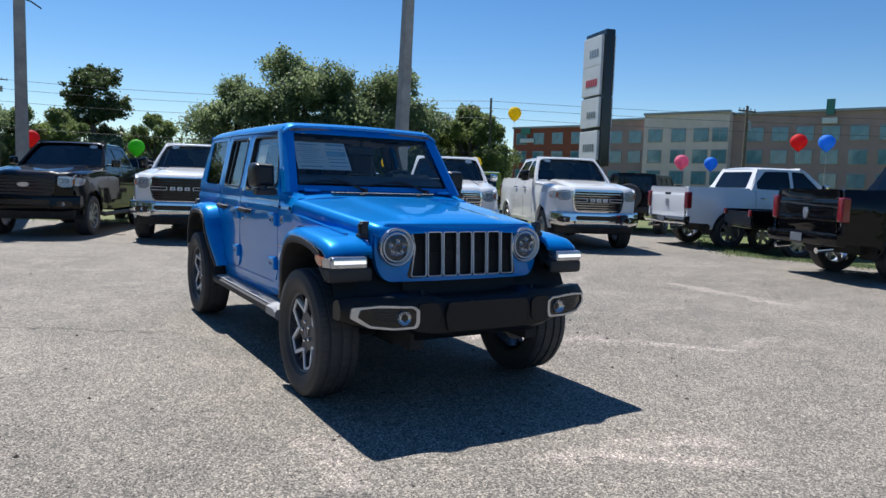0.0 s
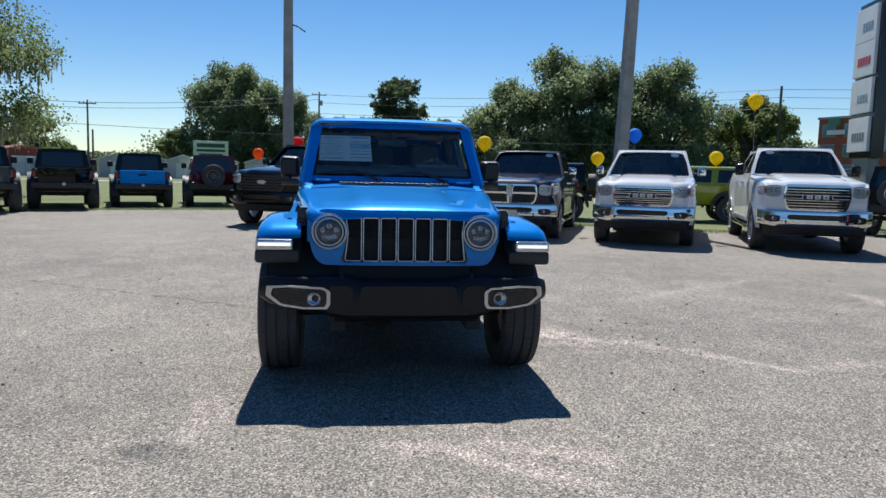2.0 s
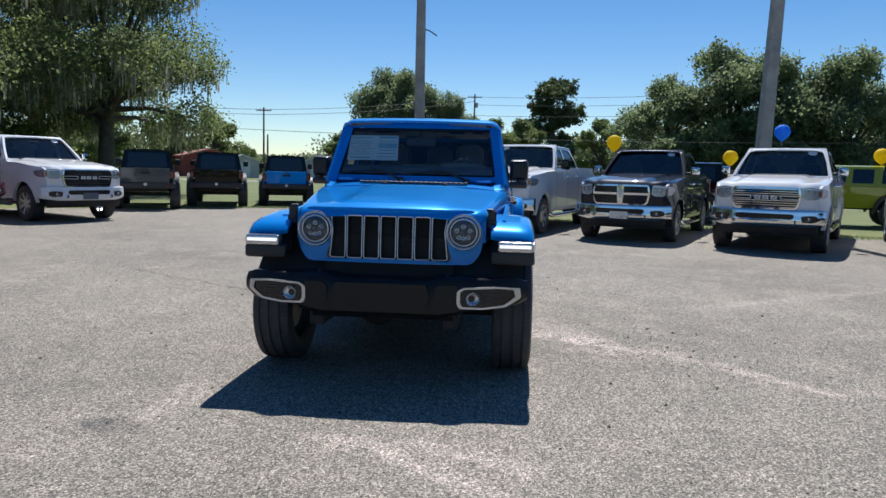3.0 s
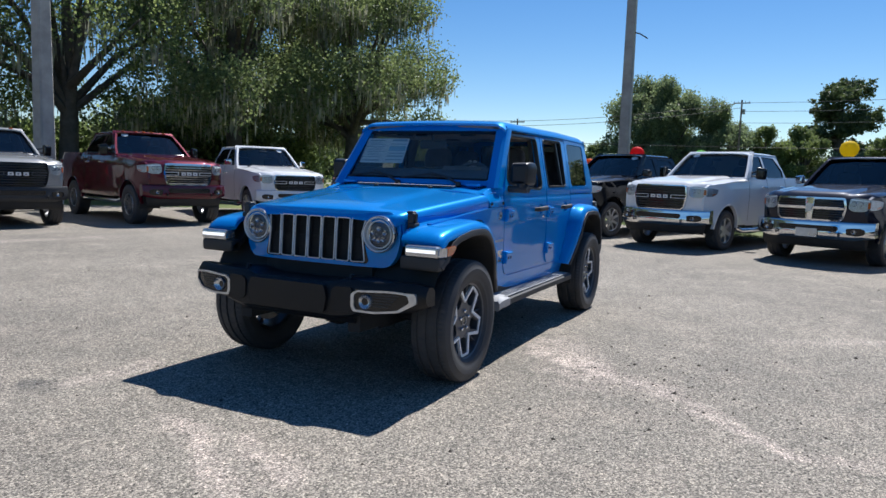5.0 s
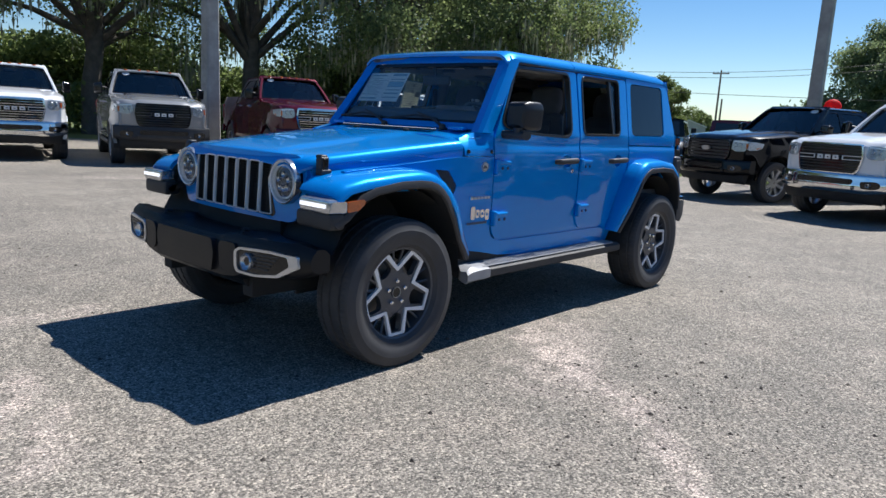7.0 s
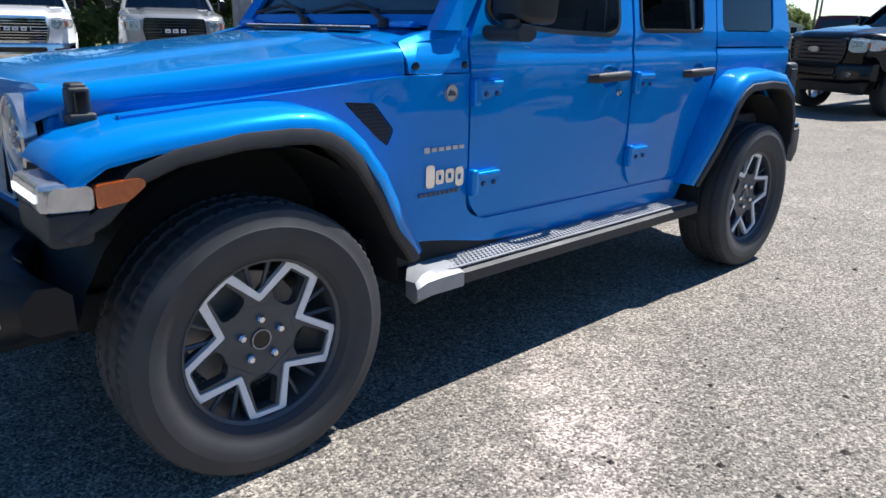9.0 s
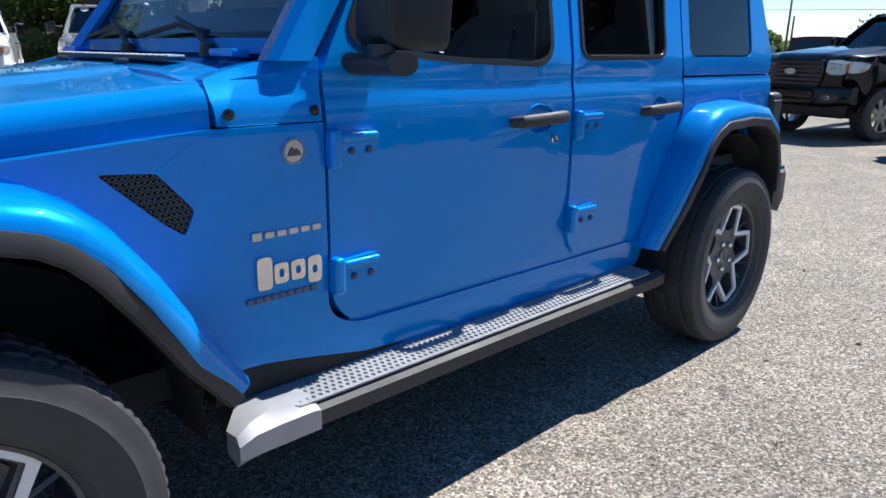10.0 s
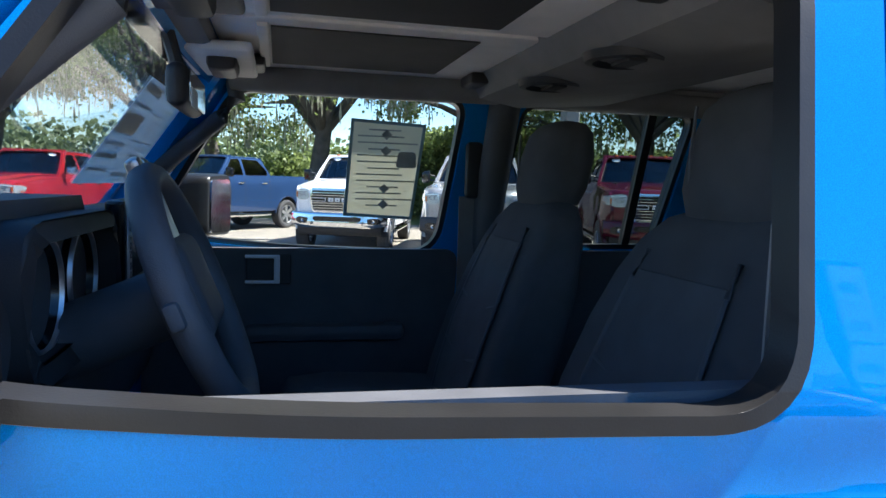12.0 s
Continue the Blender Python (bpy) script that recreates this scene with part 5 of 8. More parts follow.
def seat(x, y, rear=False):
    """A bucket seat: cushion and backrest with raised bolsters and piping, block-shaped headrest on two posts."""
    st = new("seat")
    st.parent = OFFROADER
    st.matrix_basis = pose(x, y, 0)
    w = 0.25
    ring = [2 * math.pi * k / 40 for k in range(40)]
    sq = lambda c, e: math.copysign(abs(c) ** e, c)
    rings = []
    for yy, hw, th, zc in ((-0.27, 0.19, 0.03, 0.87), (-0.25, 0.23, 0.06, 0.865), (-0.15, 0.25, 0.075, 0.86), (0.1, 0.255, 0.08, 0.845), (0.24, 0.25, 0.075, 0.83)):
        rings.append([(hw * sq(math.cos(a), 0.5), yy, zc + th * sq(math.sin(a), 0.6) + (0.035 * max(0.0, abs(sq(math.cos(a), 0.5)) - 0.6) / 0.4 if math.sin(a) > 0 else 0)) for a in ring])
    part("cushion", loft(rings), CLOTH, st, "", 60)
    part("cushion_centre", grid(8, 6, lambda u, v: ((2 * v - 1) * w * 0.52, -0.24 + 0.44 * u, 0.943 - 0.018 * u - 0.008 * (2 * v - 1) ** 2 - 0.02 * max(0, 0.15 - u) / 0.15), 0.02), CLOTH_LIGHT, st)
    levels = ((0, 0.20, 0.07), (0.06, 0.24, 0.085), (0.2, 0.255, 0.09), (0.45, 0.26, 0.09), (0.65, 0.25, 0.08), (0.8, 0.228, 0.07), (0.9, 0.20, 0.058), (0.97, 0.155, 0.045), (1.0, 0.10, 0.025))
    rings = []
    for f, hw, th in levels:
        yc, zc = 0.20 + 0.17 * f, 0.86 + 0.57 * f
        bolster = 0.05 * (1 - f) ** 0.5
        rings.append([(hw * sq(math.cos(a), 0.5), yc + th * sq(math.sin(a), 0.7) - (bolster * max(0.0, abs(sq(math.cos(a), 0.5)) - 0.62) / 0.38 if math.sin(a) < 0 else 0), zc) for a in ring])
    back = part("backrest", loft(rings), CLOTH, st, "charcoal cloth backrest with bolsters", 60)
    front = lambda u, f: (u, 0.20 + 0.17 * f - lerp([(a, c) for a, b2, c in levels], f) - 0.002, 0.86 + 0.57 * f)
    part("backrest_centre", grid(4, 12, lambda u, v: (front((2 * u - 1) * lerp([(0, 0.13), (0.5, 0.145), (0.85, 0.12)], v * 0.85), 0.06 + v * 0.76)[0], front(0, 0.06 + v * 0.76)[1] - 0.004, front(0, 0.06 + v * 0.76)[2]), 0.006, (0, 1, 0)), CLOTH_LIGHT, st, "", 60)
    for k in (-1, 1):
        part("piping", tube([(k * lerp([(0, 0.132), (0.5, 0.147), (0.9, 0.118)], f), front(0, f)[1] - 0.004, front(0, f)[2]) for f in (0.06, 0.2, 0.35, 0.5, 0.65, 0.8, 0.88)], 0.0045, 6), DASH, back)
    for f in (0.34, 0.56):
        part("piping", tube([(u, front(0, f)[1] - 0.005, front(0, f)[2] - 0.02 * (1 - (u / 0.14) ** 2)) for u in (-0.14, -0.07, 0, 0.07, 0.14)], 0.004, 6), DASH, back)
    hr = []
    for f, hw, th in ((0, 0.09, 0.035), (0.06, 0.118, 0.055), (0.25, 0.134, 0.066), (0.6, 0.138, 0.066), (0.85, 0.122, 0.058), (0.96, 0.09, 0.042), (1.0, 0.05, 0.02)):
        hr.append([(hw * sq(math.cos(a), 0.6), 0.372 + 0.035 * f + th * sq(math.sin(a), 0.75), 1.405 + 0.215 * f) for a in ring])
    head = part("headrest", loft(hr), CLOTH, st, "", 60)
    part("piping", tube([(u, 0.372 + 0.035 * 0.5 - 0.066, 1.41 + 0.2 * f) for u, f in ((-0.075, 0.12), (-0.08, 0.5), (-0.07, 0.9))], 0.003, 5), DASH, head)
    for dx in (-0.05, 0.05):
        part("headrest_post", tube([(dx, 0.36, 1.36), (dx, 0.375, 1.43)], 0.007, 8), CHROME, st)
    if not rear:
        part("belt_buckle", boxes(((math.copysign(0.27, -x), 0.12, 0.93), (0.03, 0.03, 0.08)), w=0.006), PLASTIC, st)
    return st


seat(0.37, 1.63), seat(-0.37, 1.60)
for x in (-0.45, 0.0, 0.45):
    seat(x, 2.45, True)
# roll bars, ceiling pads, dome lamp pod
for s in (1, -1):
    part("roll_bar", tube([(s * 0.60, 1.20, 1.715), (s * 0.575, 1.30, 1.71), (s * 0.575, 1.5, 1.712), (s * 0.575, 2.0, 1.715), (s * 0.575, 3.2, 1.70), (s * 0.60, 3.40, 1.3)], 0.036, 12), LINER_DARK, OFFROADER, "padded black roll bar")
    part("pillar_bar", tube([(s * 0.68, 1.90, 0.6), (s * 0.69, 1.90, 1.25), (s * 0.60, 1.93, 1.69)], 0.045, 12), DASH, OFFROADER)
    part("belt_guide", boxes(((s * 0.655, 1.86, 1.50), (0.03, 0.05, 0.16)), w=0.012), PLASTIC, OFFROADER)
    part("belt", boxes(((s * 0.66, 1.845, 1.15), (0.004, 0.048, 0.55))), LINER_DARK, OFFROADER)
    part("grab_handle", tube([(s * 0.67, 0.97, 1.44), (s * 0.635, 1.01, 1.465), (s * 0.625, 1.07, 1.52), (s * 0.62, 1.17, 1.61), (s * 0.612, 1.21, 1.66), (s * 0.62, 1.20, 1.72)], 0.022, 12), DASH, OFFROADER)
    visor = part("sun_visor", boxes(((s * 0.34, 1.19, 1.712), (0.38, 0.15, 0.02)), w=0.009, seg=3), DASH if s > 0 else LINER, OFFROADER, "dark sun visor" if s > 0 else "pale sun visor")
    part("visor_label", boxes(((s * 0.34, 1.20, 1.7015), (0.12, 0.05, 0.0015))), PAPER, visor)
    pad = part("ceiling_pad", boxes(((s * 0.292, 1.55, 1.752), (0.56, 0.72, 0.03)), w=0.012), LINER, OFFROADER, "pale underside of the roof panel")
    part("pad_recess", boxes(((s * 0.27, 1.50, 1.7365), (0.42, 0.40, 0.004))), UNDER, pad, "dark felt inset")
    part("pad_rib", boxes(((s * 0.27, 1.285, 1.735), (0.46, 0.022, 0.014)), w=0.005), LINER, pad)
    part("panel_latch", boxes(((s * 0.46, 1.80, 1.722), (0.11, 0.05, 0.03)), w=0.01), PLASTIC, pad)
    part("panel_catch", boxes(((s * 0.42, 1.26, 1.722), (0.13, 0.05, 0.028)), w=0.01), PLASTIC, pad)
part("cross_bar", tube([(-0.575, 1.97, 1.715), (-0.3, 1.97, 1.725), (0.3, 1.97, 1.725), (0.575, 1.97, 1.715)], 0.036, 12), LINER_DARK, OFFROADER)
pod = part("sound_bar", loft([[(x, y, z) for y, z in ((1.80, 1.745), (1.84, 1.69), (1.95, 1.67), (2.20, 1.69), (2.32, 1.745))] for x in (-0.55, -0.42, 0.42, 0.55)]), LINER_DARK, OFFROADER, "dark overhead speaker bar", 40)
for x in (-0.17, 0.17):
    part("dome_ring", moved(lathe([(0.0, 0.055), (-0.01, 0.062), (-0.008, 0.075), (0.006, 0.08)], 28, "z"), x, 1.90, 1.682), PLASTIC, pod)
    part("dome_lamp", boxes(((x, 1.90, 1.675), (0.07, 0.035, 0.008)), w=0.003), PLASTIC_GREY, pod)
for s in (1, -1):
    part("roof_edge_trim", loft([[(s * x, y, z) for x, z in ((0.55, 1.748), (0.62, 1.742), (0.655, 1.722), (0.64, 1.712), (0.60, 1.728), (0.55, 1.736))] for y in (1.12, 1.9, 3.38)]), LINER_DARK, OFFROADER, "dark moulded edge of the ceiling", 60)
part("ceiling_rear", boxes(((0, 2.85, 1.765), (1.22, 1.1, 0.02)), w=0.006), LINER, OFFROADER)
part("screen_header", boxes(((0, 1.155, 1.735), (1.22, 0.07, 0.05)), w=0.015), LINER_DARK, OFFROADER)
for x in (-0.30, 0.30):
    part("header_latch", boxes(((x, 1.20, 1.70), (0.14, 0.06, 0.05)), w=0.014), PLASTIC, OFFROADER)
rv = part("rear_mirror", boxes(((0.0, 1.16, 1.60), (0.25, 0.035, 0.07)), w=0.016, seg=3), PLASTIC, OFFROADER, "black rear-view mirror")
part("mirror_face", boxes(((0.0, 1.179, 1.60), (0.225, 0.004, 0.052)), w=0.002), CHROME, rv)
part("film_edge", boxes(((0.07, 1.182, 1.582), (0.09, 0.001, 0.03))), PAPER, rv, "torn end of the clear film")
part("mirror_stem", tube([(0, 1.15, 1.63), (0, 1.13, 1.70)], 0.012, 8), PLASTIC, rv)
for s in (1, -1):
    part("inner_handle", boxes(((s * 0.676, 1.275, 1.246), (0.022, 0.09, 0.009)), ((s * 0.676, 1.275, 1.176), (0.022, 0.09, 0.009)), ((s * 0.676, 1.315, 1.211), (0.022, 0.016, 0.079)), w=0.003), SLOT_SILVER, OFFROADER, "bright inner door handle frame")
    part("handle_cup", boxes(((s * 0.680, 1.293, 1.211), (0.012, 0.12, 0.084)), w=0.005), PLASTIC, OFFROADER)
    part("armrest", boxes(((s * 0.70, 1.45, 1.03), (0.07, 0.45, 0.05)), w=0.02), DASH, OFFROADER)
wstick = tagged(part("window_form", plate([(1.482, 1.36), (1.682, 1.352), (1.706, 1.622), (1.495, 1.63)], [], 0.001, on_side(-1, -0.026), [1.4, 1.5], 0), FORM), "printed form stuck on the passenger window", "sticker")
wstick.matrix_basis = OFFROADER.matrix_basis.copy()
bm = bmesh.new()
for i in range(13):
    z = 1.60 - i * 0.0175
    y0 = 1.515 + 0.03 * (i % 3 == 0)
    merge(bm, plate([(y0, z), (y0 + 0.09 + 0.04 * ((i * 7) % 3), z), (y0 + 0.09 + 0.04 * ((i * 7) % 3), z + 0.004), (y0, z + 0.004)], [], 0.0006, on_side(-1, -0.0285), (), 0))
for z in (1.59, 1.545, 1.44, 1.395):
    merge(bm, plate([(1.58, z), (1.595, z + 0.014), (1.61, z), (1.595, z - 0.014)], [], 0.0006, on_side(-1, -0.0285), (), 0))
merge(bm, plate(rpoly([(1.625, 1.50), (1.685, 1.50), (1.68, 1.545), (1.63, 1.545)], 0.01), [], 0.0006, on_side(-1, -0.0285), (), 0))
part("print", bm, INK_SOFT, wstick)
edge_line = [(1.482, 1.36), (1.682, 1.352), (1.706, 1.622), (1.495, 1.63)]
part("border", plate(edge_line, [[(1.492, 1.369), (1.503, 1.621), (1.696, 1.614), (1.674, 1.361)]], 0.0006, on_side(-1, -0.0285), (), 0), INK_BLUE, wstick, "pale blue printed border")

# printed line on the screen's film
def lettering(name, words, size, m, material, parent):
    """Raised lettering in the built-in font as a mesh part."""
    cu = bpy.data.curves.new(name, "FONT")
    cu.body, cu.size, cu.extrude, cu.align_x, cu.align_y, cu.resolution_u = words, size, 0.0004, "CENTER", "CENTER", 2
    tmp = bpy.data.objects.new(name, cu)
    bpy.context.scene.collection.objects.link(tmp)
    bpy.context.view_layer.update()
    me = bpy.data.meshes.new_from_object(tmp)
    bpy.data.objects.remove(tmp)
    me.materials.clear()
    me.materials.append(material)
    return shared(name, me, parent, m)


lettering("printed_words", "DO NOT PRESS", 0.017, pose(0.125, 1.0935, 1.352) @ pose(0, 0, 0, 90, 0, 180) @ pose(0, 0, 0, 0, 0, 90), INK, scr)


LAMP_BODY = surf("smoked_lamp_housing", (0.55, 0.56, 0.58), 0.2, 0.4, 0.15, 20, 200, 0.05)
LETTER = surf("bright_letter_silver", (0.72, 0.72, 0.73), 0.45, 0.2, 0.06, 8, 300, 0.02)


# ---- parked pickups: nose towards local -y, front axle at y = 0 ----
def shared_wheels():
    kit = thing("kit", "kit", "kit", pose(0, 0, 0))
    out = {}
    for style, r, w, rim in (("six", 0.41, 0.28, 0.255), ("eight", 0.41, 0.28, 0.26), ("dark", 0.42, 0.29, 0.225)):
        hub = wheel(kit, 0, 0, 0, 1, r, w, rim, style)
        out[style] = [(c.name.split(".")[0], c.data) for c in hub.children]
        for c in list(hub.children) + [hub]:
            bpy.data.objects.remove(c)
    bpy.data.objects.remove(kit)
    return out


WHEELS = shared_wheels()


def far_wheel(parent, x, y, r, side, style):
    hub = new("wheel")
    hub.parent = parent
    k = r / (0.42 if style == "dark" else 0.41)
    hub.matrix_basis = pose(x, y, r - 0.004, random.Random(int(x * 31 + y * 17)).uniform(0, 90), 0, 0 if side > 0 else 180) @ Matrix.Diagonal((k, k, k, 1))
    for name, data in WHEELS[style]:
        if name in ("tyre", "rim", "spoke", "centre_cap"):
            shared(name, data, hub, Matrix())


def pickup(label, m, body, wb=3.67, lift=0.0, face="bars", bumper=CHROME, frame=CHROME, style="six", hd=False, lamps=False, tag=False, low=None):
    T = thing("pickup_truck", label, "pickup truck", m, "parked vehicles on the lot")
    h = lift + (0.13 if hd else 0.065)
    zn, zc, zb, zr, bed = 1.225 + h, 1.315 + h, 1.36 + h, 1.90 + h, 1.38 + h
    tail, cab, sill, tr = wb + 1.12, 3.12, 0.50 + lift, 0.41 + lift * 0.4
    arch, wz = tr + 0.085, tr + 0.02
    prof = [(0.40 + lift, 0.935), (0.52 + lift, 0.962), (0.66 + lift, 0.972), (0.80 + lift, 0.972), (0.95 + lift, 0.980), (1.08 + h, 0.982), (1.17 + h, 0.968), (1.24 + h, 0.955), (zb - 0.04, 0.940), (zb, 0.920), (zb + 0.1, 0.90)]
    nose = lambda x: -0.93 + 0.24 * (abs(x) / 0.95) ** 3.2

    def wide(u, v):
        """Half the body's width at u along it and v up: tucked sill, swelling wings, rounded nose."""
        x = lerp(prof, v) - 0.155 * (max(0.0, -0.20 - u) / 0.68) ** 2.3 - 0.03 * max(0.0, (u - wb - 0.6) / 0.5) ** 2
        for yc in (0, wb):
            d = math.hypot(u - yc, v - wz)
            x += 0.036 * math.exp(-(max(0.0, d - arch) / 0.15) ** 2) * (1 if v < 1.22 + h else 0.4)
        return x
    place = lambda s, out=0.0: (lambda u, v, d: (s * (wide(u, v) + out - d), u, v))
    upper = lambda s, out=0.0: (lambda u, v, d: (s * (0.922 - (v - zb) * 0.26 - 0.22 * (v - zb) ** 2 + out - d), u, v))
    vcut = [0.52 + lift, 0.62 + lift, 0.72 + lift, 0.82 + lift, 0.92 + lift, 1.0 + lift, 1.08 + h, 1.17 + h, 1.24 + h]
    ucut = [-0.7, -0.6, -0.5, -0.4, -0.3, -0.15, 0, 0.15, 0.3, 0.42, 0.55, 0.7, 1.0, 1.9, wb - 0.7, wb - 0.5, wb - 0.35, wb - 0.15, wb, wb + 0.15, wb + 0.35, wb + 0.5, wb + 0.7]
    side = [(-0.78, 0.70 + lift), (-0.79, 0.95 + lift), (-0.76, zn - 0.10), (-0.66, zn - 0.045), (-0.3, zn - 0.01), (0.3, zc - 0.05), (0.85, zc - 0.01), (1.0, zb), (cab, zb), (cab + 0.01, bed - 0.02), (cab + 0.04, bed + 0.02), (tail - 0.03, bed + 0.02), (tail, bed), (tail + 0.02, 0.72 + lift), (tail - 0.06, 0.60 + lift), (wb + arch + 0.08, 0.58 + lift)]
    side += arc(wb, wz, arch, 8, 172, 20) + [(wb - arch - 0.08, sill), (arch + 0.08, sill)] + arc(0, wz, arch, 8, 172, 20) + [(-arch - 0.06, 0.60 + lift)]
    strip = lambda pts, s, out, th, mat, nm, par=T: part(nm, plate(pts, [], th, place(s, out), vcut, 0), mat, par)
    for s in (1, -1):
        bm = plate(side, [], 0.05, lambda u, v, d: (u, v, d), vcut, 0)
        for c in ucut:
            bmesh.ops.bisect_plane(bm, geom=list(bm.verts) + list(bm.edges) + list(bm.faces), plane_co=(c, 0, 0), plane_no=(1, 0, 0))
        for v in bm.verts:
            v.co = Vector(place(s)(v.co.x, v.co.y, v.co.z))
        part("body_side", bm, body, T, "", 40)
        for yc in (0, wb):
            ring = arc(yc, wz, arch + 0.022, 2, 178, 22) + arc(yc, wz, arch - 0.012, 178, 2, 22)
            part("arch_lip", plate(ring, [], 0.06, place(s, 0.006), [], 0.005), low or body, T)
            part("arch_liner", loft([[(s * x, yc + arch * math.cos(radians(a)), wz + arch * math.sin(radians(a))) for x in (0.5, 0.955)] for a in range(-10, 191, 20)], False, False), UNDER, T)
            far_wheel(T, s * 0.86, yc, tr, s, style)
        # cab glass house
        fw = rpoly([(1.20, zb + 0.035), (1.60, zr - 0.085), (1.90, zr - 0.07), (1.92, zb + 0.03)], 0.04)
        rw = rpoly([(2.04, zb + 0.03), (2.02, zr - 0.07), (2.66, zr - 0.085), (2.94, zb + 0.18), (2.94, zb + 0.045)], 0.04)
        house = rpoly([(0.95, zb - 0.005, 0), (1.53, zr - 0.005), (2.80, zr - 0.005), (cab, zb - 0.005, 0)], 0.07)
        part("cab_side", plate(house, [grown(fw, 0.012)[::-1], grown(rw, 0.012)[::-1]], 0.05, upper(s), [zb + 0.1, zb + 0.2, zb + 0.3, zb + 0.4, zb + 0.48], 0.008), body, T, "", 40)
        for w in (fw, rw):
            part("window_seal", plate(grown(w, 0.014), [grown(w, -0.008)[::-1]], 0.03, upper(s, 0.001), [zb + 0.15, zb + 0.3], 0), GLOSS_BLACK, T)
            part("side_window", plate(grown(w, 0.004), [], 0.01, upper(s, -0.012), [zb + 0.15, zb + 0.3], 0), PANE_DARK, T)
        for y in (1.02, 1.97, 3.0):
            strip([(y, 0.58 + lift), (y + 0.009, 0.58 + lift), (y + 0.009, zb - 0.01), (y, zb - 0.01)], s, 0.0015, 0.004, UNDER, "door_gap")
        strip([(1.0, sill - 0.02), (wb - arch - 0.1, sill - 0.02), (wb - arch - 0.1, sill + 0.06), (1.0, sill + 0.06)], s, 0.004, 0.02, low or body, "sill_moulding")
        for y in (1.80, 2.78):
            hx = wide(y, 1.16 + h)
            part("door_handle", tube([(s * (hx - 0.01), y - 0.10, 1.165 + h), (s * (hx + 0.03), y - 0.07, 1.168 + h), (s * (hx + 0.033), y + 0.06, 1.17 + h), (s * (hx - 0.01), y + 0.09, 1.17 + h)], 0.019, 8), frame if frame is CHROME else body, T)
        part("side_step", tube([(s * 0.90, 0.62, sill - 0.06), (s * 0.97, 0.74, sill - 0.12), (s * 0.97, wb - 0.78, sill - 0.12), (s * 0.90, wb - 0.66, sill - 0.06)], 0.05, 10), CHROME if frame is CHROME else PLASTIC, T)
        # mirror on its arms
        mh = 0.27 if hd else 0.18
        rings = [[(s * (1.10 + (0.03 if hd else 0) + px * 0.095 * k), y + 0.03 * px, 1.46 + h + pz * mh / 2 * k) for px, pz in rpoly([(-1, -0.9), (0.9, -1), (1.0, 0.8), (-0.9, 1)], 0.4, 4)] for y, k in ((1.10, 0.55), (1.115, 0.85), (1.15, 1.0), (1.21, 1.0), (1.225, 0.94))]
        mr = part("mirror", loft(rings), (frame if frame is CHROME and not hd else GLOSS_BLACK) if face != "oval" else GLOSS_BLACK, T, "", 40)
        for dz in ((0.05, -0.07) if hd else (-0.04,)):
            part("mirror_arm", tube([(s * 0.90, 1.25, 1.44 + h + dz * 0.6), (s * 1.10, 1.19, 1.46 + h + dz)], 0.024, 8, True, 0.7), PLASTIC, mr)
        part("mirror_glass", boxes(((s * (1.10 + (0.03 if hd else 0)), 1.228, 1.46 + h), (0.16, 0.006, mh * 0.82)), w=0.002), CHROME, mr)
        # lamps that wrap round the corner
        face_at = lambda o: (lambda u, v, d: (u, nose(u) - o + d + 0.10 * max(0, v - zn + 0.16), v))
        z0, z1 = 0.955 + h, 1.15 + h
        HL = rpoly([(s * x, z) for x, z in ((0.60, z0 + 0.015), (0.615, z1 - 0.01), (0.72, z1), (0.905, z1 - 0.03), (0.90, z0 + 0.01), (0.80, z0 - 0.03), (0.66, z0 - 0.03))], 0.03)
        uc = [s * x for x in (0.66, 0.72, 0.78, 0.83, 0.87)]
        hl = part("headlamp", plate(HL, [], 0.05, face_at(0.022), uc, 0.004, 0), LAMP_BODY, T, "clear wrap-round headlamp", 40)
        for px, pw, pz in ((0.675, 0.038, 0.0), (0.765, 0.036, 0.0)):
            part("lamp_pod", moved(lathe([(0.03, 0.012), (0.012, 0.030), (-0.004, pw), (0.004, pw + 0.008)], 18, "y"), s * px, nose(px) - 0.03, (z0 + z1) / 2 + pz), LAMP_RING, hl)
        part("lamp_brow", plate([(s * 0.63, z1 - 0.032), (s * 0.63, z1 - 0.018), (s * 0.87, z1 - 0.040), (s * 0.87, z1 - 0.054)], [], 0.01, face_at(0.030), uc, 0, 0), SLOT_SILVER, hl)
        part("corner_lens", plate(rpoly([(s * x, z) for x, z in ((0.855, z0 + 0.02), (0.855, z1 - 0.06), (0.888, z1 - 0.07), (0.888, z0 + 0.03))], 0.01), [], 0.01, face_at(0.030), uc, 0, 0), AMBER, hl)
        part("lens", plate(grown(HL, -0.004), [], 0.004, face_at(0.046), uc, 0, 0), LENS, hl).visible_shadow = False
        SL = rpoly([(-0.74, z0 - 0.005), (-0.74, z1 - 0.025), (-0.60, z1 - 0.03), (-0.42, z1 - 0.055), (-0.46, z0 + 0.05), (-0.58, z0 + 0.005)], 0.02)
        part("lamp_side", plate(SL, [], 0.03, place(s, 0.006), [z0 + 0.06, z0 + 0.12], 0.003), LAMP_BODY, hl, "clear side of the headlamp", 40)
        part("side_marker", plate(rpoly([(-0.60, z0 + 0.02), (-0.60, z0 + 0.045), (-0.49, z0 + 0.065), (-0.51, z0 + 0.045)], 0.006), [], 0.006, place(s, 0.011), (), 0), AMBER, hl)
        part("side_lens", plate(grown(SL, -0.003), [], 0.003, place(s, 0.016), [z0 + 0.06, z0 + 0.12], 0), LENS, hl).visible_shadow = False
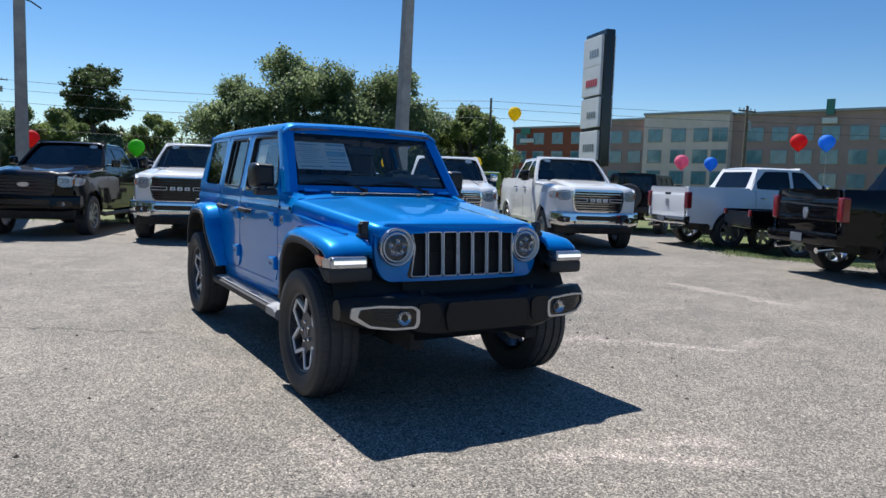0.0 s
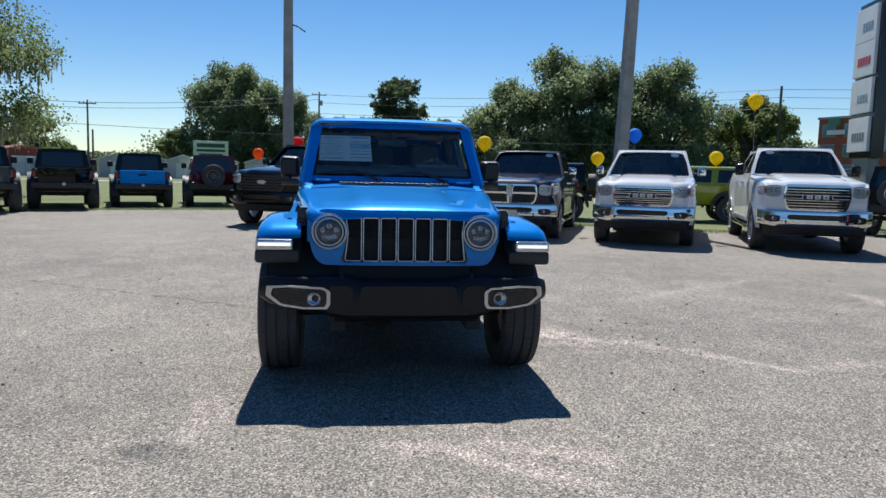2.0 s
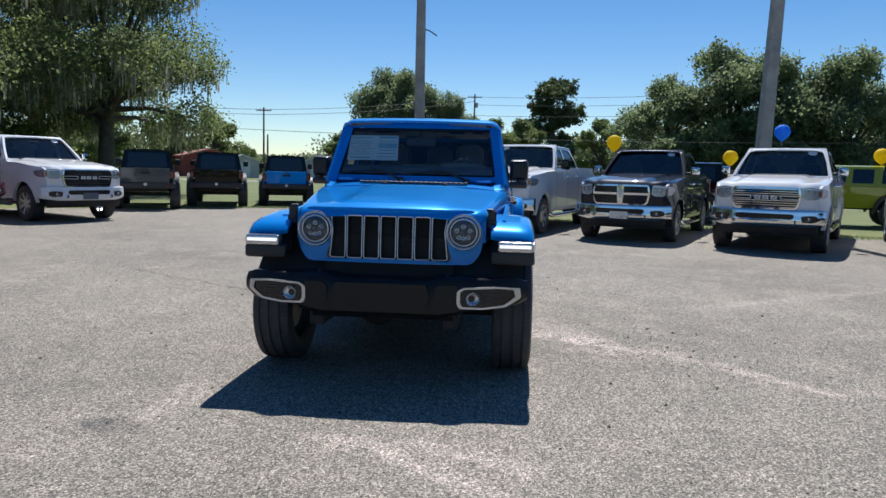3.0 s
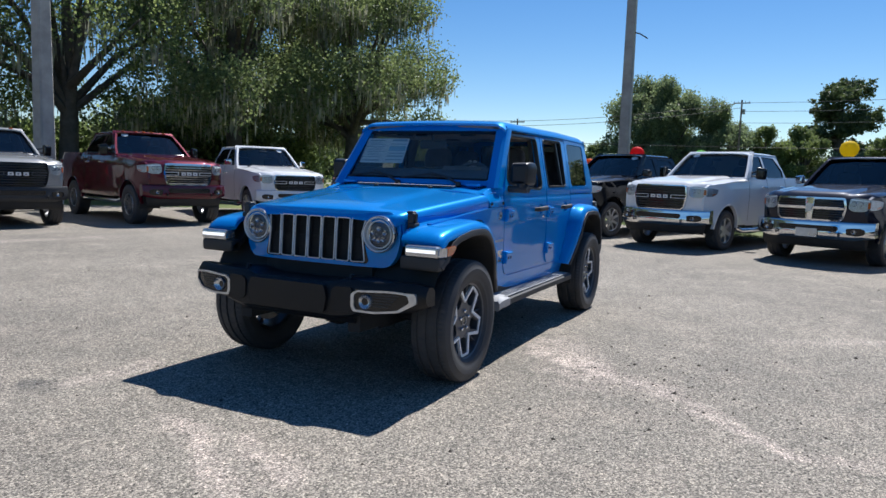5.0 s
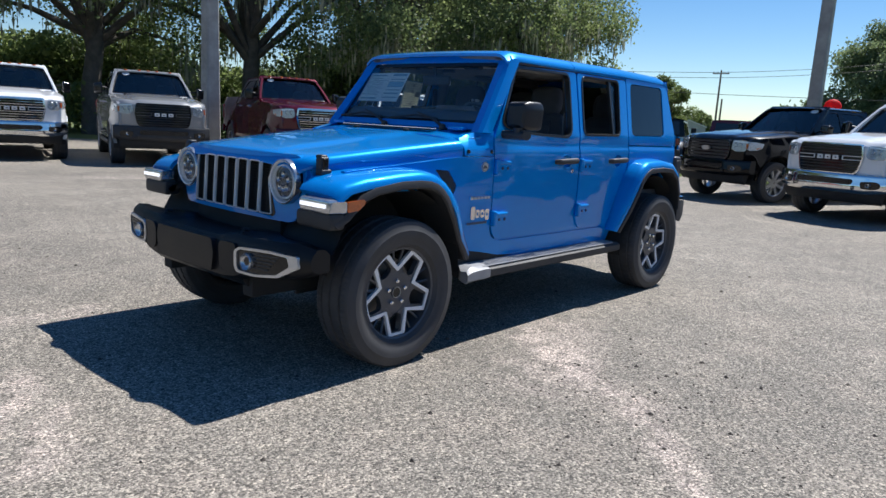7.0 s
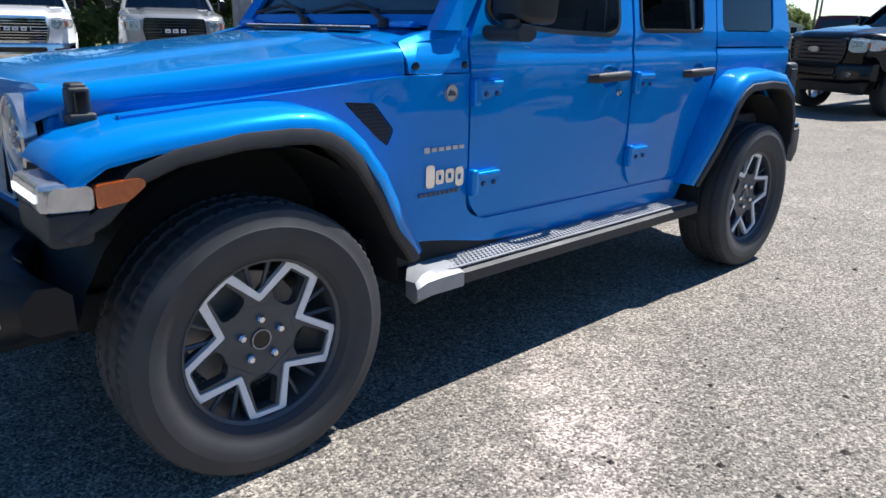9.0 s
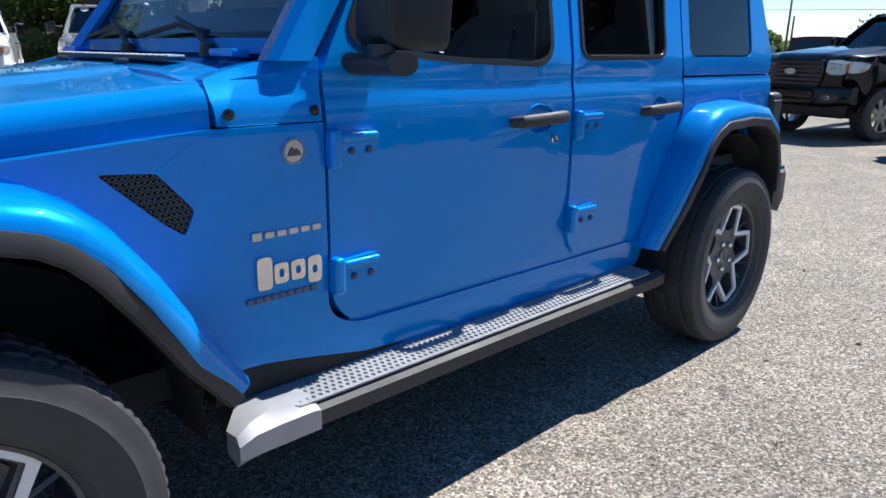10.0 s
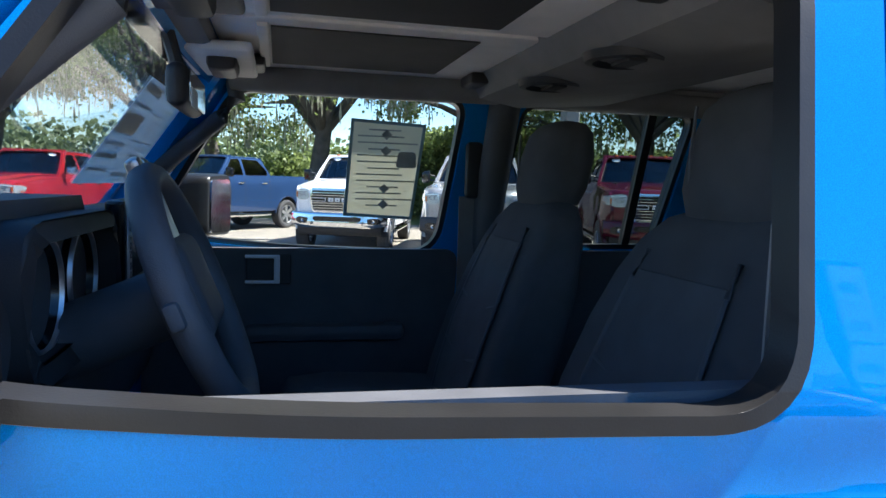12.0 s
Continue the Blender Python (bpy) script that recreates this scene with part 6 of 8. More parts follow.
        part("tail_lamp", boxes(((s * 0.895, tail - 0.01, 1.14 + lift), (0.15, 0.14, 0.40)), w=0.03, seg=3), RED_LENS, T)

    # bonnet: raised middle, rolled edges, curled down over the grille
    def hood(u, v):
        k = 2 * v - 1
        edge = wide(-0.76 + 1.7 * u, zn - 0.05) - 0.004
        x = k * edge
        y = (nose(x) + 0.015) * (1 - u) + 0.955 * u
        z = lerp([(-0.95, zn - 0.03), (-0.85, zn - 0.012), (-0.6, zn + 0.012), (0.3, zc + 0.012), (0.955, zc + 0.035)], y)
        a = abs(k)
        z += 0.042 / (1 + math.exp((a - 0.56) * 30)) * min(1.0, 0.35 + u * 2.2) - 0.014 * math.exp(-((a - 0.62) / 0.06) ** 2) * min(1, u * 6)
        z -= 0.055 * max(0.0, (a - 0.80) / 0.2) ** 2
        return x, y, z - 0.085 * max(0.0, 1 - u / 0.09) ** 2
    part("bonnet", grid(26, 44, hood, 0.02), body, T, "", 50)
    part("front_panel", loft([[(x, nose(x) + o, z) for z, o in ((0.62 + lift, 0.06), (0.80 + lift, 0.0), (zn - 0.16, 0.0), (zn - 0.09, 0.012), (zn - 0.09, 0.2), (0.62 + lift, 0.2))] for x in [i * 0.094 - 0.846 for i in range(19)]]), body, T, "", 40)
    # grille
    gz0, gz1 = 0.80 + lift, zn - (0.055 if hd else 0.075)
    gm = (gz0 + gz1) / 2
    g0, g1 = (0.50, 0.575) if hd else (0.52, 0.585)
    G = rpoly([(-g0 + 0.03, gz0), (g0 - 0.03, gz0), (g0 + 0.03, gz0 + 0.06), (g1, gm + 0.03), (g1 - 0.03, gz1), (-g1 + 0.03, gz1), (-g1, gm + 0.03), (-g0 - 0.03, gz0 + 0.06)], 0.05)
    at = lambda o: (lambda u, v, d: (u, nose(u) - 0.045 + o + d + 0.10 * max(0, v - gz1 + 0.1), v))
    gc = [-0.5, -0.4, -0.3, -0.15, 0, 0.15, 0.3, 0.4, 0.5]
    rim = frame if face != "mesh" else (GLOSS_BLACK if bumper is PLASTIC else frame)
    ring = part("grille_frame", plate(G, [grown(G, -0.022 if face in ("mesh", "oval") else -0.034)[::-1]], 0.06, at(0), gc, 0.008, 0), rim, T, "", 40)
    part("grille_back", plate(grown(G, -0.02), [], 0.01, at(0.035), gc, 0, 0), GLOSS_BLACK, T)
    bars = {"bars": 9, "mesh": 9, "oval": 6, "cross": 9}[face]
    for i in range(bars):
        z = gz0 + 0.045 + i * (gz1 - gz0 - 0.09) / (bars - 1)
        half = lerp([(gz0, g0 - 0.045), (gz0 + 0.07, g0), (gm + 0.03, g1 - 0.03), (gz1, g1 - 0.07)], z)
        t2 = {"bars": 0.0055, "mesh": 0.006, "oval": 0.02, "cross": 0.005}[face]
        if face == "bars" and abs(z - gm) < 0.03:
            continue
        part("grille_bar", plate([(-half, z - t2), (half, z - t2), (half, z + t2), (-half, z + t2)], [], 0.02, at(0.012), gc, 0.003, 0), {"bars": frame, "mesh": PLASTIC, "oval": PLASTIC, "cross": PLASTIC}[face], ring)
    if face == "cross":
        for pts in ([(-0.05, gz0 + 0.01), (0.05, gz0 + 0.01), (0.075, gz1 - 0.01), (-0.075, gz1 - 0.01)], [(-g1 + 0.02, gm), (g1 - 0.02, gm), (g1 - 0.02, gm + 0.045), (-g1 + 0.02, gm + 0.045)]):
            part("grille_cross", plate(pts, [], 0.03, at(-0.004), gc, 0.008, 0), frame, ring)
        part("emblem", loft([[(x, -0.985 - dy, gm + 0.03 + z) for x, z in ((-0.045, 0.06), (0.045, 0.06), (0.06, 0.02), (0.025, -0.075), (-0.025, -0.075), (-0.06, 0.02))] for dy in (-0.02, 0.012)]), SATIN, ring)
    elif face == "oval":
        part("emblem", plate([(0.115 * math.cos(a * math.pi / 12), gm + 0.02 + 0.046 * math.sin(a * math.pi / 12)) for a in range(24)], [], 0.02, at(-0.018), (), 0.004), SATIN, ring)
    else:
        # middle bar broken by three plain blocks
        zz = gm + 0.015
        for sx in (1, -1):
            for dz in (-0.034, 0.026):
                part("name_bar", plate([(sx * 0.25, zz + dz), (sx * (g1 - 0.03), zz + dz), (sx * (g1 - 0.03), zz + dz + 0.010), (sx * 0.25, zz + dz + 0.010)], [], 0.02, at(0.0), gc, 0.002, 0), LETTER if bumper is not PLASTIC else RIM_DARK, ring)
            part("name_bar", plate([(sx * 0.245, zz - 0.034), (sx * 0.257, zz - 0.034), (sx * 0.257, zz + 0.036), (sx * 0.245, zz + 0.036)], [], 0.02, at(0.0), (), 0), LETTER if bumper is not PLASTIC else RIM_DARK, ring)
        for x in (-0.135, 0.0, 0.14):
            w = 0.052
            hole = rpoly([(x - 0.022, zz - 0.012), (x - 0.022, zz + 0.008), (x + 0.022, zz + 0.008), (x + 0.022, zz - 0.012)], 0.004)
            part("name_block", plate(rpoly([(x - w, zz - 0.034), (x + w, zz - 0.034), (x + w * 0.9, zz + 0.036), (x - w * 0.9, zz + 0.036)], 0.008), [hole], 0.02, at(-0.01), (), 0.002), LETTER, ring)

    # bumpers
    def bring(x, z0, z1, y):
        a = abs(x)
        b = 0.27 * (a / 1.0) ** 3.4
        z0 += 0.05 * max(0.0, a - 0.7) / 0.3
        return [(x, y + 0.16 + b, z0), (x, y + 0.05 + b, z0), (x, y + 0.012 + b, z0 + 0.035), (x, y + b, z0 + 0.08), (x, y + 0.004 + b, z0 + 0.15), (x, y + 0.022 + b, z1 - 0.07), (x, y + 0.016 + b, z1 - 0.045), (x, y + 0.03 + b, z1 - 0.012), (x, y + 0.07 + b, z1), (x, y + 0.16 + b, z1)]
    xs = [-0.985, -0.97, -0.93, -0.87, -0.8, -0.7, -0.6, -0.5, -0.35, -0.15, 0.15, 0.35, 0.5, 0.6, 0.7, 0.8, 0.87, 0.93, 0.97, 0.985]
    bo = lambda u: -1.02 + 0.27 * abs(u) ** 3.4
    part("front_bumper", loft([bring(x, 0.50 + lift, 0.815 + lift, -1.02) for x in xs]), bumper, T, "", 40)
    part("bumper_intake", plate(rpoly([(-0.46, 0.635 + lift), (0.46, 0.635 + lift), (0.50, 0.685 + lift), (0.47, 0.73 + lift), (-0.47, 0.73 + lift), (-0.50, 0.685 + lift)], 0.025), [], 0.03, lambda u, v, d: (u, bo(u) - 0.004 + d, v), [-0.4, -0.2, 0, 0.2, 0.4], 0.004, 0), GLOSS_BLACK, T)
    part("bumper_grid", boxes(*(((0, -1.027, 0.66 + lift + i * 0.022), (0.88, 0.012, 0.005)) for i in range(3))), PLASTIC, T)
    for s in (1, -1):
        pod = part("fog_pocket", plate(rpoly([(s * x, z + lift) for x, z in ((0.62, 0.59), (0.61, 0.70), (0.80, 0.715), (0.87, 0.685), (0.87, 0.61), (0.78, 0.58))], 0.03), [], 0.03, lambda u, v, d: (u, bo(u) - 0.002 + d, v), [s * 0.68, s * 0.74, s * 0.8], 0.004, 0), GLOSS_BLACK, T)
        part("fog_lamp", moved(lathe([(0.01, 0.0), (0.0, 0.03), (-0.012, 0.038), (0.02, 0.042)], 20, "y"), s * 0.72, bo(0.72) - 0.008, 0.648 + lift), LAMP_RING, pod)
        part("tow_hook", tube([(s * 0.52, -0.90, 0.575 + lift), (s * 0.52, -1.035, 0.575 + lift), (s * 0.52, -1.045, 0.605 + lift), (s * 0.52, -1.0, 0.615 + lift)], 0.014, 8), PLASTIC, T)
    # black lower valance, made deep and extra dark to imitate shade under the truck
    part("valance", loft([[(x, -0.95 + 0.25 * abs(x) ** 3, 0.54 + lift), (x, -0.94 + 0.25 * abs(x) ** 3, 0.43 + lift), (x, -0.86 + 0.25 * abs(x) ** 3, 0.34 + lift), (x, -0.70, 0.33 + lift), (x, -0.60, 0.56 + lift)] for x in (-0.86, -0.75, -0.5, 0, 0.5, 0.75, 0.86)]), UNDER, T, "", 40)
    if tag:
        part("front_plate", boxes(((0, -1.04, 0.60 + lift), (0.36, 0.012, 0.15)), w=0.004), SATIN if tag == 1 else INK, T, "plain dealer plate")
    part("rear_bumper", loft([[(x, tail + 0.02 + o - 0.06 * abs(x) ** 3, z) for o, z in ((0, 0.56 + lift), (0.12, 0.56 + lift), (0.16, 0.62 + lift), (0.15, 0.74 + lift), (0, 0.76 + lift))] for x in (-0.97, -0.8, -0.5, 0.5, 0.8, 0.97)]), bumper, T, "", 40)
    for x in (-0.55, 0.6):
        part("tail_pipe", tube([(x, tail - 0.1, 0.50 + lift), (x, tail + 0.17, 0.47 + lift)], 0.05, 12), CHROME, T)
    tg = part("tailgate", plate(rpoly([(-0.80, 0.76 + lift), (0.80, 0.76 + lift), (0.80, bed + 0.02), (-0.80, bed + 0.02)], 0.03), [], 0.06, lambda u, v, d: (u, tail + 0.03 - d - lerp([(0.8 + lift, 0.02), (0.95 + lift, 0.0), (1.24 + lift, 0.0), (1.32 + lift, 0.022), (1.38 + lift, 0.01)], v), v), [0.85 + lift, 0.95 + lift, 1.1 + lift, 1.24 + lift, 1.28 + lift, 1.32 + lift], 0.01), body, T, "", 40)
    part("gate_emblem", plate(rpoly([(-0.07, 1.08 + lift), (-0.04, 0.97 + lift), (0.04, 0.97 + lift), (0.07, 1.08 + lift), (0.06, 1.16 + lift), (-0.06, 1.16 + lift)], 0.02), [], 0.02, lambda u, v, d: (u, tail + 0.045 - d, v), (), 0.004), SATIN, tg)
    part("gate_handle", boxes(((0, tail + 0.018, 1.285 + lift), (0.26, 0.02, 0.06)), w=0.01), GLOSS_BLACK, tg)
    part("rear_plate", boxes(((0, tail + 0.18, 0.66 + lift), (0.32, 0.012, 0.14)), w=0.004), INK, T)
    # bed, cab
    part("bed_floor", boxes(((0, (cab + tail) / 2, 0.84 + lift), (1.7, tail - cab, 0.06)), ((0, cab + 0.05, 1.1 + lift), (1.7, 0.04, 0.5))), UNDER, T)
    part("chassis", boxes(((0, wb / 2, 0.52 + lift), (1.3, wb + 1.2, 0.18)), ((0, 0, tr), (1.5, 0.1, 0.1)), ((0, wb, tr), (1.5, 0.12, 0.12)), ((0, -0.1, 0.85 + lift), (1.1, 1.0, 0.4))), UNDER, T)

    def roof(u, v):
        y, k = 1.50 + 1.36 * u, 2 * v - 1
        e = max(0, abs(k) - 0.76) / 0.24
        f = max(0, 0.16 - u) / 0.16 + max(0, u - 0.88) / 0.12
        return k * 0.735, y, zr + 0.042 - 0.022 * k * k - 0.034 * e * e - 0.034 * f * f
    part("roof", grid(18, 30, roof, 0.025), body, T, "", 50)
    scr = lambda o: (lambda u, v, d: (u * (1 - 0.185 * v), 0.945 + 0.58 * v + 0.05 * v * v + o + 0.10 * u * u * (1 - 0.3 * v) + d * 0.6, zc + 0.035 + (zr - zc - 0.012) * v - d * 0.7))
    sc = [-0.75, -0.6, -0.45, -0.3, -0.15, 0, 0.15, 0.3, 0.45, 0.6, 0.75]
    W = rpoly([(-0.855, 0.03), (0.855, 0.03), (0.86, 0.965), (-0.86, 0.965)], 0.05)
    part("windscreen", plate(W, [], 0.01, scr(0.012), sc, 0, 0), PANE_TRUCK, T)
    part("screen_band", plate(grown(W, 0.004), [rpoly([(-0.815, 0.075), (0.815, 0.075), (0.825, 0.935), (-0.825, 0.935)], 0.07)[::-1]], 0.004, scr(0.008), sc, 0, 0), GLOSS_BLACK, T)
    part("screen_frame", plate(rpoly([(-0.925, -0.02), (0.925, -0.02), (0.915, 1.03), (-0.915, 1.03)], 0.04), [W[::-1]], 0.03, scr(0.0), sc, 0.006, 0), body, T, "", 40)
    part("cowl_panel", grid(2, 16, lambda u, v: ((2 * v - 1) * 0.88, 0.92 + 0.09 * u + 0.09 * (2 * v - 1) ** 2, zc + 0.03 + 0.012 * u - 0.02 * (2 * v - 1) ** 4), 0.02), PLASTIC, T)
    part("rear_window", plate(rpoly([(-0.66, zb + 0.06), (0.66, zb + 0.06), (0.6, zr - 0.08), (-0.6, zr - 0.08)], 0.05), [], 0.012, lambda u, v, d: (u, cab - (v - zb) * 0.50 + 0.012 - d, v), (), 0), PANE_DARK, T)
    part("cab_back", plate([(-0.91, zb - 0.1), (0.91, zb - 0.1), (0.73, zr), (-0.73, zr)], [], 0.04, lambda u, v, d: (u, cab - (v - zb) * 0.50 - d, v), (), 0.006), body, T)
    for x in (-0.42, 0.42):
        st = part("seat", loft([[(x + hw * math.copysign(abs(math.cos(a)) ** 0.5, math.cos(a)), 1.72 + 0.20 * f + th * math.sin(a), 1.0 + h + 0.62 * f) for a in [k * math.pi / 8 for k in range(16)]] for f, hw, th in ((0, 0.25, 0.09), (0.5, 0.25, 0.08), (0.9, 0.22, 0.06), (1.0, 0.15, 0.04))]), CLOTH, T, "", 60)
        part("headrest", loft([[(x + hw * math.cos(a), 1.93 + 0.05 * math.sin(a), 1.63 + h + 0.17 * f) for a in [k * math.pi / 6 for k in range(12)]] for f, hw in ((0, 0.09), (0.2, 0.13), (0.8, 0.12), (1, 0.07))]), CLOTH, st, "", 60)
    part("cab_floor", boxes(((0, 1.8, 0.9 + h), (1.7, 1.7, 0.05))), DASH, T)
    part("dashboard", loft([[(x, y + 0.06 * x * x, z) for y, z in ((1.0, 1.0 + h), (1.0, zc + 0.0), (1.12, zc + 0.045), (1.30, zc + 0.03), (1.34, zc - 0.05), (1.28, 1.0 + h))] for x in (-0.84, -0.4, 0, 0.4, 0.84)]), DASH, T, "", 40)
    part("rear_mirror", boxes(((0, 1.46, zr - 0.13), (0.24, 0.04, 0.07)), w=0.02), PLASTIC, T)
    for x0, x1 in ((-0.62, -0.05), (0.02, 0.60)):
        part("wiper", tube([scr(-0.012)(x0, 0.015, 0), scr(-0.014)((x0 + x1) / 2, 0.05, 0), scr(-0.012)(x1, 0.06, 0)], 0.011, 5), PLASTIC, T)
    if lamps:
        for x in (-0.5, -0.2, 0.0, 0.2, 0.5):
            part("roof_lamp", loft([[(x + dx * q, 1.60 + dy * q, zr + 0.030 + z - 0.03 * x * x) for dx, dy in ((-0.045, 0.05), (-0.035, -0.03), (0.0, -0.045), (0.035, -0.03), (0.045, 0.05))] for q, z in ((1, 0), (0.8, 0.02), (0.4, 0.028))]), AMBER, T)
    part("price_tag", plate([(0.60 + 0.10 * math.cos(a * math.pi / 10), 0.84 + 0.07 * math.sin(a * math.pi / 10)) for a in range(20)] if not hd else [(-0.60 + 0.10 * math.cos(a * math.pi / 10), 0.86 + 0.065 * math.sin(a * math.pi / 10)) for a in range(20)], [], 0.003, scr(0.002), (), 0), PAPER, T, "white oval windscreen sticker")
    return T


pickup("black full-size pickup with a black barred grille, parked on the lot", pose(-1.98, 13.0, 0, 0, 0, -23), BLACK, 3.68, 0.03, "oval", BLACK, GLOSS_BLACK, "eight")
pickup("white heavy-duty pickup with a black grille and chrome bumper", pose(0.65, 11.5, 0, 0, 0, -20), WHITE, 3.8, 0.0, "mesh", CHROME, CHROME, "six", True)
pickup("dark navy pickup with a chrome cross grille", pose(3.40, 10.55, 0, 0, 0, -23), NAVY, 3.57, -0.04, "cross", CHROME, CHROME, "six", tag=1)
pickup("white pickup with a chrome barred grille beside a yellow balloon", pose(5.85, 9.25, 0, 0, 0, -27), WHITE, 3.67, 0.0, "bars", CHROME, CHROME, "six")
pickup("white heavy-duty pickup with large chrome grille", pose(8.66, 8.0, 0, 0, 0, -24), WHITE, 3.8, 0.02, "bars", CHROME, CHROME, "six", True)
pickup("white pickup seen from its tailgate, parked on the lot's edge", pose(16.12, 6.59, 0, 0, 0, 71), WHITE, 3.67, 0.0, "bars", CHROME, CHROME, "six")
pickup("black pickup seen from its tailgate, twin tail pipes", pose(13.34, 0.83, 0, 0, 0, 65), BLACK, 3.67, 0.0, "bars", BLACK, GLOSS_BLACK, "six")
pickup("white pickup with a black grille, parked nose out", pose(-9.8, 11.2, 0, 0, 0, 61), WHITE, 3.67, 0.0, "mesh", WHITE, CHROME, "eight", tag=2)
pickup("dark red heavy-duty pickup with roof lamps and chrome bars", pose(-10.6, 8.1, 0, 0, 0, 71), RED, 3.8, 0.12, "bars", RED, CHROME, "dark", True, True)
pickup("grey heavy-duty pickup with black bumper and grille under the trees", pose(-12.15, 5.1, 0, 0, 0, 71), GREY, 3.8, 0.04, "mesh", PLASTIC, PLASTIC, "six", True, True)
pickup("white heavy-duty pickup with chrome grille under the trees", pose(-14.0, 2.75, 0, 0, 0, 74), WHITE, 3.8, 0.03, "bars", CHROME, CHROME, "six", True, True)
pickup("dull blue pickup parked under the mossy trees", pose(-18.8, -1.6, 0, 0, 0, 50), DULL_BLUE, 3.8, 0.06, "bars", CHROME, CHROME, "six", True)
pickup("bright red pickup with chrome grille under the trees", pose(-15.5, -4.6, 0, 0, 0, 78), BRIGHT_RED, 3.67, 0.0, "bars", CHROME, CHROME, "six")


# ---- smaller off-road cars parked around: nose towards local -y ----
def boxy(label, m, body, bed=False, top=BLACK, r=0.42, dark=GLOSS_BLACK):
    T = thing("pickup_truck" if bed else "off_road_car", label, "pickup truck" if bed else "car", m, "parked vehicles on the lot")
    wb = 3.45 if bed else 3.0
    L, lift = wb + (0.95 if bed else 0.5), r - 0.36
    cab = 2.55 if bed else wb + 0.45
    for s in (1, -1):
        ar = r + 0.10
        side = [(-0.30, 0.78 + lift), (-0.30, 1.04 + lift), (0.6, 1.12 + lift), (L, 1.14 + lift), (L, 0.62 + lift), (wb + ar + 0.05, 0.58 + lift)] + arc(wb, r + 0.02, ar, 10, 170) + [(wb - ar, 0.52 + lift), (ar, 0.52 + lift)] + arc(0, r + 0.02, ar, 10, 150)
        part("body_side", plate(side, [], 0.04, lambda u, v, d: (s * (0.79 - d), u, v), [0.8 + lift], 0.01), body, T)
        for yc in (0, wb):
            ring = arc(yc, r + 0.04, ar + 0.06, -5, 185) + arc(yc, r + 0.04, ar - 0.01, 185, -5)
            part("flare", plate(ring, [], 0.20, lambda u, v, d: (s * (0.945 - d), u, v), (), 0.015), PLASTIC, T)
            far_wheel(T, s * 0.82, yc, r, s, "dark")
        win = [rpoly([(0.92, 1.22 + lift), (1.15, 1.62 + lift), (1.72, 1.63 + lift), (1.70, 1.22 + lift)], 0.04), rpoly([(1.86, 1.22 + lift), (1.88, 1.63 + lift), (2.42, 1.63 + lift), (2.40, 1.22 + lift)], 0.04)]
        if not bed:
            win.append(rpoly([(2.6, 1.22 + lift), (2.64, 1.63 + lift), (3.2, 1.63 + lift), (3.22, 1.22 + lift)], 0.04))
        part("upper_side", plate(rpoly([(0.72, 1.13 + lift), (1.08, 1.70 + lift), (cab - 0.08, 1.70 + lift), (cab, 1.15 + lift)], 0.03), [w[::-1] for w in win], 0.035, lambda u, v, d: (s * (0.785 - 0.2 * (v - 1.13 - lift) - d), u, v), (), 0.005), top if bed else body, T)
        for w in win:
            part("side_window", plate(w, [], 0.006, lambda u, v, d: (s * (0.773 - 0.2 * (v - 1.13 - lift) - d), u, v), (), 0), PANE_DARK, T)
        tl = part("tail_lamp", boxes(((s * 0.755, L + 0.01, 0.98 + lift), (0.14, 0.10, 0.24)), w=0.02), dark, T)
        part("lamp_lens", boxes(((s * 0.755, L + 0.055, 0.98 + lift), (0.10, 0.03, 0.18)), w=0.012), RED_LENS, tl)
        part("bumper_lamp", boxes(((s * 0.66, L + 0.17, 0.66 + lift), (0.16, 0.02, 0.05)), w=0.006), RED_LENS, T)
        part("mirror", boxes(((s * 0.93, 1.1, 1.36 + lift), (0.18, 0.12, 0.20)), w=0.03, seg=3), PLASTIC, T)
        part("headlamp", moved(lathe([(0.0, 0.0), (-0.02, 0.08), (-0.03, 0.105), (0.04, 0.115)], 24, "y"), s * 0.47, -0.45, 0.97 + lift), LAMP_RING, T)
    part("bonnet", grid(8, 12, lambda u, v: ((2 * v - 1) * (0.6 + 0.1 * u), -0.46 + 1.2 * u, 1.08 + lift + 0.12 * u - 0.05 * abs(2 * v - 1) ** 4 - 0.06 * max(0, 0.1 - u) / 0.1), 0.25), body, T, "", 40)
    part("grille_panel", boxes(((0, -0.44, 0.92 + lift), (1.2, 0.06, 0.36)), w=0.05), body, T)
    for i in range(7):
        part("grille_slot", boxes(((-0.33 + i * 0.11, -0.475, 0.93 + lift), (0.07, 0.01, 0.25)), w=0.02), GLOSS_BLACK, T)
    part("front_bumper", boxes(((0, -0.62, 0.62 + lift), (1.66, 0.22, 0.18)), w=0.05, seg=3), PLASTIC, T)
    part("rear_bumper", boxes(((0, L + 0.10, 0.64 + lift), (1.70, 0.16, 0.18)), w=0.03), PLASTIC, T)
    part("roof", grid(8, 12, lambda u, v: ((2 * v - 1) * 0.68, 1.06 + (cab - 1.14) * u, 1.75 + lift - 0.05 * (2 * v - 1) ** 4), 0.03), top if bed else body, T, "", 40)
    part("windscreen", plate(rpoly([(-0.68, 0), (0.68, 0), (0.64, 1), (-0.64, 1)], 0.06), [], 0.01, lambda u, v, d: (u, 0.74 + 0.34 * v - d, 1.16 + lift + 0.55 * v), (), 0), PANE_DARK, T)
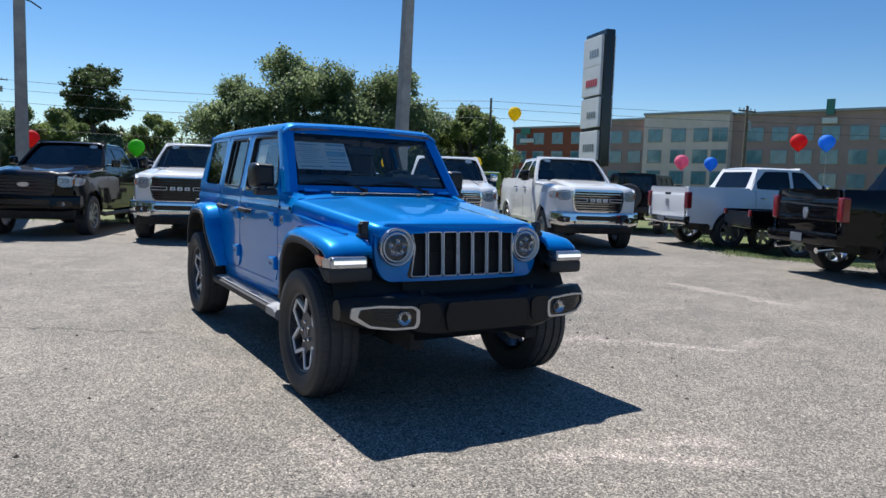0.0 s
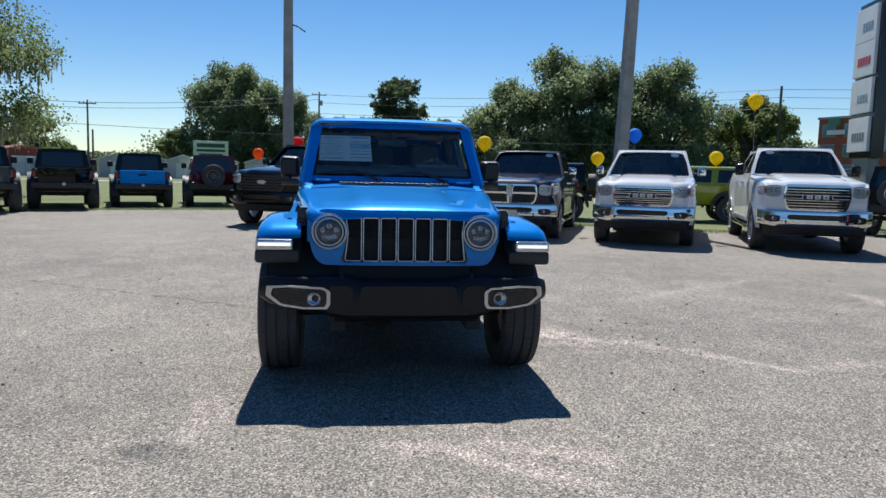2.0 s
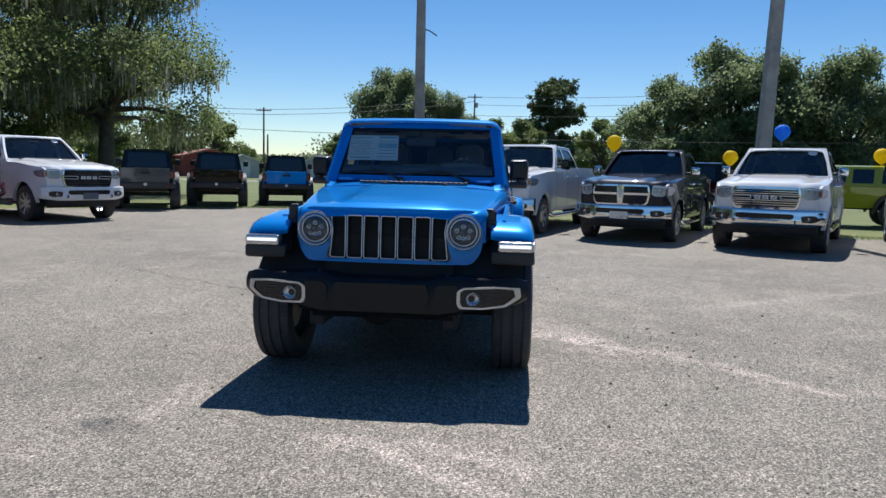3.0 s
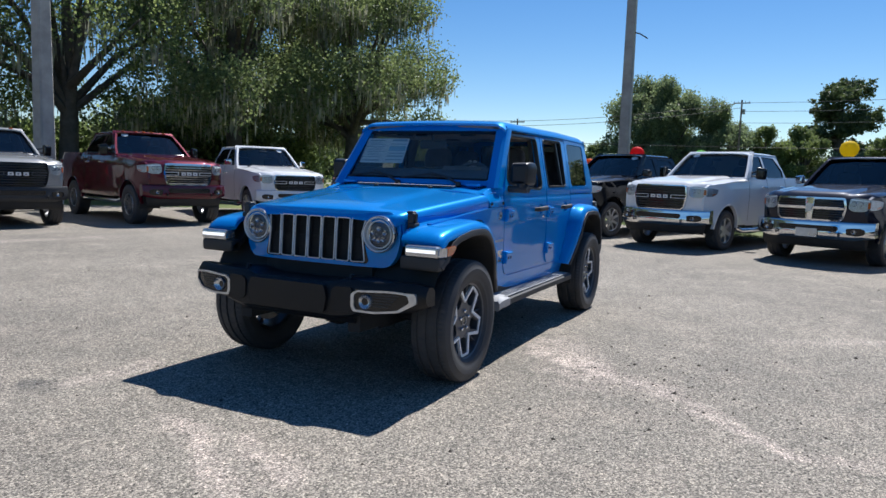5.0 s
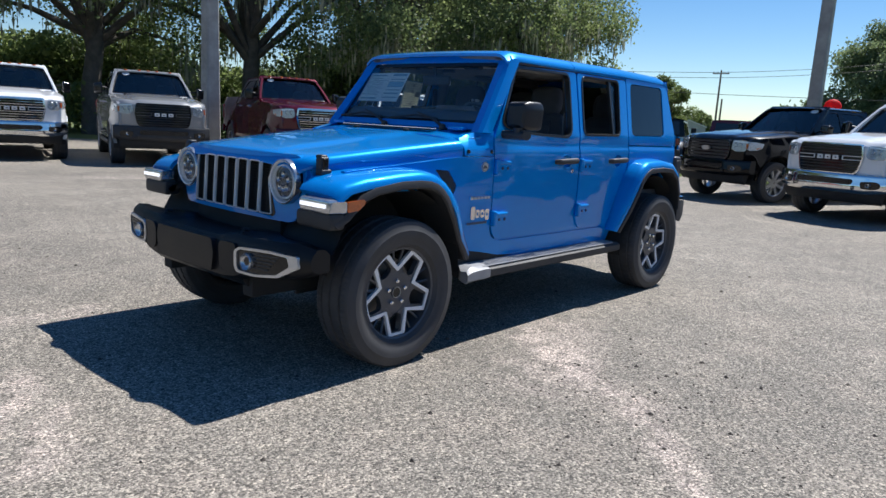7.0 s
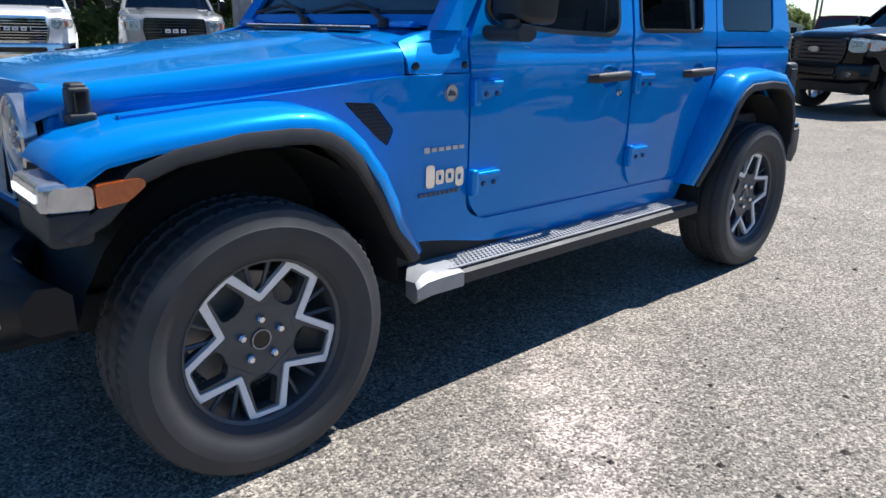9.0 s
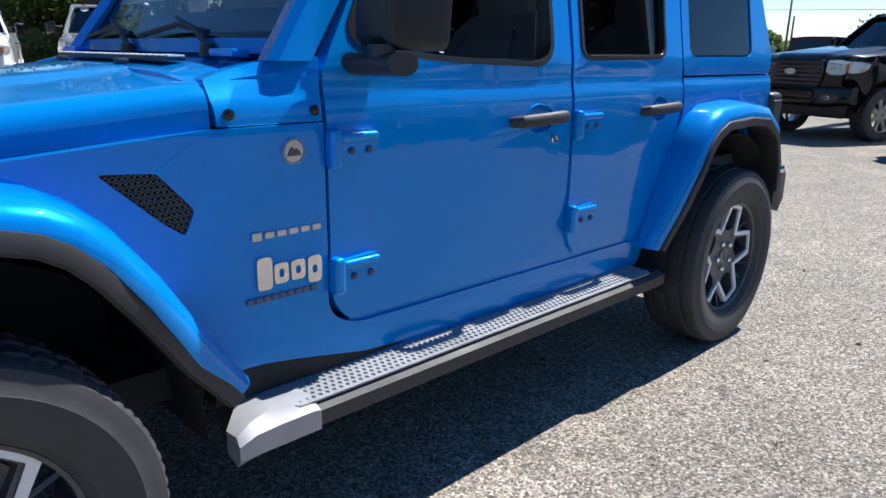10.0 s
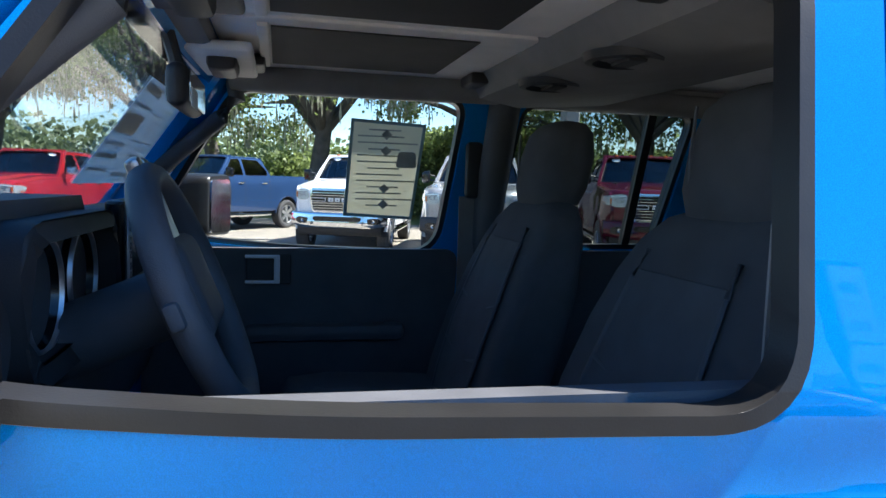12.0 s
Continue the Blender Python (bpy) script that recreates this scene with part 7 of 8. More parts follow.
    part("cab_back", plate([(-0.77, 1.13 + lift), (0.77, 1.13 + lift), (0.67, 1.72 + lift), (-0.67, 1.72 + lift)], [], 0.03, lambda u, v, d: (u, cab - 0.14 * (v - 1.13 - lift) - d, v), (), 0.004), top if bed else body, T)
    part("rear_window", plate(rpoly([(-0.6, 1.2 + lift), (0.6, 1.2 + lift), (0.55, 1.64 + lift), (-0.55, 1.64 + lift)], 0.04), [], 0.006, lambda u, v, d: (u, cab - 0.14 * (v - 1.13 - lift) + 0.008 - d, v), (), 0), PANE_DARK, T)
    tg = part("tailgate", boxes(((0, L, 0.88 + lift), (1.36, 0.06, 0.56)), w=0.02), body, T)
    part("gate_mark", boxes(((0, L + 0.035, 1.02 + lift), (0.26, 0.01, 0.07)), w=0.004), UNDER, tg)
    part("gate_handle", boxes(((0, L + 0.035, 1.12 + lift), (0.20, 0.02, 0.035)), w=0.006), GLOSS_BLACK, tg)
    part("chassis", boxes(((0, wb / 2, 0.56 + lift), (1.2, L + 0.4, 0.2)), ((0, 0, r), (1.5, 0.1, 0.1)), ((0, wb, r), (1.5, 0.12, 0.12)), ((0, 0.1, 0.85 + lift), (1.0, 0.9, 0.4))), UNDER, T)
    part("tow_plate", moved(lathe([(0, 0.0), (0.012, 0.0), (0.012, 0.045), (0, 0.05)], 16, "y"), 0, L + 0.18, 0.68 + lift), SATIN, T)
    if bed:
        part("bed_floor", boxes(((0, (cab + L) / 2, 0.82 + lift), (1.5, L - cab, 0.06))), UNDER, T)
    else:
        hub = new("spare_wheel")
        hub.parent = T
        hub.matrix_basis = pose(0.04, L + 0.17, 1.02 + lift, 0, 0, 90)
        for name, data in WHEELS["dark"]:
            if name in ("tyre", "rim", "spoke"):
                shared(name, data, hub, Matrix.Diagonal((0.95, 0.93, 0.93, 1)))
    return T


def backed(x, y, rz, wb):
    """A pose given by the rear axle's place for a car that shows its tail."""
    return pose(x, y, 0, 0, 0, rz) @ pose(0, -wb, 0)


boxy("slate-grey off-road pickup with a black top, tail outwards", backed(-10.4, 16.1, 206, 3.45), SLATE, True, r=0.46)
boxy("black off-road pickup with a black top, tail to the lot", backed(-9.05, 18.3, 201, 3.45), BLACK, True, r=0.46)
boxy("bright blue off-road pickup with a black top, tail outwards", backed(-7.27, 20.2, 198, 3.45), BLUE, True, r=0.42)
boxy("red off-road car with a rear spare wheel on grass", backed(-5.1, 21.2, 194, 3.0), RED, False, r=0.42)
boxy("yellow-green off-road car standing side on behind the trucks", pose(9.2, 18.0, 0, 0, 0, 252), LIME, False, r=0.42)
boxy("black off-road car half hidden behind the white truck", pose(4.0, 18.3, 0, 0, 0, 252), BLACK, False, r=0.42)
boxy("dark off-road car behind the row of trucks", pose(0.9, 18.3, 0, 0, 0, -10), SLATE, False, r=0.42)
boxy("black off-road pickup beyond the white truck", pose(20.5, 9.5, 0, 0, 0, 60), BLACK, True, r=0.44)
boxy("black off-road car with big tyres at the lot's edge", backed(14.0, 11.6, 120, 3.0), BLACK, False, r=0.46)


# low black trailer between the two trucks seen from behind
TR = thing("utility_trailer", "low black utility trailer with red lamps on the weedy edge", "trailer", pose(12.6, 5.35, 0, 0, 0, 58))
part("deck", boxes(((0, 0, 0.62), (1.5, 2.6, 0.08)), w=0.01), BLACK, TR)
for s in (1, -1):
    part("side_board", boxes(((s * 0.75, 0, 0.82), (0.05, 2.6, 0.34)), w=0.01), BLACK, TR)
    part("tail_lamp", boxes(((s * 0.70, 1.33, 0.92), (0.12, 0.05, 0.14)), w=0.02), RED_LENS, TR)
    far_wheel(TR, s * 0.85, 0.35, 0.33, s, "six")
    part("mudguard", plate(arc(0.35, 0.33, 0.42, 5, 175) + arc(0.35, 0.33, 0.39, 175, 5), [], 0.22, lambda u, v, d: (s * (0.98 - d), u, v), (), 0.004), BLACK, TR)
part("tail_board", boxes(((0, 1.3, 0.80), (1.5, 0.04, 0.30)), w=0.01), BLACK, TR)
part("tow_bar", tube([(0, -1.3, 0.60), (0, -2.3, 0.45)], 0.05, 8), BLACK, TR)


# ---- trees ----
def leaf_material(name, dark, light, through=0.35):
    m = bpy.data.materials.new(name)
    m.use_nodes = True
    t = m.node_tree
    p = t.nodes["Principled BSDF"]
    geo = t.nodes.new("ShaderNodeNewGeometry")
    c = ramp(t, geo.outputs["Random Per Island"], [(0.0, dark), (1.0, light)]).outputs[0]
    patch = noise_node(t, 0.35, 3.0)
    c = mix(t, c, ramp(t, patch.outputs["Fac"], [(0.3, (0.6, 0.65, 0.6)), (0.7, (1.35, 1.3, 1.1))]).outputs[0], 1.0, "MULTIPLY")
    t.links.new(c, p.inputs["Base Color"])
    p.inputs["Roughness"].default_value = 0.55
    tr, mx = t.nodes.new("ShaderNodeBsdfTranslucent"), t.nodes.new("ShaderNodeMixShader")
    t.links.new(c, tr.inputs[0])
    mx.inputs[0].default_value = through
    t.links.new(p.outputs[0], mx.inputs[1])
    t.links.new(tr.outputs[0], mx.inputs[2])
    t.links.new(mx.outputs[0], t.nodes["Material Output"].inputs[0])
    return m


# LEAF_OAK is lightened and greyed: far haze put into the leaf colour
LEAF_OAK = leaf_material("oak_leaves", (0.125, 0.17, 0.092), (0.275, 0.335, 0.19), 0.58)
LEAF_FAR = leaf_material("far_leaves", (0.13, 0.175, 0.10), (0.22, 0.27, 0.155), 0.5)
LEAF_DARK = leaf_material("dark_oak_leaves", (0.12, 0.165, 0.065), (0.33, 0.40, 0.17), 0.65)
LEAF_LIGHT = leaf_material("light_leaves", (0.12, 0.17, 0.06), (0.25, 0.305, 0.12), 0.5)
LEAF_PINE = leaf_material("pine_needles", (0.05, 0.08, 0.035), (0.14, 0.18, 0.08), 0.4)
MOSS = leaf_material("grey_moss", (0.22, 0.22, 0.17), (0.45, 0.44, 0.36), 0.4)
BARK = surf("grey_brown_bark", (0.10, 0.085, 0.07), 0.9, 0, 0.35, 4, 30, 0.8)


def quads(name, cen, size, rng, material, droop=0.0, aspect=1.0):
    """Many small leaf quads round the given centres, as one mesh."""
    n = len(cen)
    a = rng.normal(size=(n, 3))
    a /= np.linalg.norm(a, axis=1)[:, None]
    b = np.cross(a, rng.normal(size=(n, 3)))
    b /= np.linalg.norm(b, axis=1)[:, None] + 1e-9
    if droop:
        b[:] = (0, 0, 1)
        a[:, 2] = 0
        a /= np.linalg.norm(a, axis=1)[:, None] + 1e-9
    sz = np.asarray(size).reshape(-1, 1) * np.ones((n, 1))
    a, b = a * sz * 0.5, b * sz * 0.5 * aspect
    v = np.empty((n, 4, 3))
    v[:, 0], v[:, 1], v[:, 2], v[:, 3] = cen - a, cen - b * 0.8, cen + a, cen + b
    me = bpy.data.meshes.new(name)
    me.vertices.add(4 * n)
    me.vertices.foreach_set("co", v.reshape(-1))
    me.loops.add(4 * n)
    me.loops.foreach_set("vertex_index", np.arange(4 * n, dtype=np.int32))
    me.polygons.add(n)
    me.polygons.foreach_set("loop_start", np.arange(0, 4 * n, 4, dtype=np.int32))
    me.update(calc_edges=True)
    me.materials.append(material)
    return me


def tree_kit(seed, h, rad, lobes, per, size, material, low=0.35, moss=0, kind="oak"):
    """Meshes of one tree at the origin: trunk with limbs, crown, hanging moss."""
    rng, rnd = np.random.default_rng(seed), random.Random(seed)
    bm = bmesh.new()
    tr = 0.022 * h + 0.08
    fork = h * (0.3 if kind == "oak" else 0.55)
    merge(bm, tube([(0, 0, -0.1), (rnd.uniform(-0.1, 0.1), 0, fork * 0.5), (rnd.uniform(-0.2, 0.2), rnd.uniform(-0.2, 0.2), fork), (0, 0, h * 0.8)], [tr * 1.35, tr, tr * 0.85, tr * 0.2], 9))
    cens, mosses = [], []
    for i in range(lobes):
        a = 6.283 * i / lobes * 2.4 + rnd.uniform(-0.5, 0.5)
        f = (i + 0.5) / lobes
        zz = h * (low + (0.97 - low) * f) - rnd.uniform(0, 0.08) * h
        if kind == "oak":
            rr = rad * (0.95 - 0.75 * max(0, f - 0.35) ** 1.3 / 0.65) * rnd.uniform(0.55, 1.0)
        else:
            rr = rad * (0.75 - 0.45 * f) * rnd.uniform(0.4, 1.0)
        c = np.array((rr * math.cos(a), rr * math.sin(a), zz))
        lr = rad * rnd.uniform(0.26, 0.42) * (0.8 if kind != "oak" else 1)
        merge(bm, tube([(0, 0, fork * rnd.uniform(0.8, 1.1) if kind == "oak" else zz - 0.6), (c[0] * 0.5, c[1] * 0.5, (fork + c[2]) / 2 + rnd.uniform(0, 0.5) if kind == "oak" else zz - 0.3), tuple(c)], [tr * 0.5, tr * 0.32, tr * 0.08], 6))
        # leaves lie in small tufts on the lobe's shell, so that gaps stay open
        tufts = rng.normal(size=(max(6, per // 45), 3))
        tufts /= np.linalg.norm(tufts, axis=1)[:, None]
        tufts = tufts * lr * rng.uniform(0.45, 1.12, size=(len(tufts), 1)) * np.array((1, 1, 0.75))
        pick = tufts[rng.integers(0, len(tufts), per)]
        cens.append(c + pick + rng.normal(size=(per, 3)) * lr * 0.16)
        if moss:
            k = rng.integers(0, len(tufts), moss)
            mosses.append(c + tufts[k] * np.array((0.9, 0.9, 0.3)) - np.array((0, 0, lr * 0.5)))
    cen = np.concatenate(cens)
    trunk = bm
    crown = quads("crown", cen, size * rng.uniform(0.6, 1.4, size=len(cen)), rng, material)
    mm = None
    if moss:
        mc = np.concatenate(mosses)
        strands = np.repeat(mc, 7, axis=0) + rng.normal(size=(len(mc) * 7, 3)) * np.array((0.16, 0.16, 0.3))
        mm = quads("moss", strands, rng.uniform(0.03, 0.11, size=len(strands)), rng, MOSS, 1.0, 9.0)
    return trunk, crown, mm


def plant(kit, label, m, name="oak_tree", group="trees round the lot"):
    T = thing(name, label, "tree", m, group)
    for nm, me in kit:
        ob = shared(nm, me, T, Matrix())
        if nm in ("crown", "moss"):
            ob["kind"] = "stuff"
    return T


def kit(*a, **k):
    trunk, crown, mm = tree_kit(*a, **k)
    ob = part("trunk", trunk, BARK, None, "", 60)
    me = ob.data
    bpy.data.objects.remove(ob)
    out = [("trunk", me), ("crown", crown)]
    if mm:
        out.append(("moss", mm))
    return out


NEAR = [kit(s, 13.0, 5.6, 17, 1900, 0.125, LEAF_DARK, low=lo, moss=16) for s, lo in ((3, 0.40), (8, 0.30))]
LEAF_DEEP = leaf_material("deep_oak_leaves", (0.107, 0.146, 0.064), (0.275, 0.333, 0.157), 0.6)
# LEAF_LIGHT stands in for sunlight on these oaks; the crown is sparser
NEAR_PALE = kit(15, 13.0, 5.6, 14, 1300, 0.14, LEAF_LIGHT, low=0.42, moss=20)
NEAR.append(kit(12, 13.0, 5.8, 24, 2300, 0.12, LEAF_DEEP, low=0.28, moss=24))
FAR_OAK = [kit(s, 11.0, 5.2, 26, 1500, 0.22, LEAF_OAK, low=0.2) for s in (21, 22)]
FAR_LIGHT = [kit(s, 8.5, 3.6, 18, 1200, 0.22, LEAF_LIGHT, low=0.2) for s in (31,)]
PINE = [kit(41, 11.0, 3.6, 30, 800, 0.2, LEAF_PINE, low=0.40, kind="pine")]
for i, (x, y, k, a, sc) in enumerate(((-18.0, 26.8, 2, 40, 0.95), (-21.0, 21.5, 2, 190, 1.05), (-24.5, 15.5, 0, 150, 1.05), (-26.5, 9.5, 1, 80, 1.0), (-28.0, 3.0, 0, 250, 1.0), (-30, -3.5, 1, 200, 1.0), (-31, -10.0, 0, 310, 1.0), (-24.0, 30.5, 2, 120, 1.1), (-37, -2, 0, 95, 1.1))):
    plant(NEAR[k] if y > 4 else NEAR_PALE, "large dark live oak hung with grey moss" if y > 4 else "live oak with sunlight put into its leaf colour, thickly hung with grey moss", pose(x, y, 0, 0, 0, a) @ Matrix.Scale(sc, 4))
# the last two oaks are added out of view on the +x side, for reflections
for x, y, k, a, sx, sz in ((15.9, 65.4, 0, 10, 1.0, 0.94), (21.2, 64.5, 1, 60, 1.15, 1.21), (25.7, 62.5, 0, 130, 1.05, 1.07), (30.3, 60.4, 1, 190, 1.0, 1.09), (-22.5, 129, 1, 20, 1.55, 1.78), (-16.6, 124.5, 0, 75, 1.3, 1.66), (-9, 125, 0, 175, 1.2, 1.3), (44, 72, 0, 40, 0.9, 0.85), (70, -5, 0, 10, 1.4, 1.3), (74, -24, 1, 70, 1.5, 1.4)):
    plant(FAR_OAK[k], "broad green oak at the field's edge", pose(x, y, 0, 0, 0, a) @ Matrix.Diagonal((sx, sx, sz, 1)))
for x, y, a, s in ((38.4, 58.7, 0, 1.12), (42, 63, 80, 1.15), (35.5, 66, 150, 1.0), (-44.5, 115, 90, 0.6), (-42, 96, 140, 1.08), (-47, 92, 10, 1.05), (-30, 124, 60, 0.9), (-52, 84, 20, 1.1), (-2, 128, 200, 1.3), (4, 132, 120, 1.35), (17, 122, 20, 1.3), (33, 96, 220, 1.2)):
    plant(FAR_LIGHT[0], "pale green tree at the field's edge", pose(x, y, 0, 0, 0, a) @ Matrix.Scale(s, 4), "young_tree")
plant(PINE[0], "tall dark pine above the tree line", pose(9.9, 150, 0) @ Matrix.Diagonal((2.5, 2.5, 2.06, 1)), "pine_tree")


def hedge(name, label, line, h, depth, n, size, material, seed):
    rng = np.random.default_rng(seed)
    path = np.array(line, float)
    seg = rng.integers(0, len(path) - 1, n)
    f = rng.random((n, 1))
    p = path[seg] * (1 - f) + path[seg + 1] * f
    s = p[:, 0] * 0.9 + p[:, 1] * 0.7
    top = h * (0.72 + 0.16 * np.sin(s * 0.55) + 0.12 * np.sin(s * 1.37 + 1.0))
    z = top * rng.random(n) ** 0.6
    d = rng.normal(size=(n, 2)) * depth * 0.4
    cen = np.column_stack((p[:, 0] + d[:, 0], p[:, 1] + d[:, 1], z))
    cen = cen[: n]
    tagged(new(name, quads(name, cen, size * rng.uniform(0.5, 1.5, size=n), rng, material)), label, "trees", kind="stuff")


hedge("far_woods", "far tree line behind the field", [(-120, 40), (-85, 85), (-64, 112)], 9.0, 9.0, 60000, 0.5, LEAF_FAR, 5)
hedge("far_scrub", "low far scrub behind the sheds", [(-64, 112), (-46, 128), (-33, 136)], 4.2, 6.0, 20000, 0.45, LEAF_FAR, 14)
hedge("north_woods", "far tree line beyond the field", [(-33, 138), (0, 150), (40, 142), (72, 128), (100, 140)], 9.0, 9.0, 105000, 0.5, LEAF_FAR, 15)
# added ring of woods, mostly out of view: a dark band for reflections
hedge("side_woods", "tree line added mostly out of view, for the car paint to reflect", [(95, 30), (90, 0), (80, -40), (40, -90), (-40, -90), (-90, -40), (-85, 10)], 9.0, 7.0, 60000, 0.6, LEAF_FAR, 6)
hedge("undergrowth", "dark undergrowth below the mossy oaks", [(-23, 29), (-26, 24), (-29.5, 17), (-32, 10), (-33.5, 5)], 4.8, 2.6, 70000, 0.2, LEAF_DARK, 7)
# sunlight on this scrub is put into its leaf colour
hedge("roadside_scrub", "scrub beyond the parked trucks, sunlight put into its pale colour", [(-36, 5), (-40, -6), (-42, -18)], 3.0, 2.4, 26000, 0.2, LEAF_LIGHT, 10)
hedge("bright_scrub", "sunlit scrub below the mossy oaks", [(-20, 24.5), (-24.5, 17.5), (-27.5, 9.5), (-30, 0)], 2.2, 1.8, 9000, 0.2, LEAF_LIGHT, 8)

# grass tufts along the lot's edge
rng = np.random.default_rng(9)
edge = np.array([(-12.5, 15.2), (-7.0, 18.2), (-4, 19.2), (-1.5, 17.6), (2, 15.6), (6.5, 13.9), (9.2, 12.3), (14.5, 12.6), (16, 11.8), (10.9, 5.6), (11.6, 3.0), (13, 0.6)])
n = 15000
sg, f = rng.integers(0, len(edge) - 1, n), rng.random((n, 1))
p = edge[sg] * (1 - f) + edge[sg + 1] * f + rng.normal(size=(n, 2)) * 0.22
cen = np.column_stack((p, np.full(n, 0.03)))
tagged(new("grass_tufts", quads("grass_tufts", cen, rng.uniform(0.012, 0.022, n), rng, LEAF_OAK, 1.0, 4.0)), "tufts of grass and weeds along the lot's edge", "grass", kind="stuff")

# ---- poles, wires, sign ----
CONCRETE = surf("weathered_concrete", (0.34, 0.33, 0.31), 0.9, 0, 0.2, 3, 60, 0.4, dirt=(0.2, 0.19, 0.18))
POLE_WOOD = surf("grey_pole_wood", (0.15, 0.125, 0.1), 0.9, 0, 0.25, 5, 60, 0.5)
for x, y, lean, r, hook in ((-2.34, 19.4, (0.0, 0.0), 0.16, True), (7.62, 15.3, (0.36, 0.1), 0.165, False), (-16.2, 8.75, (0.0, 0.0), 0.2, False)):
    P = thing("light_pole", "tall weathered square concrete light pole", "pole", pose(x, y, 0), "light poles of the lot")
    part("shaft", loft([[(dx * q + lean[0] * f, dy * q + lean[1] * f, 11.5 * f) for dx, dy in ((-1, -0.8), (-0.8, -1), (0.8, -1), (1, -0.8), (1, 0.8), (0.8, 1), (-0.8, 1), (-1, 0.8))] for f, q in ((0, r * 1.15), (0.3, r), (1, r * 0.75))]), CONCRETE, P, "", 20)
    if hook:
        part("bracket", tube([(0.1, 0, 6.12), (0.3, 0, 6.06), (0.55, 0, 5.9)], 0.022, 6), PLASTIC, P, "thin bent bracket")


def utility(x, y, h, cross=True, extra=False):
    P = thing("utility_pole", "slim wooden utility pole with a crossarm", "pole", pose(x, y, 0), "utility poles")
    part("shaft", tube([(0, 0, 0), (0.05, 0, h)], [0.17, 0.11], 8), POLE_WOOD, P)
    if cross:
        part("crossarm", boxes(((0.05, 0, h - 0.45), (2.2, 0.12, 0.14)), w=0.01), POLE_WOOD, P)
        for dx in (-0.95, -0.4, 0.5, 1.05):
            part("insulator", moved(lathe([(0, 0.03), (0.12, 0.06), (0.2, 0.03), (0.22, 0.0)], 10, "z"), dx, 0, h - 0.38), SATIN, P)
    if extra:
        part("transformer", moved(lathe([(0, 0.0), (0, 0.22), (0.7, 0.22), (0.75, 0.0)], 14, "z"), 0.35, 0, h - 2.0), GREY, P)
    return P


utility(-34, 93.7, 9.8), utility(-33.2, 93.0, 6.0, False), utility(-4.7, 105, 13.2, True, True), utility(39, 56.2, 10.1, False), utility(50, 34.3, 8.6, True, True), utility(-80, 98, 12)


def wire(a, b, sag, r=0.022):
    W = tube([tuple(Vector(a).lerp(Vector(b), i / 12) - Vector((0, 0, 4 * sag * (i / 12) * (1 - i / 12)))) for i in range(13)], r, 4)
    tagged(part("overhead_wire", W, PLASTIC), "thin dark overhead wire between the poles", "wire", "overhead wires")


for dz in (0.0, -0.7):
    wire((-80, 98, 11.6 + dz), (-34, 93.7, 9.5 + dz), 0.4, 0.03)
    wire((-34, 93.7, 9.5 + dz), (-4.7, 105, 12.8 + dz), 0.5, 0.03)
for dz in (0.0, -1.2, -2.8):
    wire((-4.7, 105, 12.8 + dz), (39, 56.2, 9.8 + dz * 0.6), 0.7, 0.024)
    wire((39, 56.2, 9.8 + dz * 0.6), (90, 22, 9.4 + dz * 0.6), 0.5, 0.018)
wire((-40, 62, 5.6), (46, 50, 4.6), 0.9, 0.02)

# tall dealer sign with plain panels
SIGN_WHITE = surf("sign_white", (0.7, 0.71, 0.72), 0.4, 0, 0.06, 2, 80, 0.03)
SIGN_RED = surf("sign_red", (0.55, 0.03, 0.04), 0.4, 0, 0.1, 2, 80, 0)
S = thing("pylon_sign", "tall grey and black dealer sign with four white panels", "sign", pose(15.65, 15.3, 0, 0, 0, -14) @ Matrix.Diagonal((0.85, 0.85, 0.87, 1)))
part("core", boxes(((0, 0, 5.2), (0.42, 1.75, 5.5)), w=0.03), GLOSS_BLACK, S)
part("post", boxes(((0, 0, 1.3), (0.4, 1.2, 2.6)), w=0.03), GREY, S)
for i, z in enumerate((3.3, 4.65, 5.95, 7.15)):
    for s in (1, -1):
        pn = part("panel", boxes(((s * 0.27, 0.05, z), (0.12, 1.55, 1.2)), w=0.02), SIGN_WHITE, S)
        part("mark", boxes(*(((s * 0.335, -0.40 + k * 0.2, z - 0.08), (0.012, 0.15, 0.3 if i != 1 else 0.26)) for k in range(5 if i in (0, 2) else 4)), w=0.01), SIGN_RED if i == 2 else GREY, pn, "row of plain blocks")

# ---- hotel across the road ----
BRICK = surf("red_brick_wall", (0.30, 0.085, 0.05), 0.85, 0, 0.15, 0.6, 12, 0.2)
STUCCO = surf("beige_stucco", (0.76, 0.62, 0.57), 0.9, 0, 0.08, 0.5, 20, 0.2)
BROWN = surf("brown_stucco", (0.40, 0.275, 0.25), 0.9, 0, 0.1, 0.5, 20, 0.2)
PALE = surf("pale_stucco", (0.66, 0.55, 0.50), 0.9, 0, 0.08, 0.5, 20, 0.2)
H = thing("hotel", "four-storey hotel with brick, beige and brown walls", "building", pose(72, 96, 0, 0, 0, 17.5) @ Matrix.Diagonal((1, 0.81, 1, 1)) @ pose(0, -96, 0))
part("wall_brick", boxes(((7, 87.6, 5.6), (14, 18.4, 11.2))), BRICK, H, "red brick wing")
part("wall_middle", boxes(((7.4, 72.2, 6.0), (14, 12.4, 12.0))), BROWN, H, "brown wing")
part("wall_beige", boxes(((6.4, 58.2, 6.25), (15, 15.6, 12.5))), STUCCO, H, "tall beige block")
part("wall_brown", boxes(((7.2, 36.4, 6.1), (14, 28.0, 12.2))), BROWN, H, "brown wing")
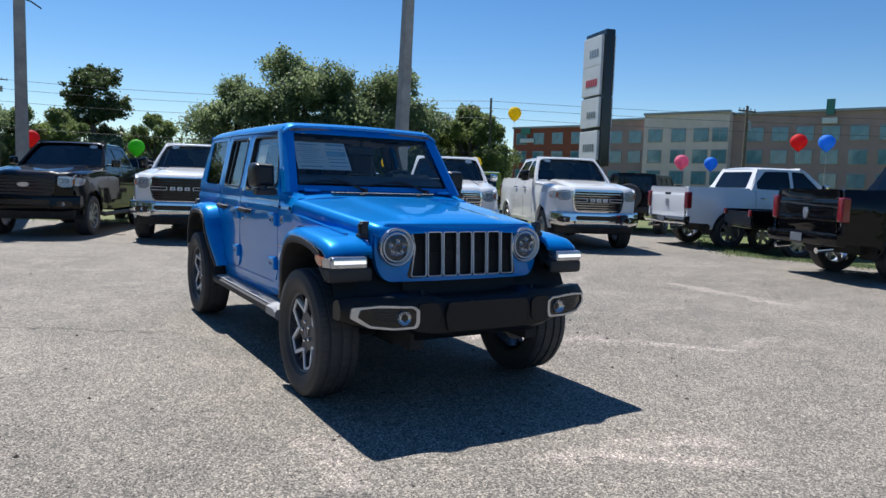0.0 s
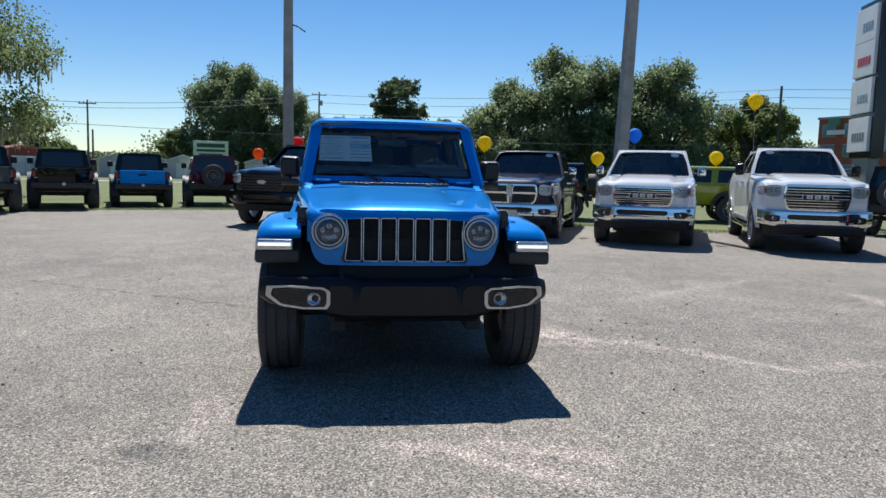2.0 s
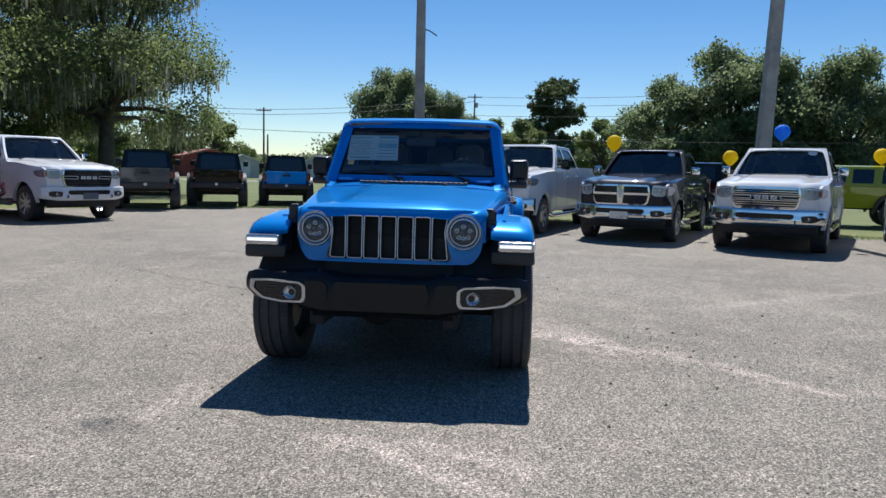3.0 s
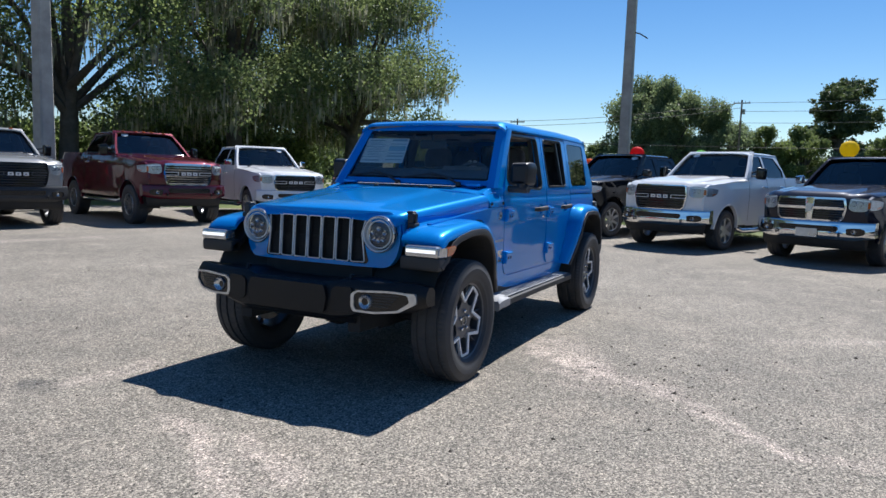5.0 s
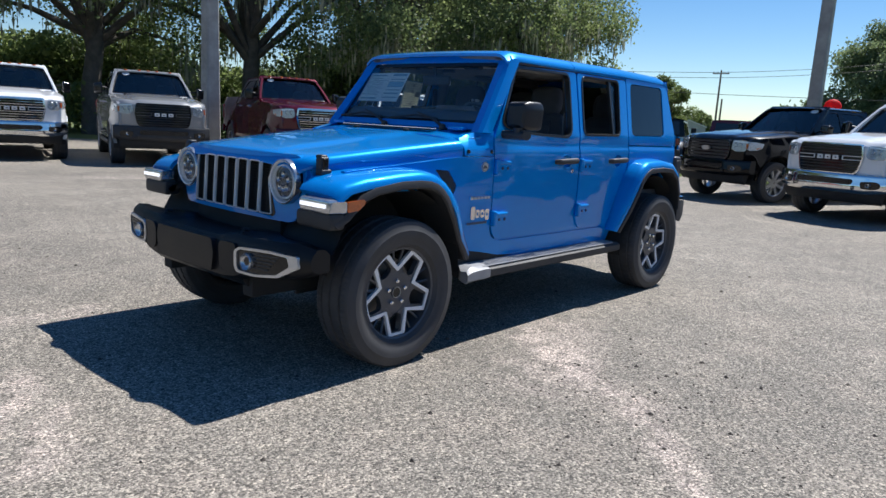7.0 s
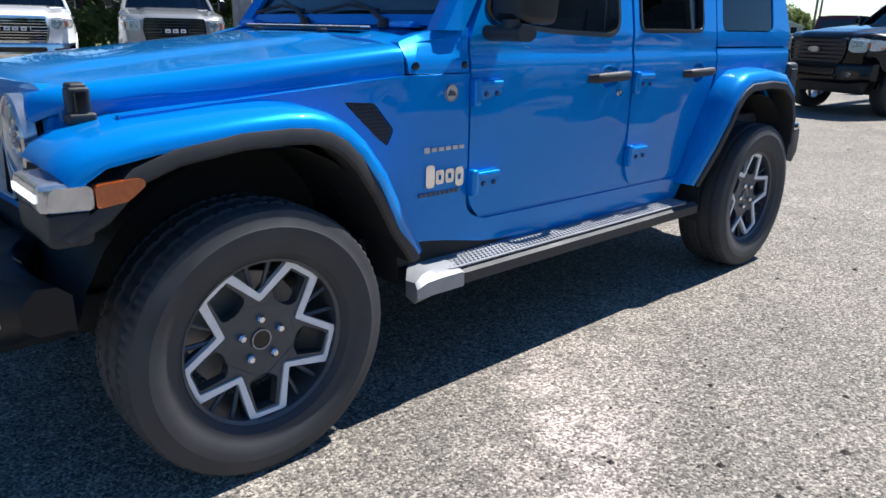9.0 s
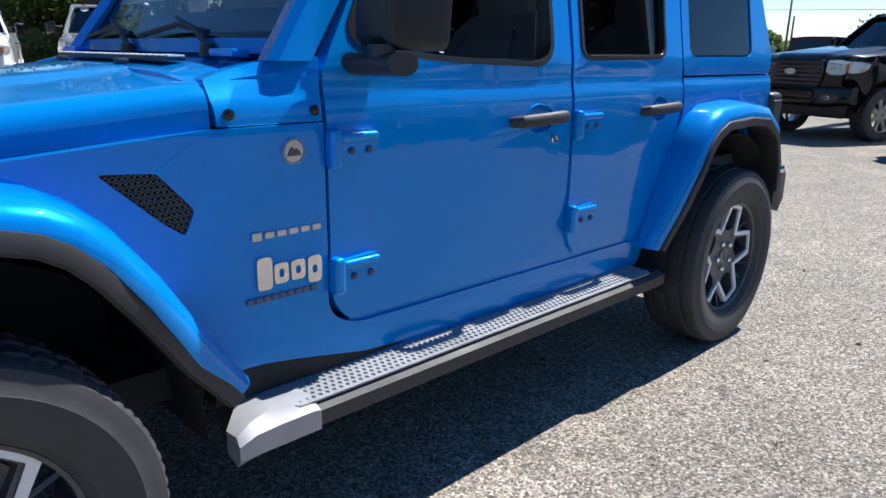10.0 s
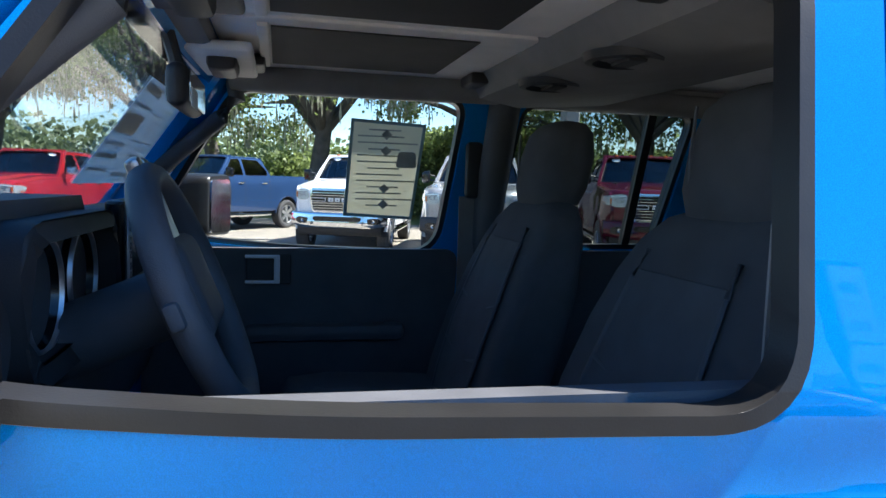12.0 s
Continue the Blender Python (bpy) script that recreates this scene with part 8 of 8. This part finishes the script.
part("wall_end", boxes(((7.4, 18.2, 5.8), (14, 8.4, 11.6))), PALE, H, "pale end wall")
part("ground_storey", boxes(((6.95, 36.4, 1.0), (14, 27.8, 2.0)), ((7.1, 72.2, 1.0), (14, 12.2, 2.0))), PALE, H)
for y0, y1, z, x in ((50.4, 66.0, 12.5, -1.25), (22.4, 50.4, 12.2, 0.05), (66.0, 78.4, 12.0, 0.25), (78.4, 96.8, 11.2, -0.15)):
    part("parapet", boxes(((x + 0.2, (y0 + y1) / 2, z), (0.7, y1 - y0 + 0.2, 0.35)), w=0.03), GREY, H)
frame_me = plate([(-1.35, -0.98), (1.35, -0.98), (1.35, 0.98), (-1.35, 0.98)], [[(-1.22, -0.86), (-1.22, 0.86), (1.22, 0.86), (1.22, -0.86)]], 0.16, lambda u, v, d: (-0.06 + d, u, v), (), 0.01)
fo = part("window_frame", frame_me, GREY)
# the panes' blue base colour imitates sky reflected in the glass
po = part("pane", boxes(((-0.03, -0.62, 0), (0.02, 1.2, 1.74)), ((-0.03, 0.62, 0), (0.02, 1.2, 1.74))), surf("sky_blue_glass", (0.12, 0.26, 0.32), 0.05, 0.0, 0.2, 0.7, 20, 0, spec=0.9))
fm, pm = fo.data, po.data
bpy.data.objects.remove(fo)
bpy.data.objects.remove(po)
for x, ys in ((-1.13, (63.7, 59.3, 55.2, 51.9)), (0.17, (46.5, 42.6, 38.8, 35.0, 31.0, 27.0)), (0.37, (76.2, 72.6, 68.6)), (-0.03, (94.6, 90.2, 85.6, 81.0))):
    for y in ys:
        for z in (9.3, 6.25, 3.2):
            w = shared("window", fm, H, pose(x, y, z))
            shared("pane", pm, w, Matrix())
part("sign_board", boxes(((-0.25, 93.4, 10.6), (0.2, 2.4, 1.0)), w=0.05), surf("sign_green", (0.05, 0.22, 0.16), 0.4), H, "small green sign")
part("sign_strip", boxes(((-0.25, 93.0, 9.0), (0.12, 3.6, 0.7)), w=0.05), SIGN_WHITE, H, "row of pale blocks")
part("roof_sign", boxes(((-0.3, 35.2, 12.6), (0.3, 1.2, 2.0)), w=0.05), surf("sign_teal", (0.05, 0.2, 0.17), 0.4), H, "upright green sign")
part("sign_strip", boxes(((-0.3, 35.2, 10.9), (0.2, 2.2, 0.8)), w=0.05), SIGN_WHITE, H)

# ---- sheds, barn, billboard, fence rail on the field ----
SHED = surf("pale_shed_metal", (0.48, 0.48, 0.47), 0.6, 0.1, 0.1, 1, 30, 0.2)
ROOF_W = surf("white_metal_roof", (0.7, 0.7, 0.68), 0.4, 0.2, 0.08, 1, 30, 0.1)
BARN_RED = surf("barn_red_boards", (0.28, 0.06, 0.045), 0.85, 0, 0.15, 2, 30, 0.3)
ROOF_RED = surf("faded_red_roof", (0.36, 0.13, 0.11), 0.6, 0.1, 0.12, 1, 20, 0.2)


def shed(x, y, rz, w, d, h, wall, roof, name="storage_shed", label="small pale metal storage shed on the grass"):
    B = thing(name, label, "shed", pose(x, y, 0, 0, 0, rz), "sheds on the field")
    part("wall", loft([[(sx * w / 2, yy, z) for sx, z in ((-1, 0), (-1, h), (0, h * 1.32), (1, h), (1, 0))] for yy in (-d / 2, d / 2)]), wall, B, "", 20)
    part("roof", loft([[(sx * w / 2 * 1.08, yy, z) for sx, z in ((-1, h * 0.98), (0, h * 1.33), (1, h * 0.98), (1, h * 1.03), (0, h * 1.39), (-1, h * 1.03))] for yy in (-d / 2 - 0.15, d / 2 + 0.15)]), roof, B, "", 20)
    dr = part("door", boxes(((0, -d / 2 - 0.02, h * 0.45), (w * 0.42, 0.05, h * 0.85)), w=0.01), ROOF_W, B)
    part("door_seam", boxes(((0, -d / 2 - 0.05, h * 0.45), (0.03, 0.02, h * 0.82))), GREY, dr)


for x, y, rz, w, d in ((-28.2, 86.2, 20, 4.2, 7), (-24.4, 87.5, 12, 3.6, 7), (-20.8, 88, 12, 3.8, 7), (-16.2, 89.5, 8, 3.8, 7), (-11.3, 89.6, 5, 4.0, 7), (-7.0, 91, 5, 3.6, 7), (-33.5, 84, 25, 3.8, 6)):
    shed(x, y, rz, w, d, 2.1, SHED, ROOF_W)
shed(-39.7, 86.7, 35, 6.4, 7.5, 2.6, BARN_RED, ROOF_RED, "barn", "red board barn with a faded red metal roof")
BB = thing("billboard", "pale green roadside board with rows of dark bars", "sign", pose(-16.6, 83.5, 0, 0, 0, 10))
part("board", boxes(((0, 0, 3.0), (4.0, 0.12, 3.2)), w=0.02), surf("pale_green_board", (0.66, 0.74, 0.58), 0.6, 0, 0.05, 2, 60, 0.05), BB)
for z, w, hh in ((4.05, 3.2, 0.45), (3.45, 3.3, 0.28), (3.0, 2.7, 0.16), (2.3, 3.4, 0.5)):
    part("text_bar", boxes(((0, -0.07, z), (w, 0.02, hh))), surf("sign_dark_green", (0.03, 0.09, 0.05), 0.6), BB)
for dx in (-1.7, 1.7):
    part("post", boxes(((dx, 0.1, 1.3), (0.15, 0.15, 2.6))), POLE_WOOD, BB)
tagged(part("field_road", boxes(((-10, 62, -0.002), (130, 3.0, 0.02))), surf("pale_road", (0.42, 0.40, 0.37), 0.9, 0, 0.1, 1, 20, 0.1)), "pale strip of road across the grass", "road", kind="structure")

# ---- balloons tied to the cars ----
BALLOON = {}
for nm, c in (("yellow", (0.75, 0.55, 0.01)), ("blue", (0.03, 0.26, 0.70)), ("red", (0.62, 0.02, 0.025)), ("pink", (0.75, 0.22, 0.33)), ("green", (0.10, 0.50, 0.03)), ("orange", (0.75, 0.16, 0.01))):
    BALLOON[nm] = thin_paper("balloon_" + nm, tuple(min(0.95, v * 1.35) for v in c))
STRING = surf("balloon_string", (0.5, 0.5, 0.5), 0.7)
for nm, x, y, z, r, foot in (("yellow", 11.3, 14.4, 3.65, 0.22, 1.5), ("blue", 8.75, 16.9, 2.72, 0.23, 1.2), ("yellow", 11.85, 17.4, 2.1, 0.23, 1.2), ("red", 18.0, 8.9, 2.95, 0.25, 1.6), ("blue", 18.3, 8.2, 2.93, 0.24, 1.6),
                             ("pink", 16.7, 12.2, 2.32, 0.24, 1.0), ("blue", 17.3, 11.5, 2.28, 0.22, 1.0), ("green", 0.35, 16.9, 2.05, 0.22, 1.2), ("orange", -3.2, 18.4, 1.85, 0.18, 0.8), ("red", -2.11, 20.42, 2.28, 0.24, 0.6),
                             ("yellow", 4.01, 17.66, 2.36, 0.24, 1.2), ("yellow", 6.2, 13.2, 1.85, 0.18, 1.2)):
    B = thing("balloon", nm + " balloon on a thin string", "balloon", pose(x, y, z), "balloons over the cars")
    part("skin", lathe([(-r * 1.25, 0.0), (-r * 1.2, r * 0.12), (-r * 1.1, r * 0.10), (-r * 0.9, r * 0.42), (-r * 0.4, r * 0.86), (0.1 * r, r), (r * 0.6, r * 0.82), (r * 0.9, r * 0.45), (r, 0.0)], 24, "z"), BALLOON[nm], B, "", 60)
    part("string", tube([(0, 0, -r * 1.2), (0.05, 0.02, -(z - foot) * 0.6), (0.0, 0.0, -(z - foot))], 0.004, 4), STRING, B)
